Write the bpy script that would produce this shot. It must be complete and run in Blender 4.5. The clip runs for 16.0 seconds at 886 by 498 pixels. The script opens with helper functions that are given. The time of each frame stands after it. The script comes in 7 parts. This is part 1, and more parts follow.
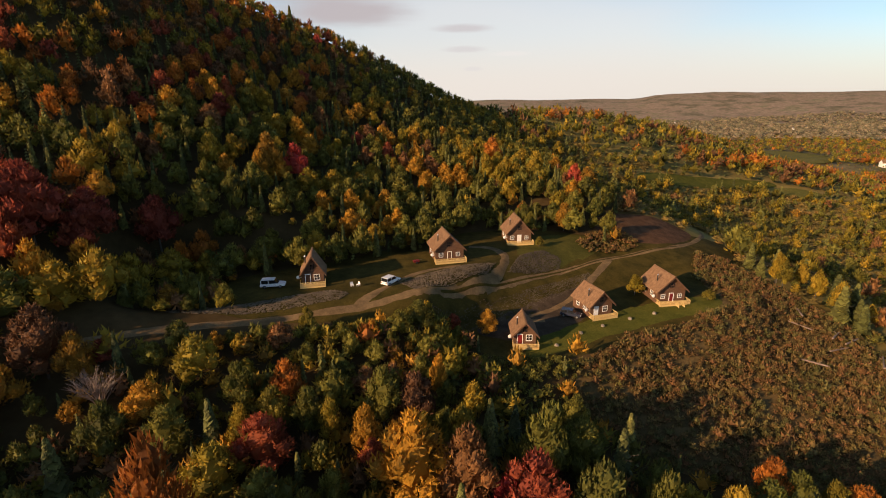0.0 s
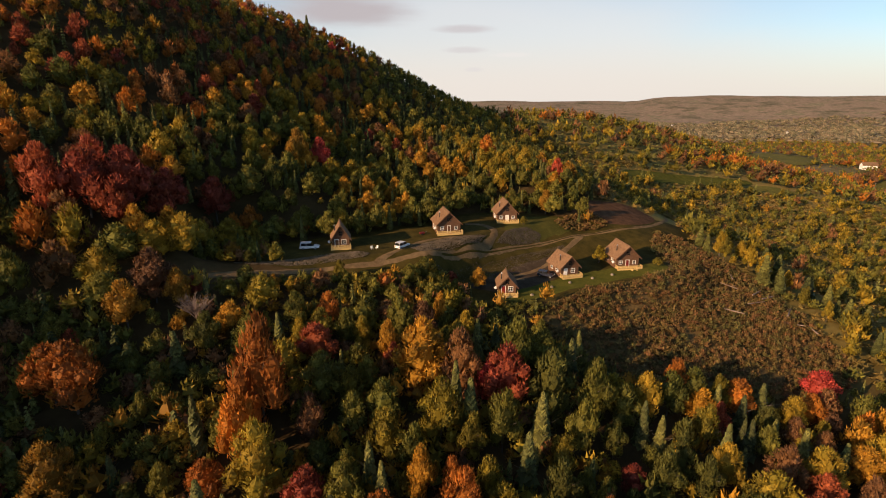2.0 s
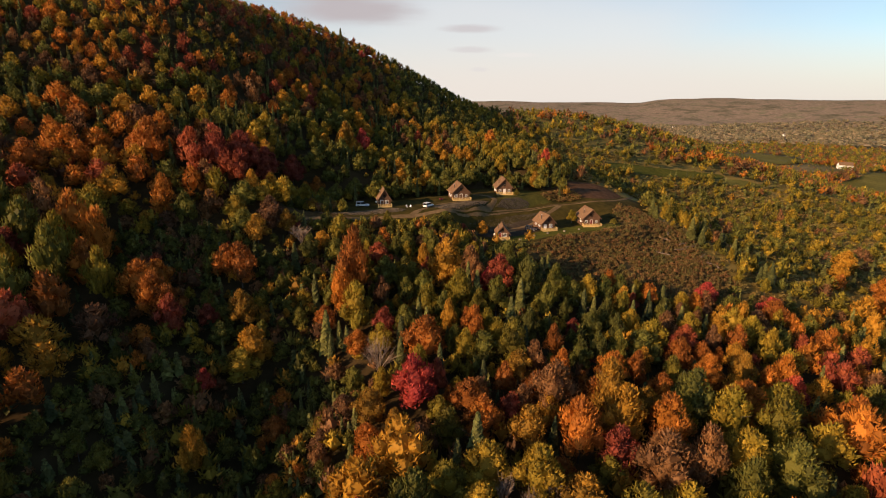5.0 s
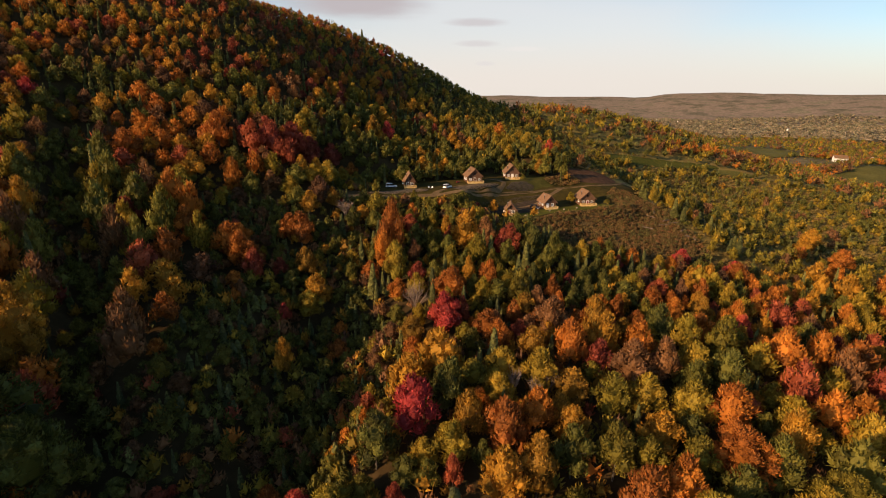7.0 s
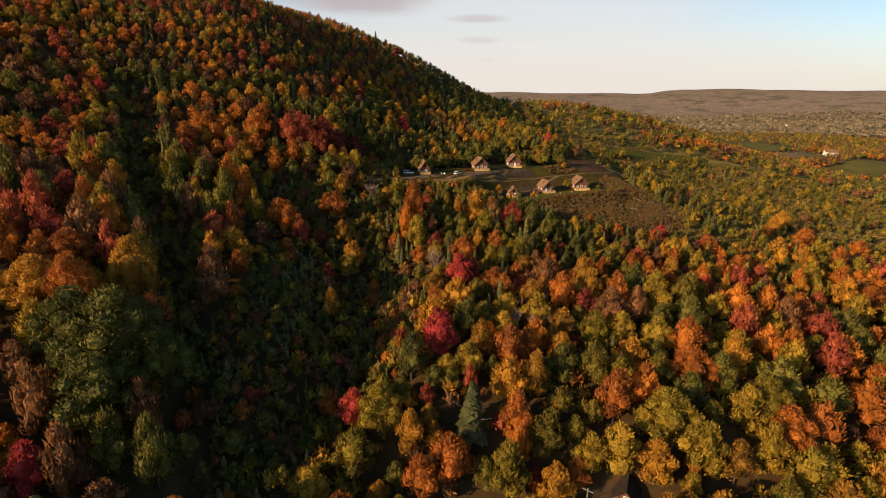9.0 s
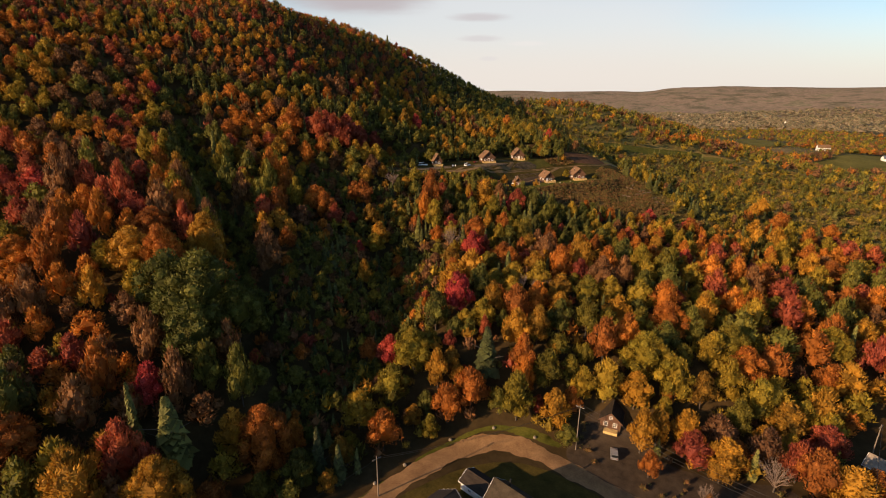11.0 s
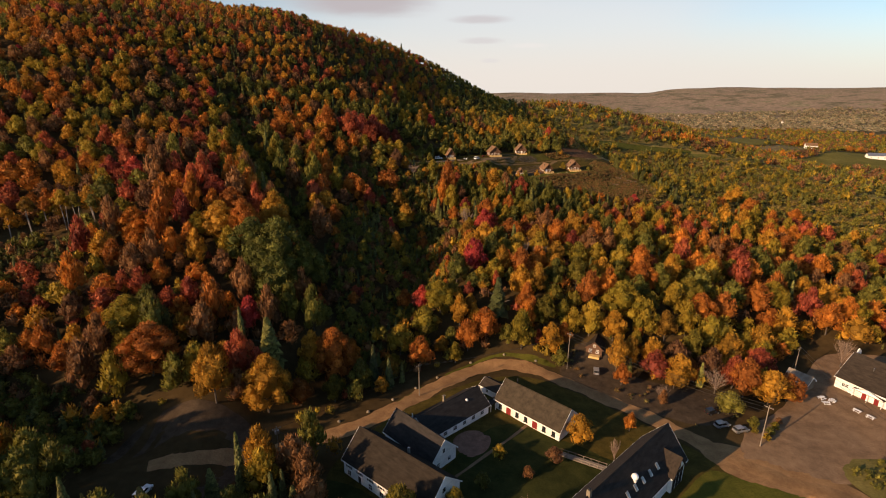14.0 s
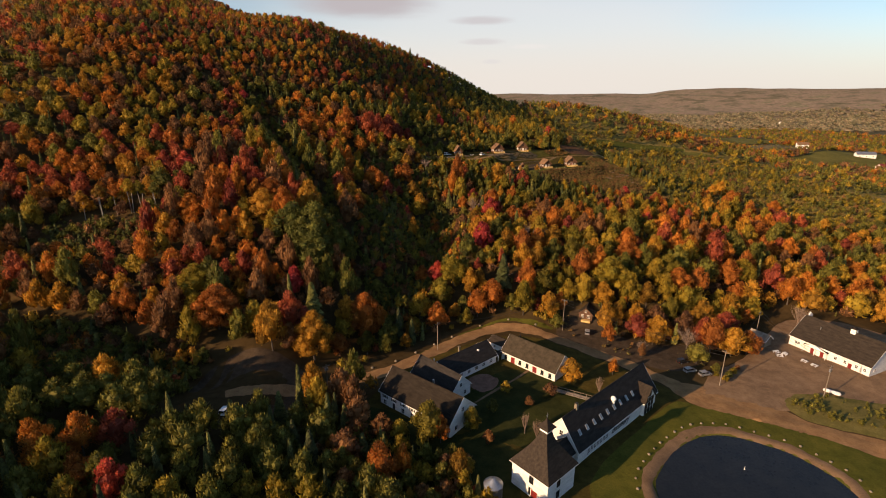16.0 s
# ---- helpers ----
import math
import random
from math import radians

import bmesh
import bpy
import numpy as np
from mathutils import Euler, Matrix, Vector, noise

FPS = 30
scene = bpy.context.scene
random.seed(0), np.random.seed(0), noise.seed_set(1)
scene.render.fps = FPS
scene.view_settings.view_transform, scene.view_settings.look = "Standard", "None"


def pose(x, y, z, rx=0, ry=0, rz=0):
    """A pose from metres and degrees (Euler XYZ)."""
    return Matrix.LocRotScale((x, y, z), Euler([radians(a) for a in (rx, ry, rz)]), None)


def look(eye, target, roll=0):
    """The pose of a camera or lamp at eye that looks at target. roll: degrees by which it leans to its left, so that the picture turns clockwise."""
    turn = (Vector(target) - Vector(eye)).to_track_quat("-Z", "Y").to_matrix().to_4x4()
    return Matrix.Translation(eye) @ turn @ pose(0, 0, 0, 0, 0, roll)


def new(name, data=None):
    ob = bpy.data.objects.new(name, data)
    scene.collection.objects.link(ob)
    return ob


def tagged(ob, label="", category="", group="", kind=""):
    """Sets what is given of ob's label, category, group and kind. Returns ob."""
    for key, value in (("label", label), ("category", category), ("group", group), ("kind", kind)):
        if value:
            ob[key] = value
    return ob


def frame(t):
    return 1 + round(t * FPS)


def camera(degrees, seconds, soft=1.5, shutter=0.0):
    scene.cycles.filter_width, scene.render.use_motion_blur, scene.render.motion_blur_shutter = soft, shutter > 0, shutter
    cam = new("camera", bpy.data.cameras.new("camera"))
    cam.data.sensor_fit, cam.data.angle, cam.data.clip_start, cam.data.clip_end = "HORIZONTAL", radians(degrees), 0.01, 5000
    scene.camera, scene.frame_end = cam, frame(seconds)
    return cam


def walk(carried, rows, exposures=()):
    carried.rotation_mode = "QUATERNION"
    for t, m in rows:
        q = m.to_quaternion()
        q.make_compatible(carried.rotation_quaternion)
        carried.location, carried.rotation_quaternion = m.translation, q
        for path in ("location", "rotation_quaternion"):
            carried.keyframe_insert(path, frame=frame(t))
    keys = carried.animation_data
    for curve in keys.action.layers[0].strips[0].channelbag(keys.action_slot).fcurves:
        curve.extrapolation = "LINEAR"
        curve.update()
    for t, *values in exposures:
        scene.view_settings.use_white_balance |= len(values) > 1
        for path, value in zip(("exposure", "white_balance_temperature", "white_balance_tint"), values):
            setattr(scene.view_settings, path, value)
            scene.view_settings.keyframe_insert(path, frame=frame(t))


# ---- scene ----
cam = camera(84.6, 16.0, 1.0)
PATH = [
    (0.0, -0.67, -2.45, 88.70, 73.50, 0.37, -0.42),
    (0.5, -0.72, -8.08, 88.53, 73.53, 0.26, -0.36),
    (1.0, -0.93, -14.70, 88.64, 73.55, 0.10, -0.37),
    (1.5, -1.28, -22.28, 88.86, 73.55, -0.01, -0.44),
    (2.0, -1.33, -30.60, 89.00, 73.55, -0.19, -0.38),
    (2.5, -1.61, -39.31, 88.95, 73.62, -0.35, -0.40),
    (3.0, -1.97, -48.43, 89.08, 73.62, -0.54, -0.42),
    (3.5, -2.75, -57.54, 89.18, 73.60, -0.67, -0.34),
    (4.0, -3.60, -67.03, 89.15, 73.61, -0.72, -0.20),
    (6.5, -9.50, -109.12, 89.46, 73.03, -0.86, 0.71),
    (7.0, -10.71, -117.01, 89.61, 72.87, -0.83, 0.81),
    (7.5, -11.56, -124.88, 89.55, 72.76, -0.82, 0.90),
    (8.0, -12.45, -132.82, 89.54, 72.65, -0.82, 0.97),
    (8.5, -13.51, -140.62, 89.56, 72.57, -0.79, 1.01),
    (9.0, -14.67, -148.14, 89.70, 72.51, -0.73, 1.04),
    (11.5, -20.44, -182.75, 89.99, 72.39, -0.38, 1.24),
    (12.0, -21.43, -189.67, 90.05, 72.39, -0.33, 1.28),
    (12.5, -22.36, -196.69, 90.06, 72.46, -0.25, 1.31),
    (13.0, -23.40, -203.74, 90.10, 72.51, -0.21, 1.36),
    (13.5, -24.36, -210.80, 90.11, 72.58, -0.19, 1.41),
    (14.0, -25.35, -217.87, 90.18, 72.63, -0.17, 1.39),
    (14.5, -26.36, -225.09, 90.27, 72.66, -0.14, 1.41),
    (15.0, -27.41, -232.68, 90.35, 72.71, -0.13, 1.46),
    (15.5, -28.54, -240.48, 90.41, 72.72, -0.14, 1.50),
    (16.0, -29.64, -248.50, 90.52, 72.73, -0.13, 1.52),
]
walk(cam, [(t, pose(x, y, z, rx, ry, rz)) for t, x, y, z, rx, ry, rz in PATH])

# ---- light ----
SUN = Vector((-0.83, -0.55, 0.315)).normalized()
lamp = bpy.data.lights.new("sun", "SUN")
lamp.energy, lamp.angle, lamp.color = 5.0, radians(0.6), (1.0, 0.64, 0.36)
sun = new("sun", lamp)
sun.matrix_world = look(SUN * 400, (0, 0, 0))

world = bpy.data.worlds.new("sky")
scene.world = world
world.use_nodes = True
wn, wl = world.node_tree.nodes, world.node_tree.links
wn.clear()
sky = wn.new("ShaderNodeTexSky")
sky.sky_type, sky.sun_disc = "NISHITA", False
sky.sun_elevation, sky.sun_rotation = math.asin(SUN.z), math.atan2(SUN.x, SUN.y)
sky.air_density, sky.dust_density, sky.ozone_density = 1.0, 0.8, 2.0
back = wn.new("ShaderNodeBackground")
back.inputs["Strength"].default_value = 0.091
wout = wn.new("ShaderNodeOutputWorld")
coord = wn.new("ShaderNodeTexCoord")


def veil(base, at, size, colour, amount, grain=0.0):
    """A soft cloud about one direction of the sky."""
    mp = wn.new("ShaderNodeMapping")
    mp.vector_type = "TEXTURE"
    mp.inputs["Location"].default_value, mp.inputs["Scale"].default_value = at, size
    wl.new(coord.outputs["Generated"], mp.inputs["Vector"])
    gr = wn.new("ShaderNodeTexGradient")
    gr.gradient_type = "SPHERICAL"
    vec = mp.outputs["Vector"]
    if grain:
        ns = wn.new("ShaderNodeTexNoise")
        ns.inputs["Scale"].default_value, ns.inputs["Detail"].default_value = 1.6, 6.0
        wl.new(vec, ns.inputs["Vector"])
        ad = wn.new("ShaderNodeVectorMath")
        ad.operation = "MULTIPLY_ADD"
        ad.inputs[1].default_value = (grain, grain, grain)
        wl.new(ns.outputs["Color"], ad.inputs[0])
        wl.new(vec, ad.inputs[2])
        sb = wn.new("ShaderNodeVectorMath")
        sb.operation = "SUBTRACT"
        sb.inputs[1].default_value = (grain / 2, grain / 2, grain / 2)
        wl.new(ad.outputs[0], sb.inputs[0])
        vec = sb.outputs[0]
    wl.new(vec, gr.inputs["Vector"])
    mr = wn.new("ShaderNodeMapRange")
    mr.interpolation_type = "SMOOTHSTEP"
    mr.inputs["From Max"].default_value, mr.inputs["To Max"].default_value = 0.75, amount
    wl.new(gr.outputs["Fac"], mr.inputs["Value"])
    mx = wn.new("ShaderNodeMix")
    mx.data_type = "RGBA"
    mx.inputs[7].default_value = (*colour, 1)
    wl.new(mr.outputs[0], mx.inputs[0])
    wl.new(base, mx.inputs[6])
    return mx.outputs[2]


paint = veil(sky.outputs[0], (0.1, 0.95, 0.1), (0.75, 0.5, 0.22), (5.75, 5.50, 5.30), 0.75, 0.5)
paint = veil(paint, (0.3, 0.95, -0.01), (2.2, 0.9, 0.15), (5.75, 5.18, 4.72), 0.85, 0.1)
paint = veil(paint, (-0.17, 0.975, 0.165), (0.17, 0.2, 0.035), (3.52, 3.12, 3.20), 0.9, 0.6)
paint = veil(paint, (0.046, 0.989, 0.137), (0.075, 0.1, 0.010), (4.16, 3.84, 3.92), 0.8, 0.5)
paint = veil(paint, (0.049, 0.994, 0.101), (0.055, 0.1, 0.008), (4.64, 4.32, 4.32), 0.7, 0.6)
paint = veil(paint, (0.066, 0.996, 0.066), (0.025, 0.1, 0.006), (5.12, 4.80, 4.72), 0.6, 0.6)
paint = veil(paint, (0.137, 0.986, 0.092), (0.05, 0.1, 0.006), (5.92, 5.52, 5.28), 0.5, 0.6)
wl.new(paint, back.inputs["Color"])
wl.new(back.outputs[0], wout.inputs["Surface"])
scene.view_settings.exposure = 0.72


# ---- materials ----
def ramp_nodes(nt, fac, stops):
    r = nt.nodes.new("ShaderNodeValToRGB")
    els = r.color_ramp.elements
    while len(els) < len(stops):
        els.new(0.5)
    for e, (p, c) in zip(els, stops):
        e.position, e.color = p, (*c, 1)
    nt.links.new(fac, r.inputs["Fac"])
    return r.outputs["Color"]


def noise_fac(nt, vec, scale, detail=4.0, rough=0.6):
    n = nt.nodes.new("ShaderNodeTexNoise")
    n.inputs["Scale"].default_value, n.inputs["Detail"].default_value = scale, detail
    n.inputs["Roughness"].default_value = rough
    if vec is not None:
        nt.links.new(vec, n.inputs["Vector"])
    return n.outputs["Fac"]


def mixed(nt, a, b, fac, mode="MIX"):
    m = nt.nodes.new("ShaderNodeMix")
    m.data_type, m.blend_type = "RGBA", mode
    for sock, v in ((m.inputs[6], a), (m.inputs[7], b), (m.inputs[0], fac)):
        if isinstance(v, (tuple, float, int)):
            sock.default_value = (*v, 1) if isinstance(v, tuple) else v
        else:
            nt.links.new(v, sock)
    return m.outputs[2]


def surface(name, dark, light, scale=2.0, fine=20.0, rough=0.8, bump=0.3, metal=0.0, spec=0.3, spread=0.12, stretch=(1, 1, 1)):
    """A surface of two tones, mottled coarse and fine, with relief."""
    m = bpy.data.materials.new(name)
    m.use_nodes = True
    nt = m.node_tree
    b = nt.nodes["Principled BSDF"]
    tc = nt.nodes.new("ShaderNodeTexCoord")
    mp = nt.nodes.new("ShaderNodeMapping")
    mp.inputs["Scale"].default_value = stretch
    nt.links.new(tc.outputs["Object"], mp.inputs["Vector"])
    vec = mp.outputs["Vector"]
    c1, c2 = noise_fac(nt, vec, scale), noise_fac(nt, vec, fine, 6.0)
    mid = tuple((a + c) / 2 for a, c in zip(dark, light))
    coarse = ramp_nodes(nt, c1, [(0.3, dark), (0.5, mid), (0.7, light)])
    grain = ramp_nodes(nt, c2, [(0.3, (0.62, 0.62, 0.62)), (0.7, (1.25, 1.25, 1.25))])
    col = mixed(nt, coarse, grain, 0.75, "MULTIPLY")
    hsv = nt.nodes.new("ShaderNodeHueSaturation")
    info = nt.nodes.new("ShaderNodeObjectInfo")
    mr = nt.nodes.new("ShaderNodeMapRange")
    mr.inputs["To Min"].default_value, mr.inputs["To Max"].default_value = 1 - spread, 1 + spread
    nt.links.new(info.outputs["Random"], mr.inputs["Value"])
    nt.links.new(mr.outputs[0], hsv.inputs["Value"])
    nt.links.new(col, hsv.inputs["Color"])
    nt.links.new(hsv.outputs[0], b.inputs["Base Color"])
    b.inputs["Roughness"].default_value, b.inputs["Metallic"].default_value = rough, metal
    b.inputs["Specular IOR Level"].default_value = spec
    if bump:
        bp = nt.nodes.new("ShaderNodeBump")
        bp.inputs["Strength"].default_value, bp.inputs["Distance"].default_value = bump, 0.05
        nt.links.new(c2, bp.inputs["Height"])
        nt.links.new(bp.outputs[0], b.inputs["Normal"])
    return m


def foliage(name, stops, through_light=0.38):
    """Leaves: each tree takes one tone of the range, each spray strays from it a little."""
    m = bpy.data.materials.new(name)
    m.use_nodes = True
    nt = m.node_tree
    b = nt.nodes["Principled BSDF"]
    att = nt.nodes.new("ShaderNodeAttribute")
    att.attribute_name = "tone"
    info = nt.nodes.new("ShaderNodeObjectInfo")
    geo = nt.nodes.new("ShaderNodeNewGeometry")
    add = nt.nodes.new("ShaderNodeMath")
    add.operation = "ADD"
    nt.links.new(att.outputs["Fac"], add.inputs[0])
    nt.links.new(info.outputs["Random"], add.inputs[1])
    isl = nt.nodes.new("ShaderNodeMath")
    isl.operation, isl.inputs[1].default_value, isl.inputs[2].default_value = "MULTIPLY_ADD", 0.10, -0.05
    nt.links.new(geo.outputs["Random Per Island"], isl.inputs[0])
    wrap = nt.nodes.new("ShaderNodeMath")
    wrap.operation = "PINGPONG"
    wrap.inputs[1].default_value = 1.0
    nt.links.new(add.outputs[0], wrap.inputs[0])
    tot = nt.nodes.new("ShaderNodeMath")
    tot.operation, tot.use_clamp = "ADD", True
    nt.links.new(wrap.outputs[0], tot.inputs[0])
    nt.links.new(isl.outputs[0], tot.inputs[1])
    col = ramp_nodes(nt, tot.outputs[0], stops)
    hsv = nt.nodes.new("ShaderNodeHueSaturation")
    mr = nt.nodes.new("ShaderNodeMapRange")
    mr.inputs["To Min"].default_value, mr.inputs["To Max"].default_value = 0.58, 1.44
    nt.links.new(geo.outputs["Random Per Island"], mr.inputs["Value"])
    vary = nt.nodes.new("ShaderNodeMath")
    vary.operation, vary.inputs[1].default_value = "MULTIPLY", 7.31
    nt.links.new(add.outputs[0], vary.inputs[0])
    fold = nt.nodes.new("ShaderNodeMath")
    fold.operation, fold.inputs[1].default_value = "PINGPONG", 1.0
    nt.links.new(vary.outputs[0], fold.inputs[0])
    tall = nt.nodes.new("ShaderNodeMapRange")
    tall.inputs["To Min"].default_value, tall.inputs["To Max"].default_value = 0.86, 1.36
    nt.links.new(fold.outputs[0], tall.inputs["Value"])
    both = nt.nodes.new("ShaderNodeMath")
    both.operation = "MULTIPLY"
    nt.links.new(mr.outputs[0], both.inputs[0])
    nt.links.new(tall.outputs[0], both.inputs[1])
    nt.links.new(both.outputs[0], hsv.inputs["Value"])
    nt.links.new(col, hsv.inputs["Color"])
    nt.links.new(hsv.outputs[0], b.inputs["Base Color"])
    b.inputs["Roughness"].default_value, b.inputs["Specular IOR Level"].default_value = 0.7, 0.2
    tr = nt.nodes.new("ShaderNodeBsdfTranslucent")
    nt.links.new(hsv.outputs[0], tr.inputs["Color"])
    mix = nt.nodes.new("ShaderNodeMixShader")
    mix.inputs[0].default_value = through_light
    nt.links.new(b.outputs[0], mix.inputs[1])
    nt.links.new(tr.outputs[0], mix.inputs[2])
    nt.links.new(mix.outputs[0], nt.nodes["Material Output"].inputs["Surface"])
    return m


RED = foliage("red_leaves", [(0, (0.165, 0.036, 0.024)), (0.5, (0.235, 0.053, 0.028)), (1, (0.300, 0.080, 0.030))])
SCARLET = foliage("scarlet_leaves", [(0, (0.270, 0.034, 0.034)), (0.5, (0.340, 0.048, 0.040)), (1, (0.400, 0.078, 0.040))])
ORANGE = foliage("orange_leaves", [(0, (0.205, 0.072, 0.016)), (0.5, (0.305, 0.103, 0.018)), (1, (0.395, 0.150, 0.020))])
GOLD = foliage("golden_leaves", [(0, (0.185, 0.103, 0.016)), (0.5, (0.300, 0.154, 0.018)), (1, (0.400, 0.204, 0.022))])
OLIVE = foliage("olive_leaves", [(0, (0.112, 0.094, 0.015)), (0.5, (0.198, 0.152, 0.017)), (1, (0.298, 0.192, 0.021))])
GREEN = foliage("green_leaves", [(0, (0.064, 0.066, 0.016)), (0.5, (0.108, 0.103, 0.019)), (1, (0.162, 0.142, 0.024))])
BROWN = foliage("russet_leaves", [(0, (0.100, 0.050, 0.026)), (0.5, (0.155, 0.076, 0.032)), (1, (0.210, 0.100, 0.036))])
NEEDLE = foliage("needles", [(0, (0.040, 0.046, 0.016)), (0.5, (0.074, 0.078, 0.021)), (1, (0.128, 0.122, 0.030))], 0.12)
BUSH = foliage("bush_leaves", [(0, (0.072, 0.076, 0.024)), (0.4, (0.108, 0.098, 0.029)), (0.75, (0.150, 0.106, 0.034)), (1, (0.172, 0.084, 0.033))])
BRUSH = foliage("scrub_leaves", [(0, (0.165, 0.120, 0.034)), (0.4, (0.198, 0.142, 0.038)), (0.75, (0.232, 0.156, 0.043)), (1, (0.235, 0.138, 0.043))])
OAK = foliage("oak_leaves", [(0, (0.058, 0.063, 0.012)), (0.5, (0.086, 0.087, 0.015)), (1, (0.124, 0.109, 0.019))], 0.25)
# greyer than the nearer leaves, close to the far valley floor's tones
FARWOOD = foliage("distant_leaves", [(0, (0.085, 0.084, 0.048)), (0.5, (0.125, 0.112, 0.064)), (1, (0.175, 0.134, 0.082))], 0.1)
BARK = surface("bark", (0.05, 0.04, 0.03), (0.13, 0.11, 0.09), 1.0, 14.0, 0.9, 0.5)
TWIG = surface("bare_twigs", (0.16, 0.11, 0.08), (0.30, 0.22, 0.17), 1.0, 14.0, 0.9, 0.2)


# ---- small builders ----
def part(name, bm, material, parent=None, label=""):
    me = bpy.data.meshes.new(name)
    bm.to_mesh(me)
    bm.free()
    me.materials.append(material)
    ob = new(name, me)
    if parent is not None:
        ob.parent = parent
    if label:
        ob["label"] = label
    return ob


def root(name, m, label, category, group="", kind=""):
    ob = new(name)
    ob.empty_display_size = 0.5
    ob.matrix_world = m
    return tagged(ob, label, category, group, kind)


def sheet(name, verts, faces, material, smooth=True):
    """A mesh from numpy arrays; every face has as many corners as the rows of faces are long."""
    me = bpy.data.meshes.new(name)
    n, k = faces.shape
    me.vertices.add(len(verts))
    me.vertices.foreach_set("co", np.ascontiguousarray(verts, np.float32).ravel())
    me.loops.add(n * k)
    me.loops.foreach_set("vertex_index", np.ascontiguousarray(faces, np.int32).ravel())
    me.polygons.add(n)
    me.polygons.foreach_set("loop_start", np.arange(0, n * k, k, dtype=np.int32))
    me.polygons.foreach_set("use_smooth", np.full(n, smooth))
    me.materials.append(material)
    me.update(calc_edges=True)
    return me


def box(bm, x0, y0, z0, x1, y1, z1):
    v = [bm.verts.new(p) for p in ((x0, y0, z0), (x1, y0, z0), (x1, y1, z0), (x0, y1, z0), (x0, y0, z1), (x1, y0, z1), (x1, y1, z1), (x0, y1, z1))]
    for f in ((3, 2, 1, 0), (4, 5, 6, 7), (0, 1, 5, 4), (1, 2, 6, 5), (2, 3, 7, 6), (3, 0, 4, 7)):
        bm.faces.new([v[i] for i in f])
    return v


def boxes(*spans):
    bm = bmesh.new()
    for s in spans:
        box(bm, *s)
    return bm


def prism(bm, outline, a, b):
    """Extrude an outline of 3D points from offset a to offset b."""
    n = len(outline)
    lo = [bm.verts.new(Vector(p) + Vector(a)) for p in outline]
    hi = [bm.verts.new(Vector(p) + Vector(b)) for p in outline]
    bm.faces.new(lo[::-1])
    bm.faces.new(hi)
    for i in range(n):
        bm.faces.new((lo[i], lo[(i + 1) % n], hi[(i + 1) % n], hi[i]))


def tube(bm, a, b, ra, rb, sides=6):
    a, b = Vector(a), Vector(b)
    q = (b - a).to_track_quat("Z", "Y")
    ring = []
    for p, r in ((a, ra), (b, rb)):
        ring.append([bm.verts.new(p + q @ Vector((r * math.cos(2 * math.pi * i / sides), r * math.sin(2 * math.pi * i / sides), 0))) for i in range(sides)])
    for i in range(sides):
        j = (i + 1) % sides
        bm.faces.new((ring[0][i], ring[0][j], ring[1][j], ring[1][i]))
    bm.faces.new(ring[1])
    bm.faces.new(ring[0][::-1])


# ---- the lie of the land: rises (x, y, height) of three breadths ----
HILLS = [(-225, 225, 112.8), (150, 375, 47.9), (-450, 450, 59.1), (-450, 0, 48.0), (225, 675, 49.6), (-450, 225, 61.9), (450, 375, -9.4), (-450, 525, 42.8), (-450, 375, 68.0)]
KNOLLS = [(100, 50, 16.2), (200, 300, -18.3), (-100, 300, 48.6), (200, -50, -10.4), (-200, 250, -17.4), (150, 450, 13.0), (-250, 450, 22.8), (-300, -250, 16.7), (-250, -150, -9.6), (50, 400, 18.5), (-250, 50, 23.3), (535, 590, 12.0)]
HUMPS = [(-25, -125, -9.0), (-125, -25, 13.9), (125, 50, -5.0), (50, 175, 17.9), (-25, -25, 7.0), (-75, 100, 9.4), (-150, 175, 24.5), (50, -100, -5.9), (-150, 50, 2.3), (0, 75, 8.3), (100, 100, 9.2), (50, -25, 5.5), (25, -150, 5.8), (-125, -150, 2.7), (-16, 302, 5.0)]
# levelled ground: from (x, y) to (x, y), reach, fade, height at either end
BENCHES = [(-52, 94, -8, 104, 12, 9, 52.3, 52.3), (-8, 108, 28, 138, 11, 9, 52.3, 51.8), (12, 84, 60, 104, 10, 8, 42.8, 44.4),
           (-20, -120, 70, -125, 52, 26, 0.0, -0.5), (100, -85, 130, -95, 30, 25, -0.8, -0.8)]
GULLIES = [([(-61, -80), (-57, -60), (-50, -44)], 5.0, 8.0), ([(-47, -42), (-42, -18), (-42, 6)], 10.0, 16.0),
           ([(-205, -100), (-150, -110), (-108, -114)], 6.0, 13.0), ([(-68, -58), (-83, -33), (-102, -4), (-124, 23), (-136, 42), (-155, 75)], 4.5, 7.0)]
GARTH = [(-68, -120), (-76, -142), (-62, -166), (-34, -172), (-27, -151), (-38, -143), (-58, -127)]
BOWL = [(-66, -84), (-54, -80), (-45, -60), (-30, -48), (-21, -22), (-22, 4), (-34, 14), (-70, 14), (-77, -5), (-77, -38), (-68, -56)]
HOLLOW = [(-98, 38), (-88, 52), (-68, 56), (-52, 50), (-42, 38), (-34, 22), (-22, 4), (-60, 0), (-76, 6), (-84, 28)]
DIP = [(-198, -70), (-160, -64), (-156, -48), (-170, -48), (-198, -54)]
GLEN = [(-200, -98), (-160, -98), (-120, -104), (-92, -110), (-86, -122), (-100, -132), (-130, -126), (-170, -122), (-200, -114)]


def ease(a):
    a = np.clip(a, 0, 1)
    return a * a * (3 - 2 * a)


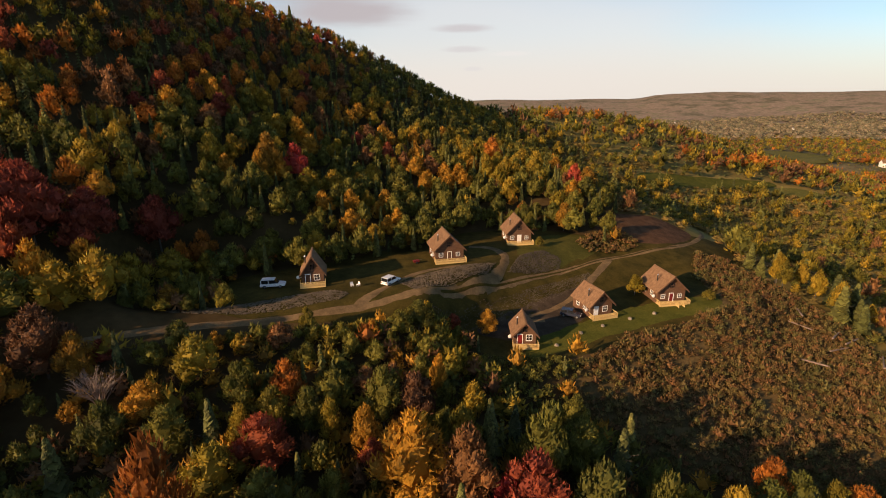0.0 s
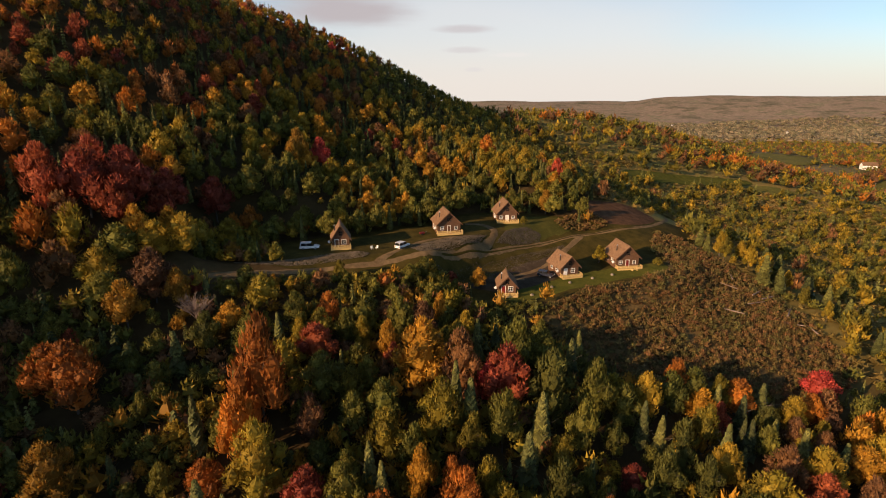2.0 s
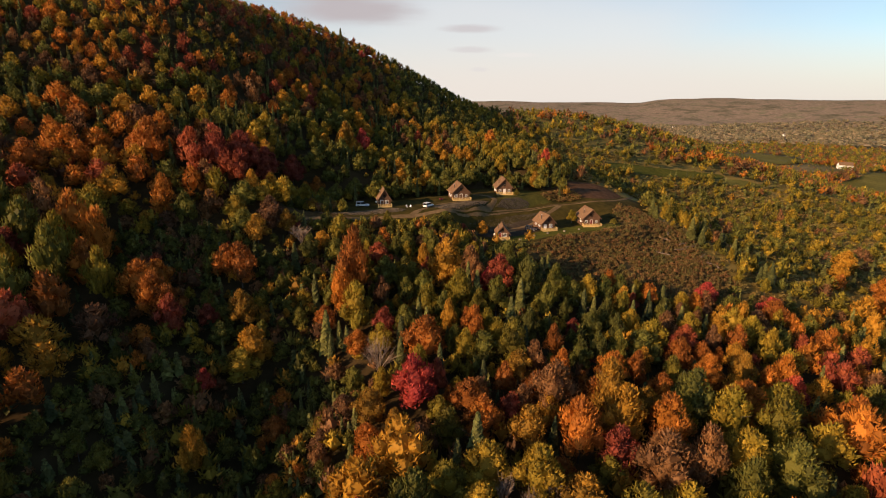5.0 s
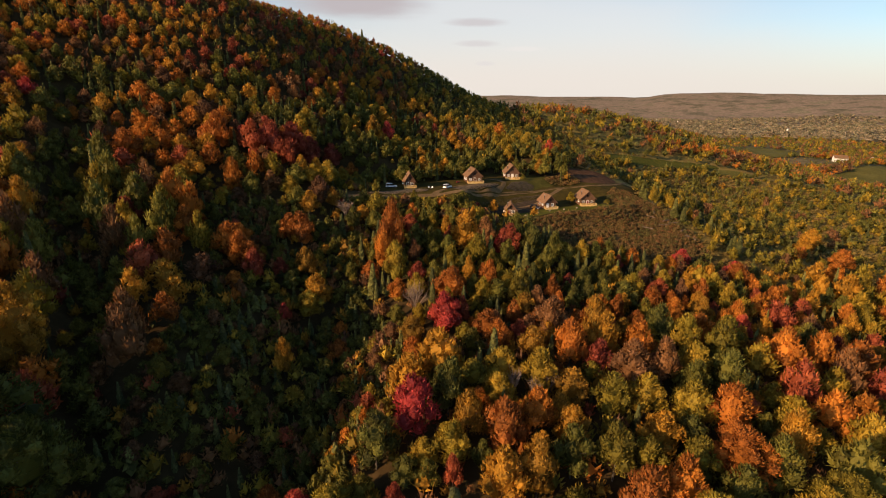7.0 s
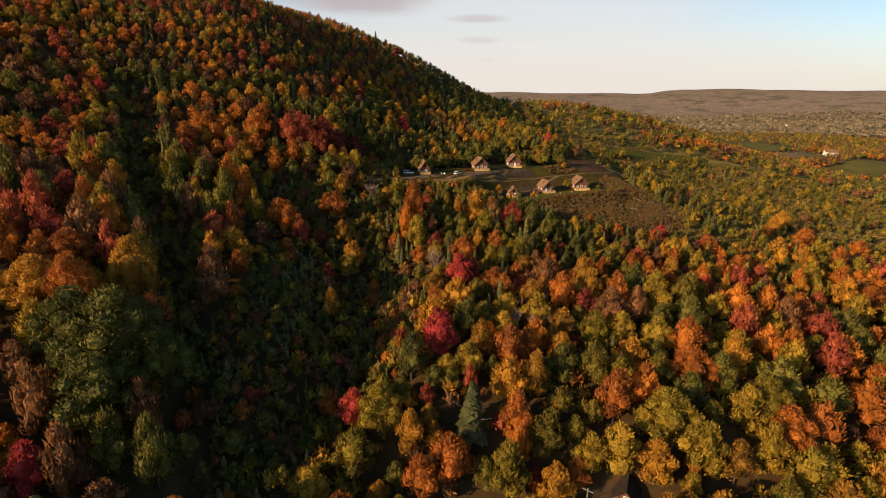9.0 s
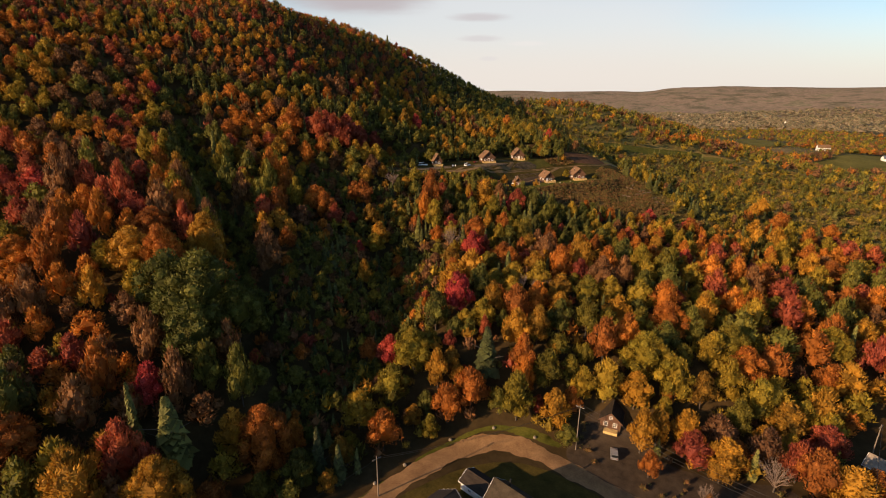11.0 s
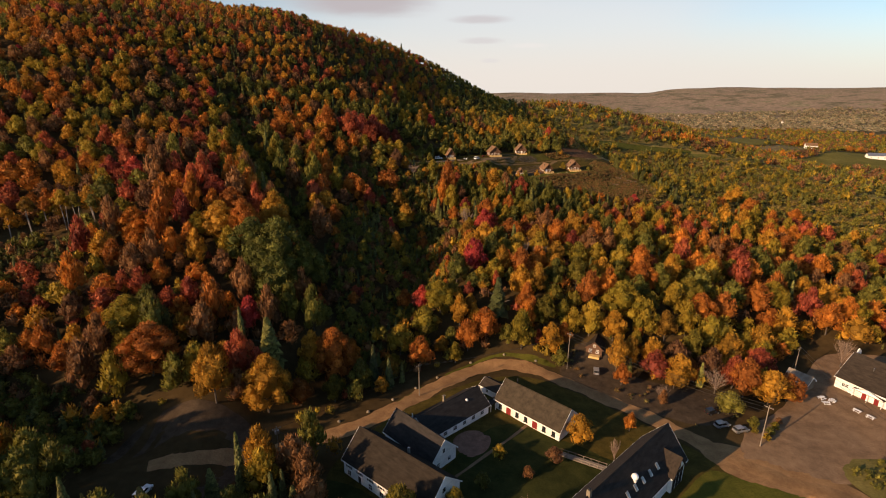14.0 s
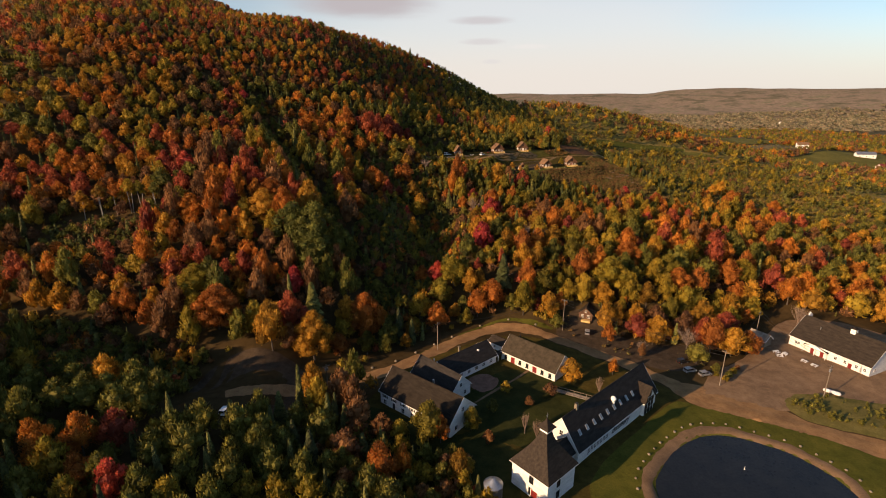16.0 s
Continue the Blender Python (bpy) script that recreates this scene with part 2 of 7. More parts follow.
def along(x, y, ax, ay, bx, by):
    dx, dy = bx - ax, by - ay
    k = np.clip(((x - ax) * dx + (y - ay) * dy) / (dx * dx + dy * dy), 0, 1)
    return np.hypot(x - ax - k * dx, y - ay - k * dy), k


def wave(x, y, scale, seed=0.0):
    """Cheap smooth noise, about -1 to 1."""
    x, y = x / scale + seed, y / scale - seed * 1.7
    return (np.sin(x * 1.3 + 1.7 * np.sin(y * 0.9 + seed)) + np.sin(y * 1.1 + 1.9 * np.sin(x * 0.7 - seed)) + np.sin((x + y) * 0.83 + 1.3 * np.sin(x * 1.9 - y * 1.3))) / 3


POND = [(20, -149), (31, -136.5), (40, -130.6), (48.5, -129.8), (61.5, -136.8), (67.8, -147), (66, -160), (53, -171), (31, -171), (19, -160)]


def pond_off(x, y):
    """Metres outside the pond's shore, with rounded corners; below zero on the water."""
    t = 0.0
    for (ax, ay), (bx, by) in zip(POND, POND[1:] + POND[:1]):
        d = math.hypot(bx - ax, by - ay)
        t = t + np.exp(np.clip(1.1 * ((x - ax) * (ay - by) + (y - ay) * (bx - ax)) / d, -40, 40))
    return np.log(t) / 1.1


def ground(x, y):
    x, y = np.asarray(x, float), np.asarray(y, float)
    g = np.zeros_like(x)
    for rises, s in ((HILLS, 150.0), (KNOLLS, 75.0), (HUMPS, 40.0)):
        for a, b, h in rises:
            g = g + h * np.exp(-((x - a) ** 2 + (y - b) ** 2) / (2 * s * s))
    for line, deep, breadth in GULLIES:
        d = np.min([along(x, y, *p, *q)[0] for p, q in zip(line[:-1], line[1:])], 0)
        g = g - deep * np.exp(-(d / breadth) ** 2)
    for ax, ay, bx, by, r, f, za, zb in BENCHES:
        d, k = along(x, y, ax, ay, bx, by)
        w = 1 - ease((d - r) / f)
        g = g * (1 - w) + w * (za + (zb - za) * k)
    g = g - 1.5 * ease((1.6 - pond_off(x, y)) / 4.2)
    # the wide valley and the far hills
    r = np.hypot(x, y)
    az = np.degrees(np.arctan2(x, y))
    far = ease((r - 2600) / 1900)
    crest = 126 + 36 * ease((az - 20.5) / 4.0) + 4 * wave(az, r / 300, 9.0, 2.0) + 5 * wave(az, r / 200, 2.5, 5.0)
    g = g + far * crest * ease((az + 30) / 25) + far * 120 * (1 - ease((az + 30) / 25))
    return g + 0.35 * wave(x, y, 6.0) + np.clip((r - 300) / 500, 0, 1) * 5 * wave(x, y, 170.0, 3.0)


def height(x, y):
    return float(ground(np.array([x]), np.array([y]))[0])


# ---- ground: one sheet to the horizon ----
EARTH = surface("earth", (0.035, 0.025, 0.011), (0.08, 0.052, 0.022), 0.02, 0.4, 0.95, 0.4, spec=0.03)
GRASS = surface("grass", (0.058, 0.064, 0.011), (0.108, 0.100, 0.018), 0.25, 3.0, 0.95, 0.5, spec=0.03)
GRAVEL = surface("gravel", (0.140, 0.090, 0.052), (0.225, 0.148, 0.087), 0.3, 4.0, 0.95, 0.3, spec=0.03)
TRACK = surface("stony_track", (0.105, 0.070, 0.034), (0.195, 0.130, 0.064), 0.5, 5.0, 0.95, 0.4, spec=0.03)
BENCHGRASS = surface("thin_grass", (0.035, 0.030, 0.008), (0.084, 0.061, 0.015), 0.3, 3.0, 0.95, 0.5, spec=0.03)
# gravel darkened in its colour where the yards lie in shade
SHADEGRAVEL = surface("shade_toned_gravel", (0.038, 0.028, 0.019), (0.078, 0.057, 0.037), 0.4, 5.0, 0.95, 0.4, spec=0.03)
DIRT = surface("dirt_road", (0.19, 0.108, 0.050), (0.32, 0.190, 0.088), 0.25, 3.0, 0.95, 0.3, spec=0.03)

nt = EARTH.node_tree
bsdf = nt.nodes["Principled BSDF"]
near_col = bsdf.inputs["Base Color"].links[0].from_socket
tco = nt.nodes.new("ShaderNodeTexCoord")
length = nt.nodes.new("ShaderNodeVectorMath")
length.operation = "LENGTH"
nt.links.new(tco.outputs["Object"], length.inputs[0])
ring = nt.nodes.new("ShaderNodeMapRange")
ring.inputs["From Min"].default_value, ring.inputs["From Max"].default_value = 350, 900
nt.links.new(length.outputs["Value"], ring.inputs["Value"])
# far woodland mottling, its tones paled and pinked to stand for haze
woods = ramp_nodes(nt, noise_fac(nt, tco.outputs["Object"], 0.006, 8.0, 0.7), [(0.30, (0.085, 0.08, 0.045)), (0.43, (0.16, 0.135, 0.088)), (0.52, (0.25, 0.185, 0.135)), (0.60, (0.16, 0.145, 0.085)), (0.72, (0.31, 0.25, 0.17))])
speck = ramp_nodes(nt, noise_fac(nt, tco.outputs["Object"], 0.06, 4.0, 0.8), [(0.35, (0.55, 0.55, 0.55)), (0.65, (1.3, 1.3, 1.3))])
split = nt.nodes.new("ShaderNodeSeparateXYZ")
nt.links.new(tco.outputs["Object"], split.inputs[0])
spans = []
for axis, lo, hi in (("X", 52, 84), ("Y", 48, 84)):
    span = nt.nodes.new("ShaderNodeMapRange")
    span.inputs["From Min"].default_value, span.inputs["From Max"].default_value = lo, hi
    nt.links.new(split.outputs[axis], span.inputs["Value"])
    spans.append(span.outputs[0])
scrub = nt.nodes.new("ShaderNodeMath")
scrub.operation = "MULTIPLY"
nt.links.new(spans[0], scrub.inputs[0])
nt.links.new(spans[1], scrub.inputs[1])
straw = ramp_nodes(nt, noise_fac(nt, tco.outputs["Object"], 0.15, 6.0, 0.7), [(0.3, (0.15, 0.115, 0.034)), (0.5, (0.21, 0.155, 0.045)), (0.7, (0.26, 0.19, 0.056))])
near_col = mixed(nt, near_col, straw, scrub.outputs[0])
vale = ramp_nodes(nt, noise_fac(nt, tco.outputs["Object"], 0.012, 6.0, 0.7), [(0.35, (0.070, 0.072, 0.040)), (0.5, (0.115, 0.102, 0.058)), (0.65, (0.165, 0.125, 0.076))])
# the haze-paled tones take over from 1700 to 2700 metres out
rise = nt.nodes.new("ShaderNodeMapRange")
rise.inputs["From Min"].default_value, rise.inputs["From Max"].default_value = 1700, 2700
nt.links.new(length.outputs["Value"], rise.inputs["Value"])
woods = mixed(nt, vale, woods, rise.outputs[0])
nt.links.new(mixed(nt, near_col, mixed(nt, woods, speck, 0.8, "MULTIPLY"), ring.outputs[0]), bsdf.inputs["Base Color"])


def steps(spans):
    """Places along one axis: two metres apart on the given spans, four between them, then ever wider to the horizon."""
    inner = [v for v in np.arange(-300.0, 300.1, 2.0) if v % 4 == 0 or any(lo <= v <= hi for lo, hi in spans)]
    outer = 300 + np.cumsum(4.0 * 1.09 ** np.arange(1, 60))
    outer = outer[outer < 4700]
    return np.concatenate([-outer[::-1], inner, outer])


ax, ay = steps([(-64, 120)]), steps([(-178, -54), (66, 164)])
gx, gy = np.meshgrid(ax, ay)
gv = np.stack([gx.ravel(), gy.ravel(), ground(gx, gy).ravel()], 1)
n = len(ax)
i0 = (np.arange(len(ay) - 1)[:, None] * n + np.arange(n - 1)[None, :]).ravel()
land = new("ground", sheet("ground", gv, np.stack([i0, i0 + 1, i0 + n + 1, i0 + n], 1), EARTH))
tagged(land, "dark brown forest floor and valley land, far hills paled for haze", "ground", kind="structure")


def strip(name, pts, width, material, label, lift=0.1, step=1.5, category="road"):
    """A way laid along points, draped over the land."""
    p = [Vector((a, b, 0)) for a, b in pts]
    line = []
    for k in range(len(p) - 1):
        p0, p1, p2, p3 = p[max(k - 1, 0)], p[k], p[k + 1], p[min(k + 2, len(p) - 1)]
        m = max(2, int((p2 - p1).length / step))
        for i in range(m):
            t = i / m
            line.append(0.5 * (2 * p1 + (p2 - p0) * t + (2 * p0 - 5 * p1 + 4 * p2 - p3) * t * t + (3 * p1 - p0 - 3 * p2 + p3) * t ** 3))
    line.append(p[-1])
    vs, cols = [], 5
    for i, c in enumerate(line):
        d = (line[min(i + 1, len(line) - 1)] - line[max(i - 1, 0)]).normalized()
        s = Vector((d.y, -d.x, 0))
        w = width * (1 + 0.12 * math.sin(i * 0.7) + 0.08 * math.sin(i * 1.9))
        for j in range(cols):
            q = c + s * w * (j / (cols - 1) - 0.5)
            edge = abs(j / (cols - 1) - 0.5) == 0.5
            vs.append((q.x, q.y, height(q.x, q.y) + (-0.08 if edge else lift)))
    i0 = (np.arange(len(line) - 1)[:, None] * cols + np.arange(cols - 1)[None, :]).ravel()
    ob = new(name, sheet(name, np.array(vs), np.stack([i0, i0 + 1, i0 + cols + 1, i0 + cols], 1), material))
    return tagged(ob, label, category, kind="structure")


def rounded(outline, times=3):
    """A closed outline with its corners cut again and again."""
    o = np.array(outline, float)
    for _ in range(times):
        nxt = np.roll(o, -1, 0)
        o = np.stack([0.75 * o + 0.25 * nxt, 0.25 * o + 0.75 * nxt], 1).reshape(-1, 2)
    return o + 0.35 * np.stack([wave(o[:, 0], o[:, 1], 1.6, 1.0), wave(o[:, 0], o[:, 1], 1.6, 4.0)], 1)


def patch(name, outline, material, label, lift=0.05, step=2.0, category="ground"):
    """A piece of ground inside an outline, draped over the land; its rim follows the outline."""
    o = rounded(outline)
    xs = np.arange(step * math.floor(o[:, 0].min() / step) - step, o[:, 0].max() + 2 * step, step)
    ys = np.arange(step * math.floor(o[:, 1].min() / step) - step, o[:, 1].max() + 2 * step, step)
    X, Y = np.meshgrid(xs, ys)
    inside = within(X, Y, o)
    w = len(xs)
    i0 = np.array([r * w + c for r in range(len(ys) - 1) for c in range(w - 1) if inside[r:r + 2, c:c + 2].any()])
    grid = np.stack([i0, i0 + 1, i0 + w + 1, i0 + w], 1)
    used, inv = np.unique(grid, return_inverse=True)
    px, py, keep = X.ravel()[used], Y.ravel()[used], inside.ravel()[used]
    best = np.full(len(px), 1e9)
    qx, qy = px.copy(), py.copy()
    for (ax, ay), (bx, by) in zip(o, np.roll(o, -1, 0)):
        dx, dy = bx - ax, by - ay
        k = np.clip(((px - ax) * dx + (py - ay) * dy) / (dx * dx + dy * dy + 1e-9), 0, 1)
        d = np.hypot(px - ax - k * dx, py - ay - k * dy)
        closer = (d < best) & ~keep
        best = np.where(closer, d, best)
        qx, qy = np.where(closer, ax + k * dx, qx), np.where(closer, ay + k * dy, qy)
    v = np.stack([qx, qy, ground(qx, qy) + np.where(keep, lift, lift * 0.5)], 1)
    ob = new(name, sheet(name, v, inv.reshape(-1, 4), material))
    return tagged(ob, label, category, kind="structure")


def within(x, y, outline):
    o = np.array(outline, float)
    hit = np.zeros(np.shape(x), bool)
    for (ax, ay), (bx, by) in zip(o, np.roll(o, -1, 0)):
        cross = (ay > y) != (by > y)
        with np.errstate(divide="ignore", invalid="ignore"):
            hit ^= cross & (x < (bx - ax) * (y - ay) / (by - ay + 1e-12) + ax)
    return hit


# ways and yards
CABIN_ROAD = [(-62, 66), (-48, 73), (-36, 78), (-24, 82.5), (-16, 85.7), (-9.8, 88.8), (-0.7, 93.9), (11, 102), (23, 110.5), (42, 122), (52, 126.5), (69, 135), (80, 145), (90, 160), (96, 176)]
DRIVE_A = [(-17, 85.5), (-11.4, 94), (-5.8, 101.5), (0, 105.0), (4, 106)]
DRIVE_B = [(9, 100.5), (13.5, 107), (15.5, 114), (13.5, 121), (7, 123)]
DRIVE_C = [(45, 123), (39, 115), (33, 108), (24, 100), (16, 96), (22, 95)]
BACK_ROAD = [(-98, -124), (-84, -117), (-68, -109), (-50, -98.5), (-30, -79), (-18, -69.5), (-7, -66), (2, -68.5), (12, -75.5), (30.7, -91.5), (40, -101), (49, -111), (57, -117.5), (66.5, -122), (75, -127.5), (84.5, -133), (100, -142.5), (150, -172)]
strip("road_cabins", CABIN_ROAD, 2.0, TRACK, "pale gravel track winding past the cabins")
strip("track_grass", CABIN_ROAD[6:12], 0.6, BENCHGRASS, "grass strip between the wheel tracks", 0.16, 1.5, "grass")
strip("driveway_1", DRIVE_A, 2.3, TRACK, "pale gravel driveway to the cabins", 0.12)
strip("driveway_2", DRIVE_B, 2.8, TRACK, "pale gravel driveway between cabins", 0.13)
strip("driveway_3", DRIVE_C, 2.4, TRACK, "pale gravel side track", 0.11)
JUNCTION = [(40, -108), (46, -103), (54, -106), (60, -111), (68, -114), (73, -118), (75.5, -125), (87, -129.5), (100, -137), (140, -160), (144, -174), (100, -149), (82, -137), (71, -129.5), (62, -125), (53, -121), (45, -117.5)]
strip("road_distillery", BACK_ROAD, 7.0, DIRT, "brown dirt road round the white buildings", 0.12)
AREA = [(-52, 92), (-50, 78), (-20, 80), (0, 88), (10, 79), (26, 78), (66, 98), (72, 112), (90, 134), (96, 156), (70, 144), (44, 134), (34, 141), (10, 142), (-8, 122), (-40, 103)]
patch("slope_grass", AREA, BENCHGRASS, "rough green-brown grass of the cabin slope", 0.03)
HOMEYARD = [(-60, -122), (-46, -98), (-28, -82), (-10, -72), (6, -74), (28, -94), (44, -112), (60, -130), (90, -160), (60, -178), (0, -175), (-20, -165), (-44, -150)]
patch("home_yard", HOMEYARD, BENCHGRASS, "rough dark grass round the white buildings", 0.03)
patch("road_junction", JUNCTION, DIRT, "wide brown dirt junction beside the car park", 0.045)
LOT = [(50, -110), (60, -96), (69, -92), (80, -84), (98, -66), (115, -50), (150, -60), (150, -116), (110, -118), (96, -116), (86, -112), (78, -113), (75, -118), (68, -118), (61, -115), (55, -111)]
patch("yard_gravel", LOT, GRAVEL, "grey-brown gravel car park", 0.06)
CLEARING = [(24, 76), (20, 66), (29, 59), (42, 55), (58, 54), (74, 56), (88, 61), (96, 73), (93, 98), (88, 117), (82, 131), (74, 134), (66, 118), (66, 100), (48, 90), (34, 84)]
LAWN_A = [(14, 78), (24, 82), (36, 88), (50, 94), (62, 97), (66, 104), (58, 106), (40, 100), (30, 94), (18, 88)]
patch("lawn_cabins", LAWN_A, GRASS, "mown green grass in front of the cabins", 0.05)
patch("yard_cabins", [(6, 90), (14, 86), (22, 89), (33, 97), (39, 106), (37, 112), (28, 107), (18, 101), (8, 95)], SHADEGRAVEL, "gravel yard between cabins, darkened for shade", 0.07, 1.5)
LAWN_B = [(20, 110), (30, 116), (44, 126), (46, 134), (34, 138), (26, 132), (18, 122)]
patch("lawn_upper", LAWN_B, surface("bank_grass", (0.048, 0.048, 0.011), (0.092, 0.078, 0.017), 0.25, 3.0, 0.95, 0.5, spec=0.03), "mown green grass on the upper bank", 0.05)
SOIL = [(44, 142), (50, 149), (62, 156), (74, 160), (83, 152), (76, 142), (68, 136), (56, 132.5), (50, 137)]
patch("bare_soil", SOIL, surface("red_soil", (0.065, 0.034, 0.018), (0.125, 0.068, 0.036), 0.4, 3.0, 0.95, 0.5, spec=0.03), "bare reddish soil beside the track", 0.06)
LAWN_C = [(-46, 92), (-40, 86), (-20, 90), (-8, 96), (4, 104), (14, 112), (10, 126), (-6, 118), (-30, 101), (-44, 99)]
patch("lawn_bench", LAWN_C, BENCHGRASS, "thin rough grass on the cabin bench", 0.045)
LAWN_D = [(6, -146), (34, -119), (42, -113.5), (46, -117.5), (54, -121), (63, -125), (72, -129.5), (82, -137), (100, -149), (112, -172), (10, -174), (2, -156)]
patch("lawn_pond", LAWN_D, GRASS, "mown green grass round the pond", 0.05)
COURT = [(-34, -126), (-12, -94), (4, -104), (24, -116), (0, -142), (-22, -134)]
# grass colour deepened to stand for the shade between the buildings
SHADEGRASS = surface("shade_toned_grass", (0.018, 0.022, 0.007), (0.040, 0.042, 0.012), 0.25, 3.0, 0.95, 0.5, spec=0.03)
patch("lawn_court", COURT, SHADEGRASS, "mown grass of the courtyard, coloured dark for shade", 0.05)
patch("garth_grass", [(-62, -124), (-52, -120), (-30, -136), (-24, -130), (-8, -142), (-14, -148), (-12, -168), (-40, -172), (-66, -150)], SHADEGRASS, "rough grass before the inn, coloured dark for shade", 0.06)
patch("yard_west", [(-104, -141), (-113, -112), (-97, -101), (-78, -105), (-72, -112), (-75, -119), (-86, -136)], SHADEGRAVEL, "dark bare earth of a yard among the trees", 0.05)
VERGE = [(-46, -92), (-28, -72), (-16, -63), (-4, -60.5), (8, -63), (13, -69), (2, -64), (-8, -62), (-18, -66), (-30, -75), (-46, -95)]
patch("verge", VERGE, GRASS, "strip of green grass beside the dirt road", 0.05)
EDGE = [(10, -73), (14, -63), (23, -56), (31, -60), (36, -73), (50, -78), (62, -78), (66, -84), (60, -92), (46, -99), (30, -88)]
patch("edge_yard", EDGE, SHADEGRAVEL, "earth and gravel at the wood's edge, darkened for shade", 0.03)
FIELD_A = [(116, 288), (126, 308), (150, 320), (190, 337), (240, 354), (246, 344), (192, 322), (140, 296)]
MEADOW = surface("meadow", (0.10, 0.095, 0.022), (0.17, 0.145, 0.036), 0.03, 0.4, 0.95, 0.3, spec=0.03)
patch("field_1", FIELD_A, GRASS, "narrow green meadow", 0.6, 5.0)
FIELD_B = [(344, 545), (357, 520), (412, 562), (476, 592), (540, 655), (600, 735), (645, 800), (625, 945), (560, 860), (480, 755), (372, 635)]
patch("field_2", FIELD_B, MEADOW, "long pale green meadow in the valley", 2.0, 12.0)
FIELD_C = [(224, 329), (240, 342), (260, 350), (280, 340), (250, 326)]
patch("field_3", FIELD_C, MEADOW, "small pale meadow with a lane", 0.3, 4.0)
FIELD_D = [(425, 472), (452, 438), (540, 450), (640, 452), (730, 520), (690, 640), (600, 600), (500, 515)]
patch("field_4", FIELD_D, MEADOW, "pale green hay field round a long white shed", 1.2, 8.0)
ISLAND = [(73, -117), (75.5, -111.5), (84.5, -107), (104, -113), (140, -122), (140, -158), (100, -136), (87.5, -128.8), (76, -125)]
patch("island_grass", ISLAND, surface("meadow_grass", (0.085, 0.078, 0.022), (0.16, 0.13, 0.042), 0.2, 2.0, 0.95, 0.5, spec=0.03), "rough grass between the lanes", 0.09)


# ---- materials of the things ----
WHITE = surface("white_boards", (0.62, 0.61, 0.58), (0.80, 0.79, 0.76), 0.4, 6.0, 0.6, 0.15, stretch=(1, 1, 3))
SHINGLE = surface("roof_shingles", (0.024, 0.019, 0.015), (0.048, 0.038, 0.029), 0.5, 5.0, 0.9, 0.6, spec=0.1, stretch=(1, 3, 3))
DARKROOF = surface("dark_roof", (0.02, 0.018, 0.017), (0.04, 0.036, 0.033), 0.4, 5.0, 0.9, 0.6, spec=0.1, stretch=(1, 3, 3))
TANROOF = surface("tan_shingles", (0.13, 0.075, 0.042), (0.23, 0.14, 0.08), 0.6, 5.0, 0.9, 0.6, spec=0.1, stretch=(1, 3, 3))
CEDAR = surface("brown_siding", (0.075, 0.038, 0.021), (0.15, 0.08, 0.045), 0.7, 4.0, 0.8, 0.4, stretch=(1, 1, 6))
PINE = surface("pine_boards", (0.52, 0.36, 0.13), (0.70, 0.50, 0.21), 1.0, 8.0, 0.75, 0.3)
TRIM = surface("white_paint", (0.72, 0.71, 0.68), (0.82, 0.81, 0.79), 1.0, 12.0, 0.5, 0.05)
REDPAINT = surface("red_paint", (0.13, 0.012, 0.012), (0.19, 0.02, 0.017), 1.0, 9.0, 0.5, 0.05)
BLACKPAINT = surface("black_paint", (0.015, 0.015, 0.016), (0.03, 0.03, 0.03), 1.0, 9.0, 0.5, 0.05)
GLASS = surface("window_glass", (0.012, 0.014, 0.017), (0.022, 0.024, 0.027), 0.5, 3.0, 0.08, 0.0, spec=0.6)
STEEL = surface("galvanised_steel", (0.30, 0.31, 0.32), (0.45, 0.46, 0.47), 0.8, 8.0, 0.4, 0.05, metal=0.8)
TIMBER = surface("grey_timber", (0.15, 0.12, 0.09), (0.27, 0.23, 0.18), 0.8, 9.0, 0.9, 0.4, stretch=(1, 1, 0.2))
STONE = surface("field_stone", (0.15, 0.125, 0.09), (0.28, 0.235, 0.17), 0.8, 6.0, 0.9, 0.5)
RUBBLE = surface("rubble_stone", (0.06, 0.045, 0.028), (0.15, 0.112, 0.07), 0.4, 4.0, 0.9, 0.5, spread=0.3)
RUBBER = surface("tyre_rubber", (0.012, 0.012, 0.012), (0.025, 0.025, 0.025), 2.0, 20.0, 0.85, 0.1)
WATER = surface("pond_water", (0.010, 0.012, 0.014), (0.016, 0.018, 0.019), 0.2, 1.5, 0.05, 0.03, spec=0.2)
CARPAINTS = {"white": surface("white_car_paint", (0.66, 0.66, 0.66), (0.74, 0.74, 0.74), 0.5, 5.0, 0.25, 0.0, spec=0.6),
             "dark blue": surface("blue_car_paint", (0.02, 0.025, 0.04), (0.035, 0.04, 0.06), 0.5, 5.0, 0.25, 0.0, spec=0.6),
             "silver": surface("silver_car_paint", (0.30, 0.31, 0.32), (0.38, 0.39, 0.40), 0.5, 5.0, 0.3, 0.0, metal=0.5),
             "black": surface("black_car_paint", (0.012, 0.012, 0.014), (0.02, 0.02, 0.022), 0.5, 5.0, 0.25, 0.0, spec=0.6)}


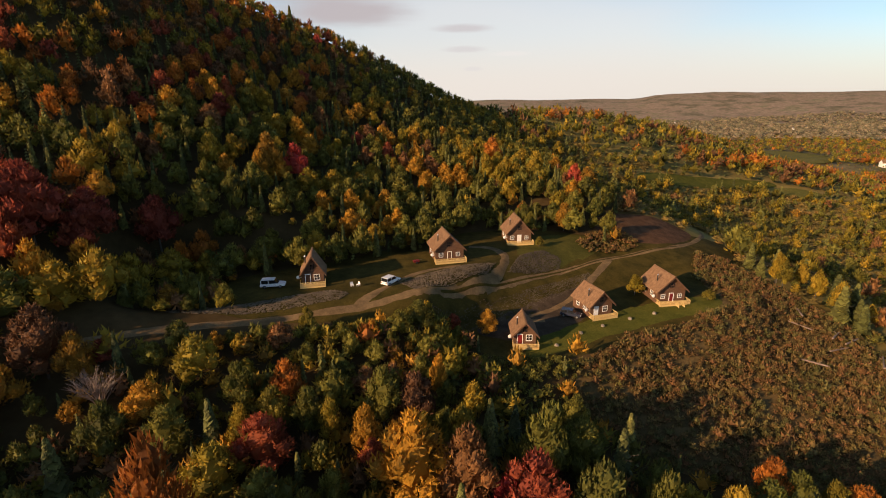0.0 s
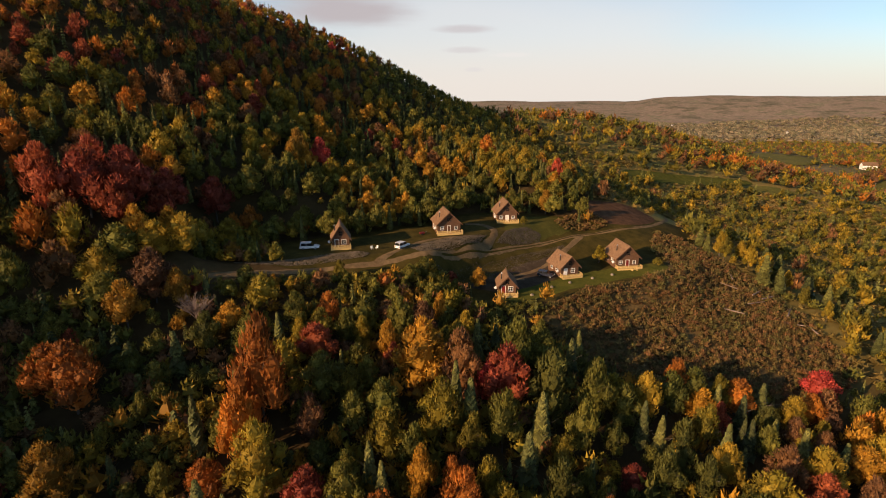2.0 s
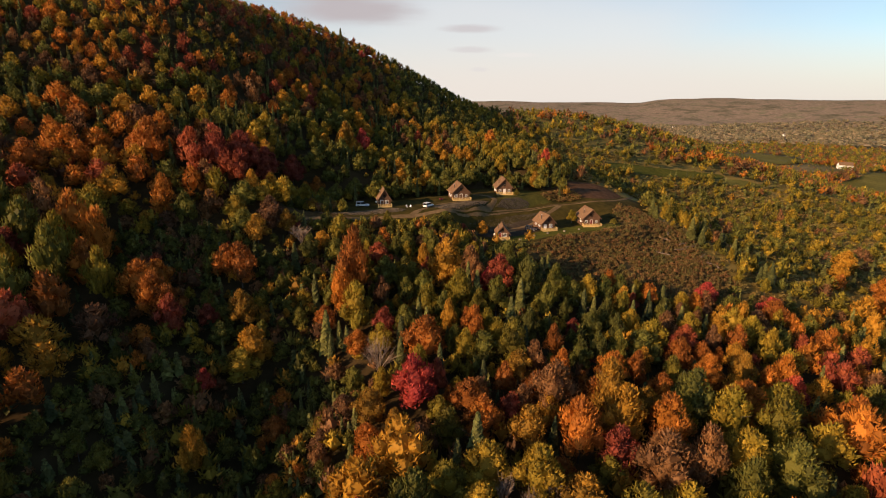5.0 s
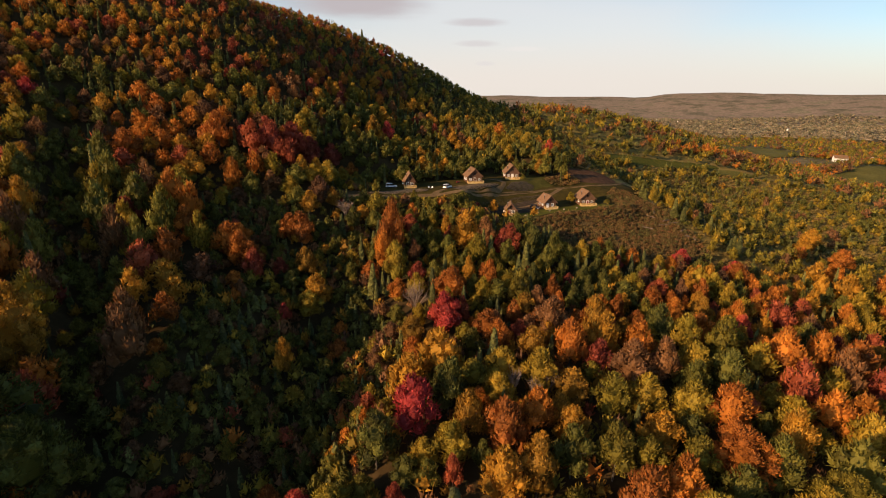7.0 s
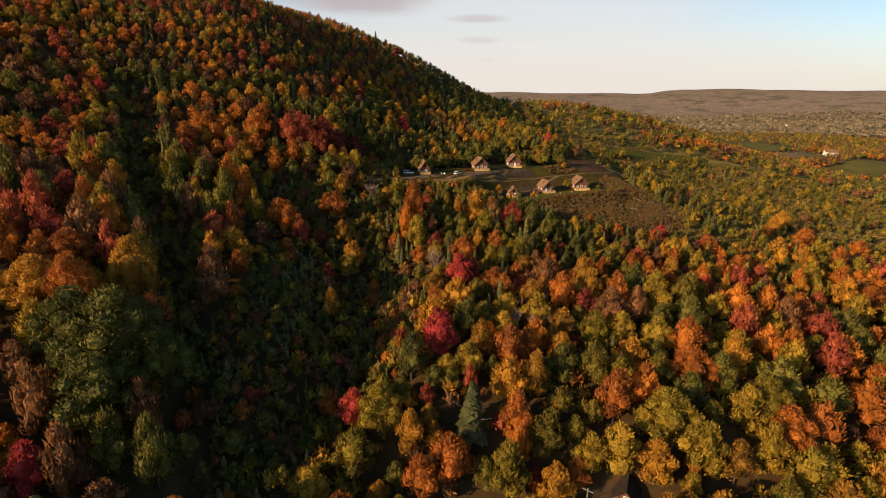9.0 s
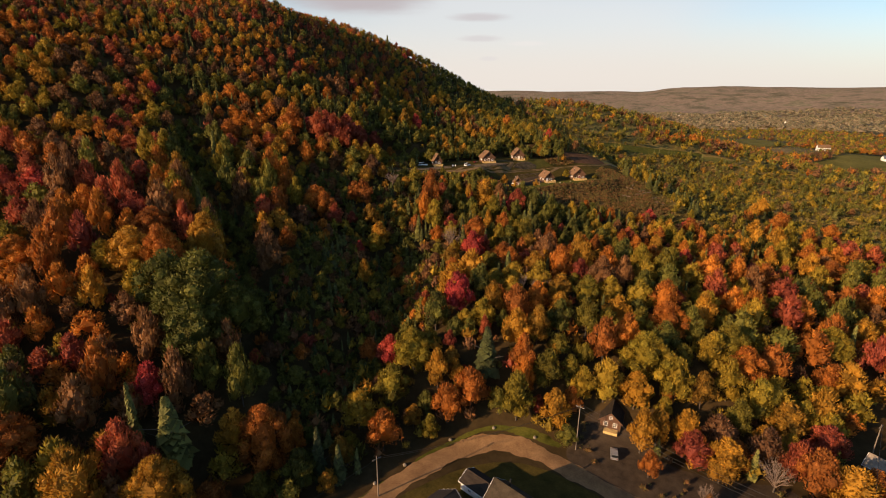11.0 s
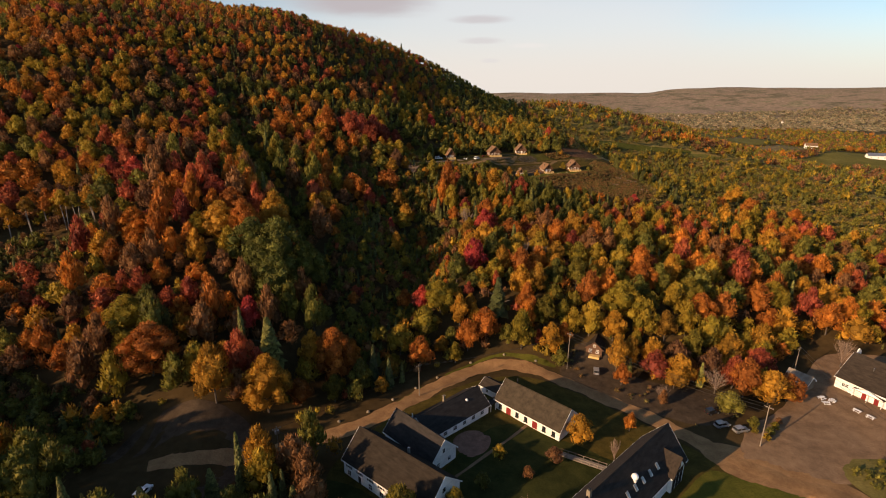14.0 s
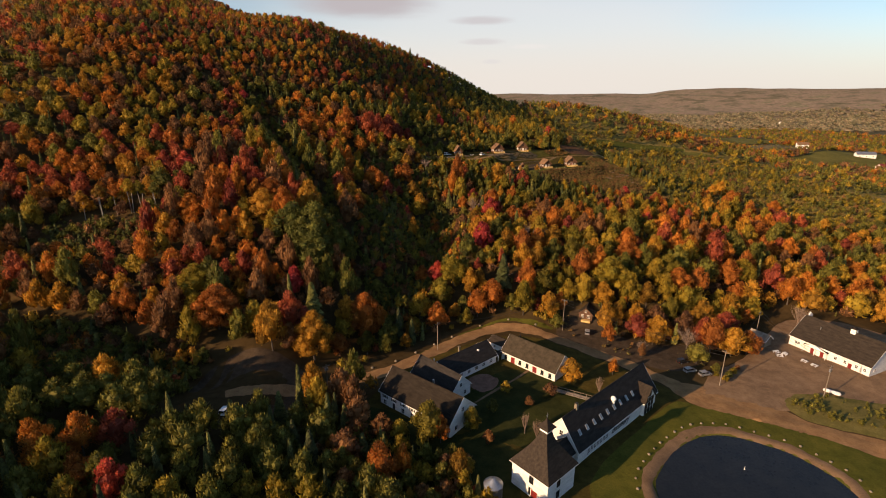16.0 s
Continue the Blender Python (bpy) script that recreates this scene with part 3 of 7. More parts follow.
# ---- parts of buildings ----
def window(parent, x, y, z, w, h, turn=0, frame_mat=None, bars=1, name="window", shutters=None):
    """A framed window on a wall that faces -y, or turned about z; its pane lies in the frame."""
    bm = boxes((-w / 2 - 0.1, -0.07, -0.1, -w / 2, 0.03, h + 0.1), (w / 2, -0.07, -0.1, w / 2 + 0.1, 0.03, h + 0.1), (-w / 2, -0.07, h, w / 2, 0.03, h + 0.1), (-w / 2, -0.09, -0.1, w / 2, 0.03, 0))
    for i in range(bars):
        c = -w / 2 + w * (i + 1) / (bars + 1)
        box(bm, c - 0.03, -0.05, 0, c + 0.03, 0.02, h)
    box(bm, -w / 2, -0.045, h * 0.5 - 0.03, w / 2, 0.015, h * 0.5 + 0.03)
    f = part(name, bm, frame_mat or TRIM, parent)
    f.matrix_local = pose(x, y, z, 0, 0, turn)
    part("pane", boxes((-w / 2, -0.025, 0, w / 2, -0.005, h)), GLASS, f, "dark window glass")
    if shutters:
        for s in (-1, 1):
            c = s * (w / 2 + 0.32)
            part("shutter", boxes((c - 0.2, -0.05, -0.05, c + 0.2, 0.0, h + 0.05)), shutters, f, "dark shutter")
    return f


def door(parent, x, y, z, w, h, mat, turn=0):
    d = part("door", boxes((-w / 2, -0.05, 0, w / 2, 0.0, h), (-w / 2 + 0.12, -0.07, 0.15, w / 2 - 0.12, -0.05, h * 0.45), (-w / 2 + 0.12, -0.07, h * 0.55, w / 2 - 0.12, -0.05, h - 0.15)), mat, parent, "panelled door")
    d.matrix_local = pose(x, y, z, 0, 0, turn)
    part("door_frame", boxes((-w / 2 - 0.12, -0.08, 0, -w / 2, 0.02, h + 0.12), (w / 2, -0.08, 0, w / 2 + 0.12, 0.02, h + 0.12), (-w / 2, -0.08, h, w / 2, 0.02, h + 0.12)), TRIM, d, "white door frame")
    return d


def gable_walls(L, W, eave, ridge, base=-1.5):
    """The walls of a gabled house, ridge along x; x 0..L, y 0..W."""
    bm = bmesh.new()
    prism(bm, [(0, 0, base), (0, W, base), (0, W, eave), (0, W / 2, ridge), (0, 0, eave)], (0, 0, 0), (L, 0, 0))
    bmesh.ops.recalc_face_normals(bm, faces=bm.faces)
    return bm


def roof_slopes(parent, L, W, eave, ridge, over, material, thick=0.22, trim=None, ends=0.35):
    """Two slabs that meet at the ridge, with boards along the rakes."""
    k = (ridge - eave) / (W / 2)
    for side in (-1, 1):
        e = (W / 2) * (1 + side) + side * over
        ez = eave - over * k
        bm = bmesh.new()
        prism(bm, [(0, e, ez + 0.03), (0, W / 2, ridge + 0.03), (0, W / 2, ridge + 0.03 + thick * 1.2), (0, e, ez + thick + 0.03)], (-ends, 0, 0), (L + ends, 0, 0))
        bmesh.ops.recalc_face_normals(bm, faces=bm.faces)
        s = part("roof_slope", bm, material, parent)
        if trim:
            for x0 in (-ends - 0.05, L + ends):
                bm = bmesh.new()
                prism(bm, [(0, e, ez - 0.1), (0, W / 2, ridge - 0.1), (0, W / 2, ridge + thick * 1.2 + 0.05), (0, e, ez + thick + 0.05)], (x0, 0, 0), (x0 + 0.05, 0, 0))
                bmesh.ops.recalc_face_normals(bm, faces=bm.faces)
                part("rake_board", bm, trim, s, "painted rake board")
            y0 = e if side < 0 else e
            part("gutter", boxes((-ends, y0 - 0.08 + 0.03 * side, ez - 0.06, L + ends, y0 + 0.08 + 0.03 * side, ez + 0.1)), trim, s, "painted gutter")
    bm = bmesh.new()
    prism(bm, [(0, W / 2 - 0.22, ridge + 0.12), (0, W / 2 + 0.22, ridge + 0.12), (0, W / 2, ridge + 0.4)], (-ends, 0, 0), (L + ends, 0, 0))
    bmesh.ops.recalc_face_normals(bm, faces=bm.faces)
    part("ridge_cap", bm, material, parent)


def house(name, label, x, y, turn, L, W, eave, ridge, wall=None, roof=None, over=0.45, z=None, trim=None, category="building"):
    h = root(name, pose(x, y, height(x, y) if z is None else z, 0, 0, turn), label, category)
    part("wall", gable_walls(L, W, eave, ridge), wall or WHITE, h)
    roof_slopes(h, L, W, eave, ridge, over, roof or SHINGLE, trim=trim or TRIM)
    return h


# ---- the cabins ----
BALUSTER = bpy.data.meshes.new("baluster")
bm = boxes((-0.045, -0.02, 0.0, 0.045, 0.02, 0.9))
bm.to_mesh(BALUSTER)
bm.free()
BALUSTER.materials.append(PINE)


def cabin(x, y, turn, W, L, steep, eave=2.9, label="", deck=1.9, stairs=False, leaf=None):
    z = height(x, y)
    rise = W / 2 * math.tan(radians(steep))
    c = root("cabin", pose(x, y, z, 0, 0, turn) @ pose(-W / 2, deck, 0.35), label or "brown wooden cabin with a steep tan roof and pine deck", "cabin", "hillside cabins")
    # ridge runs away from the deck: walls turned so that the gable faces -y
    bm = bmesh.new()
    prism(bm, [(0, 0, -1.6), (W, 0, -1.6), (W, 0, eave), (W / 2, 0, eave + rise), (0, 0, eave)], (0, 0, 0), (0, L, 0))
    bmesh.ops.recalc_face_normals(bm, faces=bm.faces)
    part("wall", bm, CEDAR, c)
    over, k = 0.55, rise / (W / 2)
    for side in (-1, 1):
        e, ez = (W / 2) * (1 + side) + side * over, eave - over * k
        bm = bmesh.new()
        prism(bm, [(e, 0, ez + 0.03), (W / 2, 0, eave + rise + 0.03), (W / 2, 0, eave + rise + 0.3), (e, 0, ez + 0.22)], (0, -0.7, 0), (0, L + 0.4, 0))
        bmesh.ops.recalc_face_normals(bm, faces=bm.faces)
        s = part("roof_slope", bm, TANROOF, c)
        bm = bmesh.new()
        prism(bm, [(e, 0, ez - 0.12), (W / 2, 0, eave + rise - 0.12), (W / 2, 0, eave + rise + 0.33), (e, 0, ez + 0.26)], (0, -0.76, 0), (0, -0.7, 0))
        bmesh.ops.recalc_face_normals(bm, faces=bm.faces)
        part("rake_board", bm, CEDAR, s, "brown rake board")
    part("ridge_cap", boxes((W / 2 - 0.15, -0.72, eave + rise + 0.24, W / 2 + 0.15, L + 0.42, eave + rise + 0.36)), TANROOF, c)
    door(c, W * 0.5 if W > 5.5 else W * 0.27, 0, 0.02, 0.9, 2.05, leaf or REDPAINT)
    if W > 5.5:
        window(c, W * 0.2, 0, 0.95, 0.85, 0.9)
        window(c, W * 0.8, 0, 0.95, 0.8, 0.85)
    else:
        window(c, W * 0.68, 0, 0.8, 1.05, 1.15)
    window(c, W * 0.5, 0, eave + rise * 0.18, 1.1 if W > 5.5 else 0.8, 1.1, 0, CEDAR, 2)
    for yy in (L * 0.3, L * 0.7):
        window(c, 0, yy, 0.9, 1.0, 1.1, -90)
    # deck, rail and steps
    d = part("deck", boxes((-0.3, -deck, -0.12, W + 0.3, -0.003, -0.02), *[(-0.3 + (W + 0.6) * i / 4 - 0.06, -deck + 0.03, -1.5, -0.3 + (W + 0.6) * i / 4 + 0.06, -deck + 0.15, -0.12) for i in range(5)]), PINE, c, "pine deck")
    part("skirt", boxes((-0.28, -deck + 0.01, -0.85, W + 0.28, -deck + 0.03, -0.12)), PINE, d)
    nb = int((W + 0.6) / 0.2)
    for i in range(nb + 1):
        bl = new("baluster", BALUSTER)
        bl.parent, bl.matrix_local = d, pose(-0.3 + (W + 0.6) * i / nb, -deck + 0.07, -0.02)
    for xx in (-0.26, W + 0.26):
        for i in range(1, int(deck / 0.28)):
            bl = new("baluster", BALUSTER)
            bl.parent, bl.matrix_local = d, pose(xx, -deck + 0.28 * i, -0.02)
    for xx in (-0.28, W * 0.35, W * 0.7, W + 0.22):
        part("post", boxes((xx, -deck + 0.02, -0.02, xx + 0.1, -deck + 0.12, 0.95)), PINE, d)
    part("rail", boxes((-0.34, -deck - 0.02, 0.88, W + 0.34, -deck + 0.14, 0.95)), PINE, d)
    for xx in (-0.32, W + 0.2):
        part("rail", boxes((xx, -deck + 0.141, 0.88, xx + 0.12, -0.01, 0.95)), PINE, d)
    if stairs:
        st = part("stairs", boxes(*[(W * 0.55, -deck - 0.28 * (i + 1), -0.12 - 0.17 * (i + 1), W * 0.55 + 1.3, -deck - 0.28 * i, -0.07 - 0.17 * (i + 1)) for i in range(4)], (W * 0.55 - 0.06, -deck - 1.15, -1.0, W * 0.55, -deck, 0.0), (W * 0.55 + 1.3, -deck - 1.15, -1.0, W * 0.55 + 1.36, -deck, 0.0)), PINE, c)
        for xx in (W * 0.55 - 0.06, W * 0.55 + 1.3):
            bm = bmesh.new()
            tube(bm, (xx, -deck, 0.9), (xx, -deck - 1.15, 0.2), 0.05, 0.05, 4)
            tube(bm, (xx, -deck - 1.15, -1.0), (xx, -deck - 1.15, 0.2), 0.05, 0.05, 4)
            part("stair_rail", bm, PINE, st)
    # stove pipe through the slope
    px, py = W * 0.18, L * 0.35
    pz = eave + px * k
    bm = bmesh.new()
    tube(bm, (px, py, pz - 0.2), (px, py, pz + 1.7), 0.13, 0.13, 10)
    pipe = part("stove_pipe", bm, BLACKPAINT, c, "black stove pipe")
    bm = bmesh.new()
    tube(bm, (px, py, pz + 1.7), (px, py, pz + 1.95), 0.22, 0.08, 10)
    part("rain_cap", bm, STEEL, pipe, "steel rain cap")
    # dish at the corner
    bm = bmesh.new()
    bmesh.ops.create_uvsphere(bm, u_segments=12, v_segments=6, radius=0.4)
    for v in bm.verts:
        v.co.y = v.co.y * 0.25
    bmesh.ops.translate(bm, verts=bm.verts, vec=(-0.75, 0.3, 1.5))
    box(bm, -0.75, 0.35, 1.4, -0.0, 0.42, 1.47)
    part("satellite_dish", bm, TRIM, c, "white satellite dish")
    return c


cabin(-27.2, 92.6, 12, 4.5, 5.8, 57, 2.5, "small brown wooden cabin with a very steep roof", leaf=CEDAR)
cabin(1.9, 108.2, 12, 7.0, 8.0, 43, 2.8, leaf=CEDAR)
cabin(21.2, 125.0, 4, 6.6, 8.0, 47, 2.9, "brown wooden cabin half hidden by shrubs", leaf=TRIM)
cabin(15.8, 82.6, -2, 4.4, 5.6, 48, 2.2, "small brown wooden cabin with a steep roof and a weathered deck")
cabin(35.2, 94.8, 16, 5.5, 7.0, 45, 2.6, "brown wooden cabin with a long tan roof and a pine deck", leaf=TRIM)
cabin(53.0, 100.6, 6, 6.8, 8.0, 43, 2.9, "brown wooden cabin with a tan roof, a pine deck and stairs", stairs=True)

# ---- the white buildings round the courtyard ----
inn = house("inn_building", "long white two-storey inn with a brown-grey shingle roof", -52.2, -118.6, -37, 27, 12, 4.4, 9.8, roof=surface("inn_shingles", (0.015, 0.012, 0.009), (0.030, 0.024, 0.018), 0.5, 5.0, 0.9, 0.6, spec=0.1, stretch=(1, 3, 3)))
for i in range(7):
    xx = 2.0 + 3.7 * i
    window(inn, xx, 0, 2.5, 1.1, 1.3, shutters=BLACKPAINT)
    if i in (1, 4):
        door(inn, xx, 0, -0.05, 1.0, 2.0, BLACKPAINT)
    else:
        window(inn, xx, 0, 0.3, 1.1, 1.4)
for yy, zz in ((3, 1.0), (8, 1.0), (6, 5.4)):
    window(inn, 27, yy, zz, 1.1, 1.4, 90)
part("chimney", boxes((14, 8.2, 7.0, 14.5, 8.7, 9.4)), STEEL, inn, "small steel flue")

hall = house("hall_building", "white hall with a dark shingle roof", -43.6, -106.6, -43, 18, 9, 3.5, 8.0, roof=DARKROOF)
for i in range(4):
    window(hall, 3 + 4 * i, 0, 0.9, 1.0, 1.3)
for yy, zz in ((2.5, 0.9), (6.5, 0.9), (4.5, 4.2)):
    window(hall, 18, yy, zz, 0.9, 1.2, 90)
bm = bmesh.new()
tube(bm, (4, 6.5, 5.5), (4, 6.5, 7.6), 0.18, 0.18, 8)
part("flue", bm, TRIM, hall, "white flue")

wing = house("wing_building", "low white wing with a dark shingle roof", -31.5, -109.0, 42.6, 23, 10, 3.0, 6.6, roof=DARKROOF)
for i in range(6):
    window(wing, 2.3 + 3.6 * i, 0, 0.9, 1.3, 1.2, bars=2)
door(wing, 18.6, 0, 0, 1.0, 2.1, TRIM)
bm = bmesh.new()
bmesh.ops.create_uvsphere(bm, u_segments=12, v_segments=8, radius=0.45)
bmesh.ops.translate(bm, verts=bm.verts, vec=(17, 3.2, 5.55))
tube(bm, (17, 3.2, 4.9), (17, 3.2, 5.4), 0.2, 0.2, 10)
part("roof_vent", bm, TRIM, wing, "white round roof vent")
part("chimney", boxes((12, 7.6, 4.0, 12.6, 8.2, 6.6), (11.9, 7.5, 6.6, 12.7, 8.3, 6.75)), STONE, wing, "stone chimney")

row = house("row_building", "long white row house with red doors and a tan-grey roof", -12.2, -90.6, -42.4, 22, 10, 3.3, 7.6, roof=surface("tan_grey_shingles", (0.03, 0.024, 0.016), (0.062, 0.049, 0.033), 0.6, 5.0, 0.9, 0.6, spec=0.1))
for i, kind in enumerate("wdwwdww"):
    xx = 1.8 + 3.05 * i
    if kind == "w":
        window(row, xx, 0, 1.0, 0.9, 1.1, frame_mat=BLACKPAINT)
    else:
        door(row, xx, 0, 0, 1.7, 2.3, REDPAINT)
    if kind == "w":
        part("window_box", boxes((xx - 0.6, -0.35, 0.6, xx + 0.6, -0.003, 0.85)), BLACKPAINT, row, "planted window box")
bm = bmesh.new()
tube(bm, (3, 6.6, 5.5), (3, 6.6, 8.4), 0.2, 0.2, 8)
part("flue", bm, BLACKPAINT, row, "black flue")

lean = house("garden_shed", "small white shed with a low dark roof", -16.4, -82.2, -42.4, 7.2, 5.0, 2.6, 3.9, roof=SHINGLE)
window(lean, 2.7, 0, 1.0, 0.8, 0.9)
walkway = root("covered_walkway", pose(-14.0, -92.8, height(-14, -92.8), 0, 0, 42.6), "short white covered walkway between the wings", "walkway")
part("roof_slope", boxes((-0.5, -0.5, 2.6, 4.5, 1.8, 2.78)), DARKROOF, walkway)
for xx in (0.0, 2.0, 4.0):
    part("post", boxes((xx, -0.3, -1, xx + 0.15, -0.15, 2.6)), TRIM, walkway)
    part("post", boxes((xx, 1.4, -1, xx + 0.15, 1.55, 2.6)), TRIM, walkway)

still = house("distillery_building", "long white distillery with a dark roof, skylights and lettered wall", 2.4, -144.2, 42.6, 41.5, 11, 4.5, 11.4, roof=DARKROOF)
slope = (11.4 - 4.5) / 5.5
for i in range(9):
    xx = 3.2 + 3.35 * i
    yy = 2.1
    f = part("skylight", boxes((-0.45, -0.75, 0.02, 0.45, 0.75, 0.2)), STEEL, still, "pale roof window")
    f.matrix_local = pose(xx, yy, 4.5 + yy * slope + 0.26, math.degrees(math.atan(slope)), 0, 0)
    part("pane", boxes((-0.36, -0.66, 0.2, 0.36, 0.66, 0.215)), surface("skylight_glass", (0.20, 0.22, 0.24), (0.28, 0.30, 0.32), 0.5, 3.0, 0.1, 0.0), f, "pale glass")
bm = bmesh.new()
tube(bm, (20.8, 2.9, 8.0), (20.8, 2.9, 9.0), 0.5, 0.5, 12)
bmesh.ops.create_uvsphere(bm, u_segments=14, v_segments=8, radius=0.8, matrix=Matrix.Translation((20.8, 2.9, 9.3)))
part("roof_vent", bm, TRIM, still, "white round ventilator")
ch = part("chimney", boxes((5.7, 5.1, 10.6, 6.5, 5.9, 13.0)), STONE, still, "short brick chimney")
part("chimney_pot", boxes((5.85, 5.25, 13.0, 6.35, 5.75, 13.4)), BLACKPAINT, ch)
# the glazed cross gable at the far end
gx0, gx1 = 32.5, 38.5
bm = bmesh.new()
prism(bm, [(gx0, 0, -1.2), (gx1, 0, -1.2), (gx1, 0, 5.0), ((gx0 + gx1) / 2, 0, 8.6), (gx0, 0, 5.0)], (0, -0.9, 0), (0, 3.4, 0))
bmesh.ops.recalc_face_normals(bm, faces=bm.faces)
gab = part("front_gable", bm, WHITE, still, "white glazed front gable")
for s in (-1, 1):
    bm = bmesh.new()
    cx = (gx0 + gx1) / 2
    prism(bm, [(cx + s * 3.5, 0, 4.45), (cx, 0, 8.65), (cx, 0, 8.95), (cx + s * 3.5, 0, 4.75)], (0, -1.4, 0), (0, 3.6, 0))
    bmesh.ops.recalc_face_normals(bm, faces=bm.faces)
    part("gable_roof", bm, SHINGLE, gab)
for i in range(3):
    for j in range(3):
        window(gab, gx0 + 1.2 + 1.8 * i, -0.9, 0.3 + 1.75 * j, 1.3, 1.35, frame_mat=BLACKPAINT)
window(gab, (gx0 + gx1) / 2, -0.9, 5.7, 1.2, 1.2, frame_mat=BLACKPAINT)
for zz, yy in ((1.2, 3.0), (1.2, 8.0), (6.3, 5.5)):
    window(still, 0, 11 - yy, zz, 1.0, 1.4, -90)
    window(still, 41.5, yy, zz, 1.0, 1.4, 90)
# lettering: the maker's name as plain strokes, the plain word in letters
marks = []
for i in range(7):
    u, lo, hi = 4.6 + 1.45 * i, 1.5 if i else 0.9, 3.5 if i == 1 else 2.8
    marks += [(u, -0.06, lo, u + 0.22, -0.02, hi), (u + 0.72, -0.06, 1.5, u + 0.94, -0.02, 2.7), (u + 0.221, -0.06, 2.55 if i % 2 else 1.5, u + 0.719, -0.02, 2.75 if i % 2 else 1.7)]
part("painted_name", boxes(*marks), BLACKPAINT, still, "black painted strokes of a name")
text = bpy.data.curves.new("sign_word", "FONT")
text.body, text.size, text.extrude, text.shear, text.offset = "distillery", 2.75, 0.015, 0.25, 0.055
text.materials.append(BLACKPAINT)
word = new("sign_word", text)
word.parent = still
word.matrix_local = pose(16.2, -0.05, 1.5, 90, 0, 0)
word["label"] = "black painted lettering"

tower = root("kiln_tower", pose(-7.7, -151.0, height(-7.7, -151.0), 0, 0, 42.6), "white square kiln tower with a flared pagoda roof", "tower")
S = 5.3
part("wall", boxes((-S, -S, -1.2, S, S, 7.0)), WHITE, tower)
bm = bmesh.new()
rings = []
for t in np.linspace(0, 1, 9):
    half = 0.95 + (S + 0.6 - 0.95) * (1 - t) ** 1.55
    zz = 6.8 + 9.0 * t ** 0.95
    rings.append([bm.verts.new((sx * half, sy * half, zz)) for sx, sy in ((-1, -1), (1, -1), (1, 1), (-1, 1))])
for a, b in zip(rings[:-1], rings[1:]):
    for i in range(4):
        bm.faces.new((a[i], a[(i + 1) % 4], b[(i + 1) % 4], b[i]))
bm.faces.new(rings[0][::-1])
bm.faces.new(rings[-1])
part("roof", bm, SHINGLE, tower)
part("fascia", boxes((-S - 0.62, -S - 0.62, 6.62, S + 0.62, S + 0.62, 6.79)), TRIM, tower, "white fascia")
cup = part("cupola", boxes((-1.1, -1.1, 15.7, 1.1, 1.1, 16.7)), TRIM, tower, "white louvred cupola")
bm = bmesh.new()
r2 = []
for t in np.linspace(0, 1, 6):
    half = 0.05 + 1.65 * (1 - t) ** 1.6
    r2.append([bm.verts.new((sx * half, sy * half, 16.7 + 2.6 * t)) for sx, sy in ((-1, -1), (1, -1), (1, 1), (-1, 1))])
for a, b in zip(r2[:-1], r2[1:]):
    for i in range(4):
        bm.faces.new((a[i], a[(i + 1) % 4], b[(i + 1) % 4], b[i]))
bm.faces.new(r2[0][::-1])
part("cupola_roof", bm, SHINGLE, cup)
bm = bmesh.new()
tube(bm, (0, 0, 19.2), (0, 0, 20.6), 0.07, 0.03, 6)
tube(bm, (-0.35, 0, 19.9), (0.35, 0, 19.9), 0.04, 0.04, 4)
part("weather_vane", bm, STEEL, cup, "steel weather vane")
for turn in (0, -90):
    q = pose(0, 0, 0, 0, 0, turn)
    for zz in (0.6, 3.9):
        for xx in ((-1.2,) if turn == 0 else (0.6,)):
            p = q @ Vector((xx, -S, zz))
            window(tower, p.x, p.y, p.z, 1.1, 1.9, turn, BLACKPAINT)
p = pose(0, 0, 0, 0, 0, -90) @ Vector((1.6, -S, 0))
door(tower, p.x, p.y, 0.0, 1.8, 2.4, REDPAINT, -90)
link = house("link_building", "low white link between tower and distillery", -3.0, -147.8, 42.6, 6.0, 5.5, 4.0, 6.6, roof=DARKROOF)

barn = house("visitor_barn", "big white barn with a brown-grey roof and red doors", 100.9, -74.4, -63.6, 26.5, 16, 4.0, 10.4, roof=SHINGLE, z=-0.9)
for xx in (2.4, 3.4, 16.0, 19.0, 22.5, 25.0):
    window(barn, xx, 0, 1.4, 0.8, 1.1)
for xx in (8.3, 11.6, 20.6):
    door(barn, xx, 0, 0.0, 1.2, 2.2, REDPAINT)
porch = part("porch_roof", boxes((5.5, -1.6, 2.75, 13.8, -0.003, 2.95)), SHINGLE, barn, "shingled porch roof")
bm = bmesh.new()
prism(bm, [(5.5, 0, 2.96), (13.8, 0, 2.96), (9.65, 0, 4.3)], (0, -1.75, 0), (0, -1.5, 0))
bmesh.ops.recalc_face_normals(bm, faces=bm.faces)
part("porch_gable", bm, WHITE, porch, "white porch gable")
for xx in (5.7, 9.6, 13.5):
    part("post", boxes((xx, -1.55, -0.5, xx + 0.15, -1.4, 2.74)), TRIM, porch)
cup = part("cupola", boxes((15.2, 7.2, 9.8, 16.8, 8.8, 11.9)), TRIM, barn, "white cupola")
part("cupola_roof", boxes((15.0, 7.0, 11.9, 17.0, 9.0, 12.1), (15.5, 7.5, 12.1, 16.5, 8.5, 12.4)), SHINGLE, cup)
bm = bmesh.new()
tube(bm, (7, 5.0, 7.8), (7, 5.0, 9.2), 0.12, 0.12, 8)
part("flue", bm, STEEL, barn, "steel flue")
for yy in (3, 13):
    window(barn, 26.5, yy, 1.4, 1.0, 1.2, 90)
bm = bmesh.new()
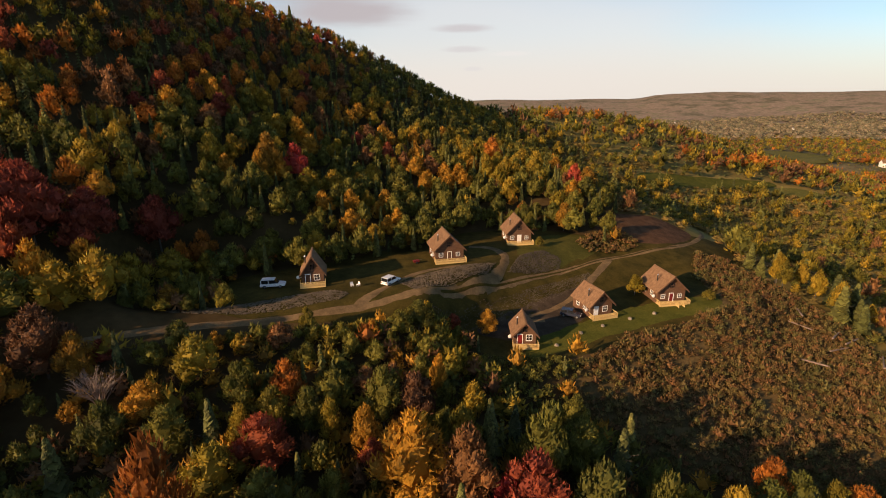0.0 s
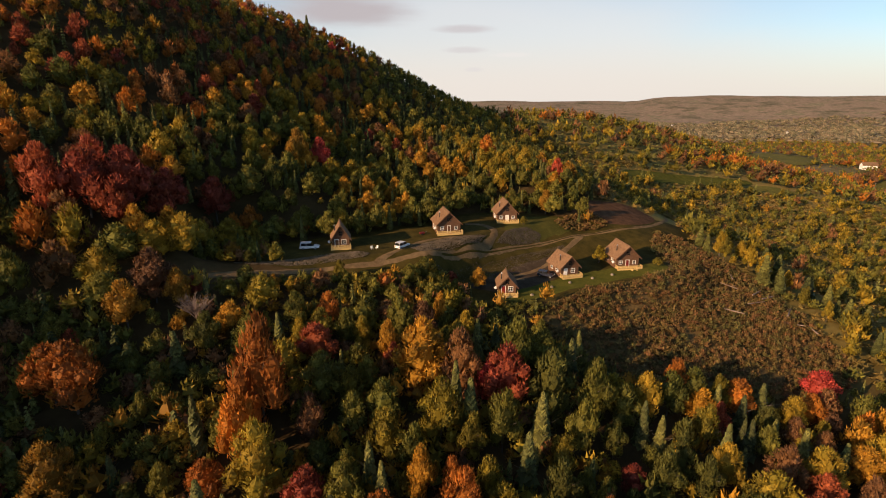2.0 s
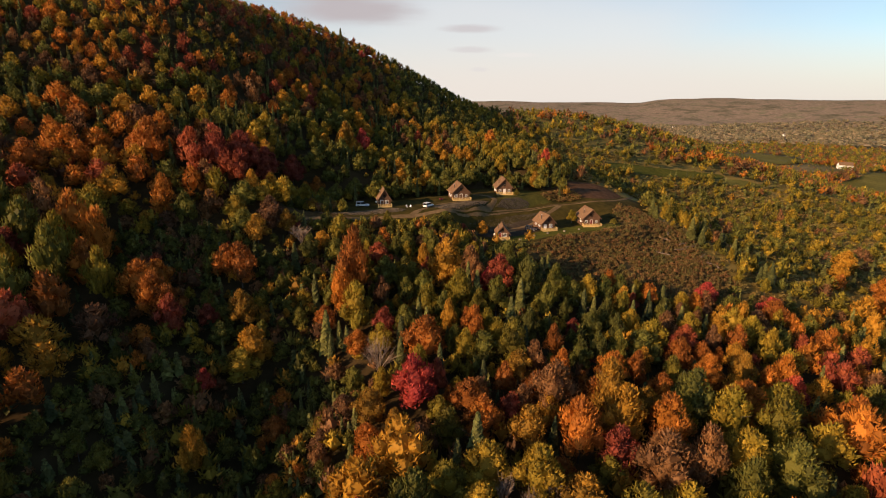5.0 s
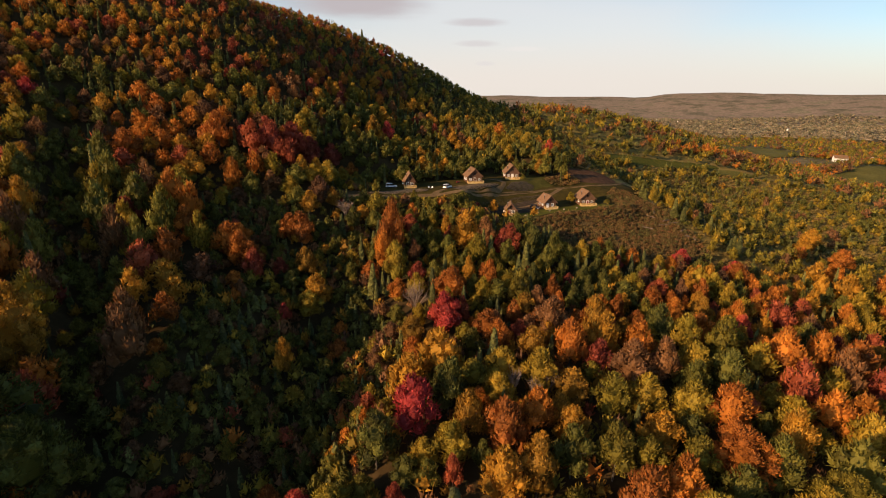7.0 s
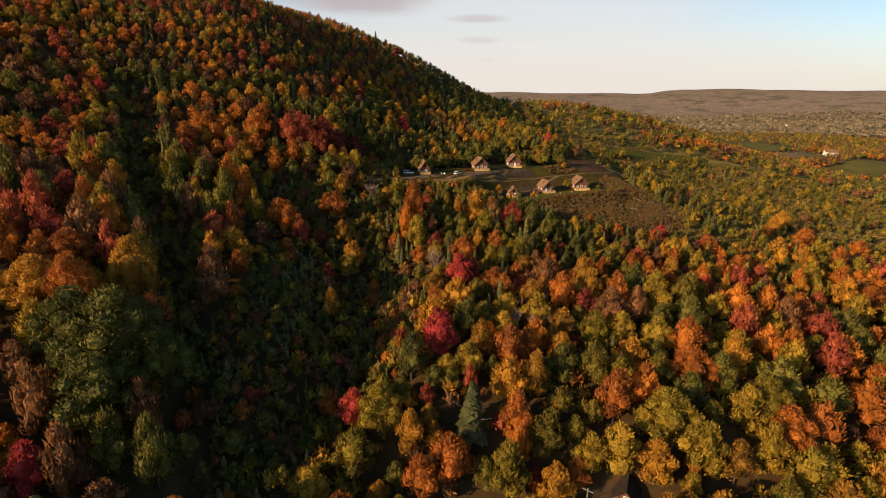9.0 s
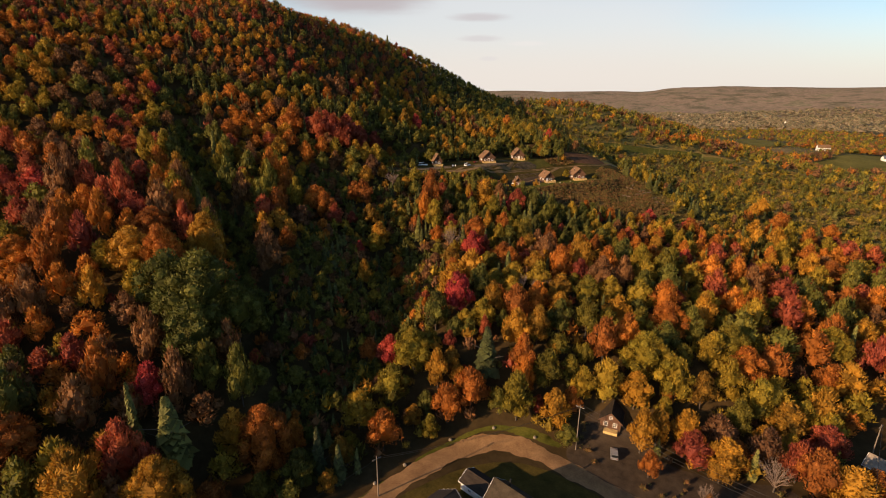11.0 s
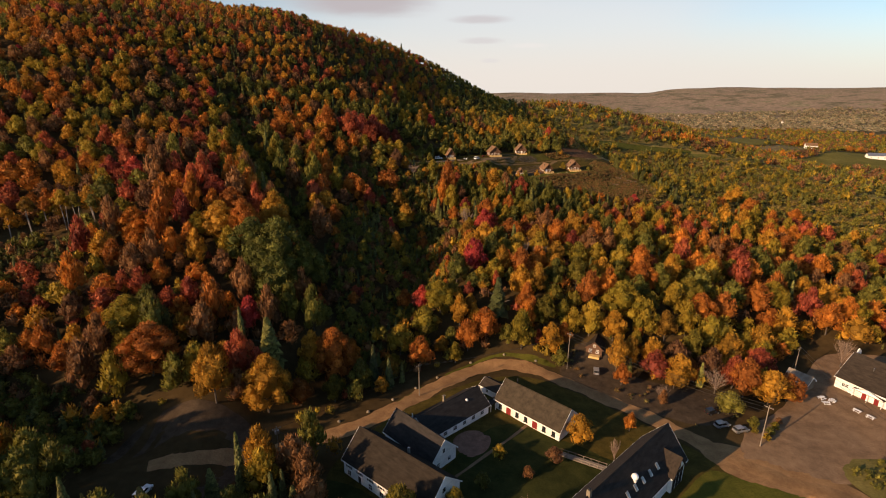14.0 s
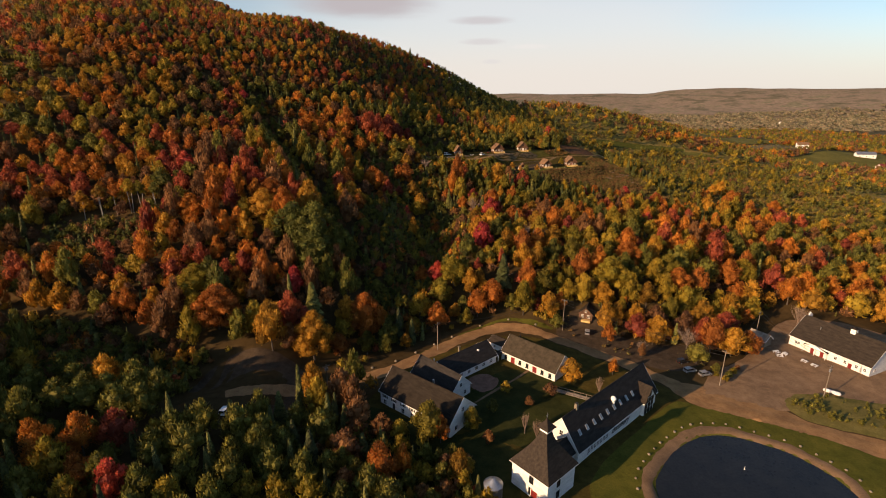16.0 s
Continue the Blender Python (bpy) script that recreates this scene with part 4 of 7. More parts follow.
prism(bm, [(0, 9.2, 9.0), (0, 12.5, 6.6), (0, 12.5, 10.0), (0, 10.8, 11.4)], (-0.5, 0, 0), (-0.2, 0, 0))
bmesh.ops.recalc_face_normals(bm, faces=bm.faces)
part("end_board", bm, TRIM, barn, "white end board")

shed = house("board_shed", "small weathered grey board shed among trees", 85.5, -73.0, -58, 6.5, 5.0, 2.6, 4.4, TIMBER, TIMBER, z=height(87, -76))
window(shed, 3.0, 0, 1.0, 0.9, 0.9)
cottage = house("brown_cottage", "small brown cottage with white windows at the wood's edge", 27.4, -63.0, 66, 6.5, 5.4, 2.7, 5.0, CEDAR, SHINGLE, z=height(26, -62), trim=CEDAR)
for yy in (1.5, 3.9):
    window(cottage, 0, 5.4 - yy, 1.0, 0.9, 1.1, -90)
window(cottage, 0, 2.7, 3.2, 0.7, 0.8, -90)
window(cottage, 3.2, 5.4, 1.0, 1.0, 1.1, 180)
part("porch", boxes((-1.8, 0.6, -0.5, -0.003, 4.2, 0.25)), PINE, cottage, "pine porch")


# ---- poles and wires ----
def pole(x, y, h=11.2, turn=0, label="weathered wooden utility pole with a crossarm", drums=0):
    z = height(x, y)
    u = root("utility_pole", pose(x, y, z, 0, 0, turn), label, "utility pole", "utility poles")
    bm = bmesh.new()
    tube(bm, (0, 0, -1), (0, 0, h), 0.17, 0.11, 8)
    part("mast", bm, TIMBER, u)
    a = part("crossarm", boxes((-1.1, -0.07, h - 0.75, 1.1, 0.07, h - 0.6)), TIMBER, u)
    for xx in (-1.0, -0.4, 0.4, 1.0):
        bm = bmesh.new()
        tube(bm, (xx, 0, h - 0.6), (xx, 0, h - 0.38), 0.05, 0.04, 6)
        part("insulator", bm, STEEL, a)
    for i in range(drums):
        bm = bmesh.new()
        xx = 0.34 if i == 0 else -0.34
        tube(bm, (xx, 0, h - 2.2), (xx, 0, h - 1.2), 0.24, 0.24, 10)
        part("transformer", bm, STEEL, u, "grey transformer drum")
    return Vector((x, y, z + h - 0.4))


def wire(a, b, sag, offs):
    for o in offs:
        bm = bmesh.new()
        q = [a + (b - a) * (i / 10) + Vector((0, 0, -4 * sag * (i / 10) * (1 - i / 10))) + o for i in range(11)]
        for s, e in zip(q[:-1], q[1:]):
            tube(bm, s, e, 0.04, 0.04, 3)
        tagged(part("power_line", bm, BLACKPAINT), "thin dark sagging power line between poles", "wire", "power lines")


P1, P2, P3 = pole(14.4, -67.7, 14.0, -35), pole(-35.8, -84.8, 11.4, 40), pole(-69.2, -116.2, 11.6, 40, "wooden utility pole with a transformer drum", 2)
P4, P5, P6 = pole(58.6, -105.2, 13.0, -50), pole(88.0, -111.4, 12.0, 30, "wooden utility pole with two transformer drums", 2), pole(92.2, -67.6, 10.5, 30)
pole(406.0, 420.0, 13.0, 20)
ARMS = [Vector((0.8, 0.5, 0)), Vector((-0.8, -0.5, 0)), Vector((0, 0, -1.6))]
wire(P1, P4, 1.6, ARMS)
wire(P2, P1, 1.5, ARMS[:2])
wire(P3, P2, 1.2, ARMS[:1])
wire(P3, Vector((-50, -117, 6.5)), 0.8, [Vector((0, 0, -1.0))])
wire(P4, P6, 1.4, ARMS[:1])
wire(P6, P5, 1.3, ARMS[:2])


# ---- cars ----
def car(x, y, turn, paint, label, L=4.6, W=1.82, tall=1.7, bed=False):
    z = height(x, y) + 0.07
    c = root("pickup_truck" if bed else "car", pose(x, y, z, 0, 0, turn), label, "truck" if bed else "car")
    bm = bmesh.new()
    h = W / 2
    lower = [(-L / 2, 0.35), (-L / 2 + 0.05, 0.95), (-L * 0.30, 1.0), (L * 0.24, 1.02), (L / 2 - 0.1, 0.82), (L / 2, 0.4)]
    prism(bm, [(a, 0, b) for a, b in lower], (0, -h, 0), (0, h, 0))
    bmesh.ops.recalc_face_normals(bm, faces=bm.faces)
    bmesh.ops.bevel(bm, geom=[e for e in bm.edges], offset=0.06, segments=2, affect="EDGES")
    body = part("body", bm, CARPAINTS[paint], c)
    x0, x1 = (-L * 0.08, L * 0.24) if bed else (-L * 0.46, L * 0.24)
    bm = bmesh.new()
    prism(bm, [(x0, 0, 0.98), (x0 + 0.18, 0, tall - 0.06), (x1 - 0.75, 0, tall - 0.06), (x1, 0, 0.98)], (0, -h + 0.12, 0), (0, h - 0.12, 0))
    bmesh.ops.recalc_face_normals(bm, faces=bm.faces)
    part("windows", bm, GLASS, body, "dark car windows")
    part("roof", boxes((x0 + 0.14, -h + 0.1, tall - 0.08, x1 - 0.7, h - 0.1, tall)), CARPAINTS[paint], body)
    for s in (-1, 1):
        for xx in (x0 + 0.03, (x0 + x1) / 2 - 0.25):
            part("pillar", boxes((xx, s * (h - 0.115) - 0.01, 0.98, xx + 0.12, s * (h - 0.115) + 0.01, tall - 0.05)), CARPAINTS[paint], body)
    for sx in (-1, 1):
        for sy in (-1, 1):
            bm = bmesh.new()
            tube(bm, (sx * L * 0.31, sy * (h - 0.2), 0.34), (sx * L * 0.31, sy * (h + 0.02), 0.34), 0.34, 0.34, 14)
            w = part("wheel", bm, RUBBER, c)
            bm = bmesh.new()
            tube(bm, (sx * L * 0.31, sy * (h + 0.02), 0.34), (sx * L * 0.31, sy * (h + 0.035), 0.34), 0.2, 0.2, 10)
            part("rim", bm, STEEL, w, "steel rim")
        for sy in (-1, 1):
            part("lamp", boxes((sx * (L / 2 - 0.06) - 0.05, sy * 0.65 - 0.18, 0.66, sx * (L / 2 - 0.06) + 0.05, sy * 0.65 + 0.18, 0.8)), TRIM if sx > 0 else REDPAINT, body)
    return c


car(-35.6, 93.0, 8, "white", "white sport utility car parked beside the cabin", 5.0, 1.95, 1.85)
car(-11.3, 95.0, 55, "white", "white car parked on the gravel drive", 4.5, 1.85, 1.75)
car(28.2, 97.0, -25, "dark blue", "dark car parked beside the cabin", 4.6)
car(24.0, -69.5, 75, "silver", "silver car parked by the cottage", 4.4)
car(-93.8, -132.5, 82, "white", "white car parked among the trees", 4.5)
car(52.7, -91.0, 20, "black", "black car parked in the shade", 4.5)
car(52.4, -97.2, 15, "silver", "silver car parked in the shade", 4.5)
car(56.6, -99.3, 15, "silver", "pale car parked in the shade", 4.5)


# ---- outdoor things ----
def stone(x, y, r, seed, label="pale rounded boulder on the grass"):
    g = np.random.default_rng(seed)
    bm = bmesh.new()
    bmesh.ops.create_icosphere(bm, subdivisions=2, radius=r)
    for v in bm.verts:
        v.co *= 1 + 0.22 * float(noise.noise(Vector(v.co) * 1.7 / r + Vector((seed, 0, 0))))
        v.co.z *= 0.85
    s = part("boulder", bm, STONE)
    s.matrix_world = pose(x, y, height(x, y) + r * 0.45, 0, 0, float(g.uniform(0, 360)))
    tagged(s, label, "boulder", "boulders")


for i, (sx, sy) in enumerate([(22.1, 84.1), (28.1, 88.6), (33.5, 91.4), (40.5, 94.6), (46.6, 96.6)]):
    stone(sx, sy, 0.45, i, "mossy boulder on the lawn before the cabins")
edge = [(-66, -103), (-50.5, -94), (-30.5, -74.8), (-19, -65.5), (-7, -62), (4, -64.5), (14, -72)]
i = 10
for (ax, ay), (bx, by) in zip(edge[:-1], edge[1:]):
    m = max(1, int(math.hypot(bx - ax, by - ay) / 8.0))
    for k in range(m):
        stone(ax + (bx - ax) * k / m, ay + (by - ay) * k / m, 0.5, i, "pale boulder at the edge of the dirt road")
        i += 1
def pond_point(t, grow=0.0):
    """The point of the shore line, or of a line so far outside it, in one direction from the pond's middle."""
    c, s = math.cos(t), math.sin(t)
    lo, hi = 5.0, 45.0
    for _ in range(30):
        r = (lo + hi) / 2
        if float(pond_off(44 + r * c, -151 + r * s)) > grow:
            hi = r
        else:
            lo = r
    return 44 + lo * c, -151 + lo * s


rim_line = [pond_point(2 * math.pi * k / 360, 4.4) for k in range(360)]
gone, k = 99.0, 0
for (ax_, ay_), (px, py) in zip(rim_line[:-1], rim_line[1:]):
    gone += math.hypot(px - ax_, py - ay_)
    if gone > 3.3 and py > -168:
        stone(px, py, 0.36 + 0.06 * math.sin(k * 3.1), 60 + k, "squat tan stone on the grass round the pond")
        gone, k = 0.0, k + 1
bm = bmesh.new()
vs = [bm.verts.new((*pond_point(2 * math.pi * k / 120, 0.9), -0.80)) for k in range(120)]
bm.faces.new(vs[::-1] if vs[0].co.y > vs[1].co.y else vs)
pond = part("water_pond", bm, WATER)
tagged(pond, "still dark water of a small pond", "pond", kind="structure")
shore = [pond_point(2 * math.pi * k / 90, 1.9) for k in range(91)]
strip("pond_shore", shore, 4.4, GRAVEL, "pale gravel shore of the pond", 0.1, 1.5, "shore")

bm = bmesh.new()
tube(bm, (0, 0, -0.3), (0, 0, 0.9), 0.07, 0.05, 8)
tube(bm, (0, 0, -0.05), (0, 0, 0.06), 0.18, 0.15, 10)
float_ob = part("pond_fountain", bm, TRIM)
float_ob.matrix_world = pose(45.5, -143.5, -0.78)
tagged(float_ob, "small white fountain post on a float in the pond", "fountain")


def picnic_table(x, y, turn):
    t = root("picnic_table", pose(x, y, height(x, y) + 0.06, 0, 0, turn), "pale grey wooden picnic table on gravel", "table", "picnic tables")
    part("tabletop", boxes(*[(-1.0, -0.4 + 0.165 * i, 0.7, 1.0, -0.255 + 0.165 * i, 0.75) for i in range(5)]), TRIM, t)
    for s in (-1, 1):
        part("bench", boxes((-1.0, s * 0.75 - 0.14, 0.42, 1.0, s * 0.75 + 0.14, 0.47)), TRIM, t)
        part("leg", boxes((s * 0.7 - 0.05, -0.75, 0.36, s * 0.7 + 0.05, 0.75, 0.42), (s * 0.7 - 0.05, -0.5, 0, s * 0.7 + 0.05, -0.38, 0.7), (s * 0.7 - 0.05, 0.38, 0, s * 0.7 + 0.05, 0.5, 0.7)), TRIM, t)


for tx, ty, tt in ((91.0, -82.6, 20), (93.2, -84.0, 40), (90.6, -85.2, -10), (97.0, -89.0, -62), (98.6, -92.0, -62)):
    picnic_table(tx, ty, tt)
tank = root("propane_tank", pose(92.6, -108.7, height(92.6, -108.7), 0, 0, -40), "long white propane tank on blocks", "tank")
bm = bmesh.new()
tube(bm, (-2.0, 0, 0.8), (2.0, 0, 0.8), 0.6, 0.6, 16)
tube(bm, (2.0, 0, 0.8), (2.35, 0, 0.8), 0.6, 0.25, 16)
tube(bm, (-2.0, 0, 0.8), (-2.35, 0, 0.8), 0.6, 0.25, 16)
part("shell", bm, TRIM, tank)
for xx in (-1.3, 1.3):
    part("foot", boxes((xx - 0.15, -0.45, -0.3, xx + 0.15, 0.45, 0.4)), STONE, tank)
silo = root("steel_silo", pose(-20.2, -156.6, height(-20, -156.6)), "round grey steel silo with a cone roof", "silo")
bm = bmesh.new()
tube(bm, (0, 0, -0.5), (0, 0, 5.0), 2.2, 2.2, 28)
part("shell", bm, STEEL, silo)
bm = bmesh.new()
tube(bm, (0, 0, 5.0), (0, 0, 6.4), 2.3, 0.3, 28)
part("cone_roof", bm, STEEL, silo)
fence = root("plank_footbridge", pose(8.2, -112.4, height(8.2, -112.4), 0, 0, -27), "long grey plank walkway with rails", "walkway")
part("walking_deck", boxes((-5.5, -0.9, 0.1, 6.5, 0.9, 0.25)), TIMBER, fence)
for yy in (-0.9, 0.82):
    part("rail", boxes((-5.5, yy, 0.95, 6.5, yy + 0.08, 1.05)), TIMBER, fence)
    for k in range(7):
        part("post", boxes((-5.5 + 1.98 * k, yy, -0.3, -5.38 + 1.98 * k, yy + 0.08, 0.949)), TIMBER, fence)
strip("court_path", [(-3.7, -98.3), (-14, -109), (-26.6, -121.5)], 1.4, GRAVEL, "narrow pale path across the courtyard", 0.09, 1.5, "path")
patch("court_terrace", [(-27, -106), (-19, -100), (-13, -106), (-20, -114)], surface("brick_paving", (0.13, 0.065, 0.04), (0.22, 0.12, 0.08), 0.6, 4.0, 0.9, 0.3), "reddish brick terrace in the courtyard", 0.07, 1.0)
patch("yard_west", [(-114, -128), (-98, -112), (-82, -108), (-80, -122), (-92, -138), (-106, -142)], EARTH, "dark bare earth yard among trees", 0.06)

cart = root("garden_cart", pose(-6.5, 108.5, height(-6.5, 108.5), 0, 0, 25), "small red garden cart on the grass", "cart")
bm = bmesh.new()
prism(bm, [(-0.8, 0, 0.85), (-0.6, 0, 0.35), (0.6, 0, 0.35), (0.75, 0, 0.85)], (0, -0.42, 0), (0, 0.42, 0))
bmesh.ops.recalc_face_normals(bm, faces=bm.faces)
part("tub", bm, REDPAINT, cart)
for sy in (-0.5, 0.5):
    bm = bmesh.new()
    tube(bm, (0, sy - 0.05, 0.3), (0, sy + 0.05, 0.3), 0.3, 0.3, 12)
    part("wheel", bm, RUBBER, cart)
bm = bmesh.new()
tube(bm, (0.7, 0, 0.7), (1.6, 0, 0.9), 0.03, 0.03, 6)
part("handle", bm, STEEL, cart)


def garden_chair(x, y, turn):
    c = root("garden_chair", pose(x, y, height(x, y) + 0.05, 0, 0, turn), "white plastic garden chair on the grass", "chair", "garden chairs")
    part("seat", boxes((-0.3, -0.3, 0.38, 0.3, 0.3, 0.43)), TRIM, c)
    part("backrest", boxes((-0.3, 0.26, 0.431, 0.3, 0.31, 0.95)), TRIM, c)
    for xx in (-0.28, 0.24):
        for yy in (-0.28, 0.24):
            part("leg", boxes((xx, yy, -0.1, xx + 0.04, yy + 0.04, 0.379)), TRIM, c)


for gx, gy, gt in ((-19.2, 93.2, 30), (-18.0, 93.6, -40)):
    garden_chair(gx, gy, gt)

# far houses of the valley
def farmhouse(x, y, L, W, turn, wall, roof, label):
    h = root("farmhouse", pose(x, y, height(x, y), 0, 0, turn), label, "house", "houses in the valley")
    part("wall", gable_walls(L, W, 5.0, 8.5), wall, h)
    roof_slopes(h, L, W, 5.0, 8.5, 0.5, roof)
    for k in range(3):
        window(h, L * (k + 0.5) / 3, 0, 1.2, 1.2, 1.5)


farmhouse(535, 587, 16, 10, -20, WHITE, TANROOF, "far white farmhouse with a rusty roof")
farmhouse(598, 540, 27, 8, -10, WHITE, STEEL, "far long white farm shed")
farmhouse(556, 440, 14, 9, 10, WHITE, REDPAINT, "far white farm building with a red roof")
farmhouse(690, 700, 14, 9, 30, WHITE, SHINGLE, "far white house in the valley")
vr = random.Random(4)
for k in range(18):
    a = radians(vr.uniform(17, 40))
    d = vr.uniform(1900, 2600)
    farmhouse(d * math.sin(a), d * math.cos(a), vr.uniform(9, 15), 8, vr.uniform(-40, 40), WHITE, vr.choice([SHINGLE, STEEL]), "very far pale house in the valley")


# ---- rubble banks below the cabins ----
def rubble(name, outline, count, seed, lo=0.1, hi=0.32):
    """A bank of piled stones: real stones, too many to count."""
    g = np.random.default_rng(seed)
    o = np.array(outline)
    tv = np.array([(1, 0.2, 0), (-1, -0.1, 0.1), (0.1, 1, 0), (-0.1, -1, 0.1), (0.2, 0.1, 0.9), (0, 0, -0.9)])
    tf = np.array([(0, 2, 4), (2, 1, 4), (1, 3, 4), (3, 0, 4), (2, 0, 5), (1, 2, 5), (3, 1, 5), (0, 3, 5)])
    x, y = g.uniform(o[:, 0].min(), o[:, 0].max(), count * 4), g.uniform(o[:, 1].min(), o[:, 1].max(), count * 4)
    m = within(x, y, o)
    x, y = x[m][:count], y[m][:count]
    z = ground(x, y)
    n = len(x)
    r = g.uniform(lo, hi, n)
    v = tv[None] * (r[:, None] * g.uniform(0.75, 1.25, (n, len(tv))))[:, :, None] * np.array([1, 1, 0.75])
    v = v + np.stack([x, y, z + r * 0.25], 1)[:, None]
    f = tf[None] + (np.arange(n) * len(tv))[:, None, None]
    ob = new(name, sheet(name, v.reshape(-1, 3), f.reshape(-1, 3), RUBBLE, False))
    tagged(ob, "bank of piled grey rubble stones", "rubble", kind="stuff")


rubble("rubble_bank", [(-50, 78), (-38, 79.5), (-29, 83), (-20.5, 86.5), (-19, 89.5), (-23, 91), (-31, 88), (-40, 84), (-50, 82)], 2600, 1, 0.09, 0.24)
rubble("rubble_bank", [(-9.5, 95), (-6, 91.5), (1, 96), (10, 103.5), (12.5, 109), (4, 106), (-4, 101)], 2600, 2, 0.09, 0.24)
rubble("rubble_bank", [(15.5, 108), (21.5, 110.5), (30, 116), (31, 119.5), (26, 120.5), (19.5, 115.5)], 2200, 3, 0.09, 0.24)
rubble("rubble_bank", [(-3, 89.5), (0, 91.8), (9, 98.7), (22.6, 107.5), (38, 116.2), (37, 112.5), (24, 103.5), (12, 95.5), (4, 90)], 3000, 4, 0.08, 0.22)


# ---- trees ----
rng = np.random.default_rng(7)


def cards(c, nrm, size, r, rise=0.8):
    """Leaf sprays: pointed blades at the places c that stand off the crown and sweep upward."""
    k = len(c)
    t1 = 0.62 * nrm + np.array([0, 0, rise]) + 0.30 * r.normal(size=(k, 3))
    t1 /= np.linalg.norm(t1, axis=1)[:, None] + 1e-9
    up = nrm + 0.26 * r.normal(size=(k, 3))
    up -= t1 * (t1 * up).sum(1)[:, None]
    up /= np.linalg.norm(up, axis=1)[:, None] + 1e-9
    t2 = np.cross(t1, up)
    s = (size * r.uniform(0.6, 1.4, k))[:, None]
    root_ = c - t1 * s * 0.8
    v = np.stack([root_ + t2 * s * 0.42, c + t1 * s * 1.15, root_ - t2 * s * 0.42 + up * s * 0.2], 1)
    return v.reshape(-1, 3), np.arange(3 * k).reshape(-1, 3)


def ball(k):
    i = np.arange(k) + 0.5
    ph, th = np.arccos(1 - 2 * i / k), np.pi * (1 + 5 ** 0.5) * i
    return np.stack([np.cos(th) * np.sin(ph), np.sin(th) * np.sin(ph), np.cos(ph)], 1)


def blob(sub):
    ico = bmesh.new()
    bmesh.ops.create_icosphere(ico, subdivisions=sub, radius=1.0)
    v = np.array([q.co[:] for q in ico.verts])
    f = np.array([[q.index for q in p.verts] for p in ico.faces])
    ico.free()
    return v, f


OCTA = (np.array([(1, 0, 0), (-1, 0, 0), (0, 1, 0), (0, -1, 0), (0, 0, 1), (0, 0, -1)], float),
        np.array([(0, 2, 4), (2, 1, 4), (1, 3, 4), (3, 0, 4), (2, 0, 5), (1, 2, 5), (3, 1, 5), (0, 3, 5)]))
BLOBS = {0: OCTA, 1: blob(1)}


def crown(seed, k, size, wide=0.31, low=0.14, lobes=8, sub=1, rise=0.8, stray=0.24):
    """The crown of a broadleaf tree one metre high: an egg of overlapping upright lobes, dense within, set all over with upswept sprays."""
    r = np.random.default_rng(seed)
    tall = 1.0 - low
    cen, rad = [(0, 0, low + 0.46 * tall)], [wide * (0.95 if lobes < 3 else 0.74)]
    for i in range(lobes):
        u = (i + 0.5) / lobes
        a = 2.4 * i + r.uniform(-0.5, 0.5)
        env = wide * math.sin(math.pi * min(0.98, 0.20 + 0.76 * u)) ** 0.8
        rr = wide * r.uniform(0.75, 1.2) * (0.50 - 0.16 * u) * (8 / max(lobes, 5)) ** 0.33
        z = low + rr * 0.9 + (tall - 2.3 * rr) * u * r.uniform(0.94, 1.06)
        cen.append((max(0, env - rr * 0.7) * math.cos(a), max(0, env - rr * 0.7) * math.sin(a), z))
        rad.append(rr)
    cen.append((r.uniform(-0.03, 0.03), r.uniform(-0.03, 0.03), 1.0 - wide * 0.5))
    rad.append(wide * 0.36)
    cen, rad = np.array(cen), np.array(rad)
    long_ = np.where(np.arange(len(rad)) == 0, min(1.7, 0.46 * tall / rad[0]), 1.25)
    axes = np.stack([rad, rad, rad * long_], 1)
    lobe_tone = r.uniform(-stray, stray, len(rad))
    vs, fs, ts, base = [], [], [], 0
    bv, bf = BLOBS[sub]
    for c, ax, lt in zip(cen, axes, lobe_tone):
        vs.append(c + bv * ax * 0.72 * r.uniform(0.86, 1.06, len(bv))[:, None])
        fs.append(bf + base)
        ts.append(np.full(len(bv), lt))
        base += len(bv)
    cs, ns, ct = [], [], []
    share = rad ** 2 / (rad ** 2).sum()
    for c, ax, sh, lt in zip(cen, axes, share, lobe_tone):
        d = ball(max(6, int(k * sh * 1.9)))
        d = d + 0.22 * r.normal(size=d.shape)
        d /= np.linalg.norm(d, axis=1)[:, None]
        d = d[d[:, 2] > -0.5]
        p = c + d * ax * r.uniform(0.82, 1.04, len(d))[:, None]
        inner = ((((p[:, None] - cen[None]) / axes[None]) ** 2).sum(2) < 0.6).any(1)
        cs.append(p[~inner])
        ns.append(d[~inner])
        ct.append(np.full((~inner).sum(), lt))
    cv, cf = cards(np.concatenate(cs), np.concatenate(ns), size, r, rise)
    return np.concatenate(vs + [cv]), np.concatenate(fs + [cf + base]), np.concatenate(ts + [np.repeat(np.concatenate(ct), 3)])


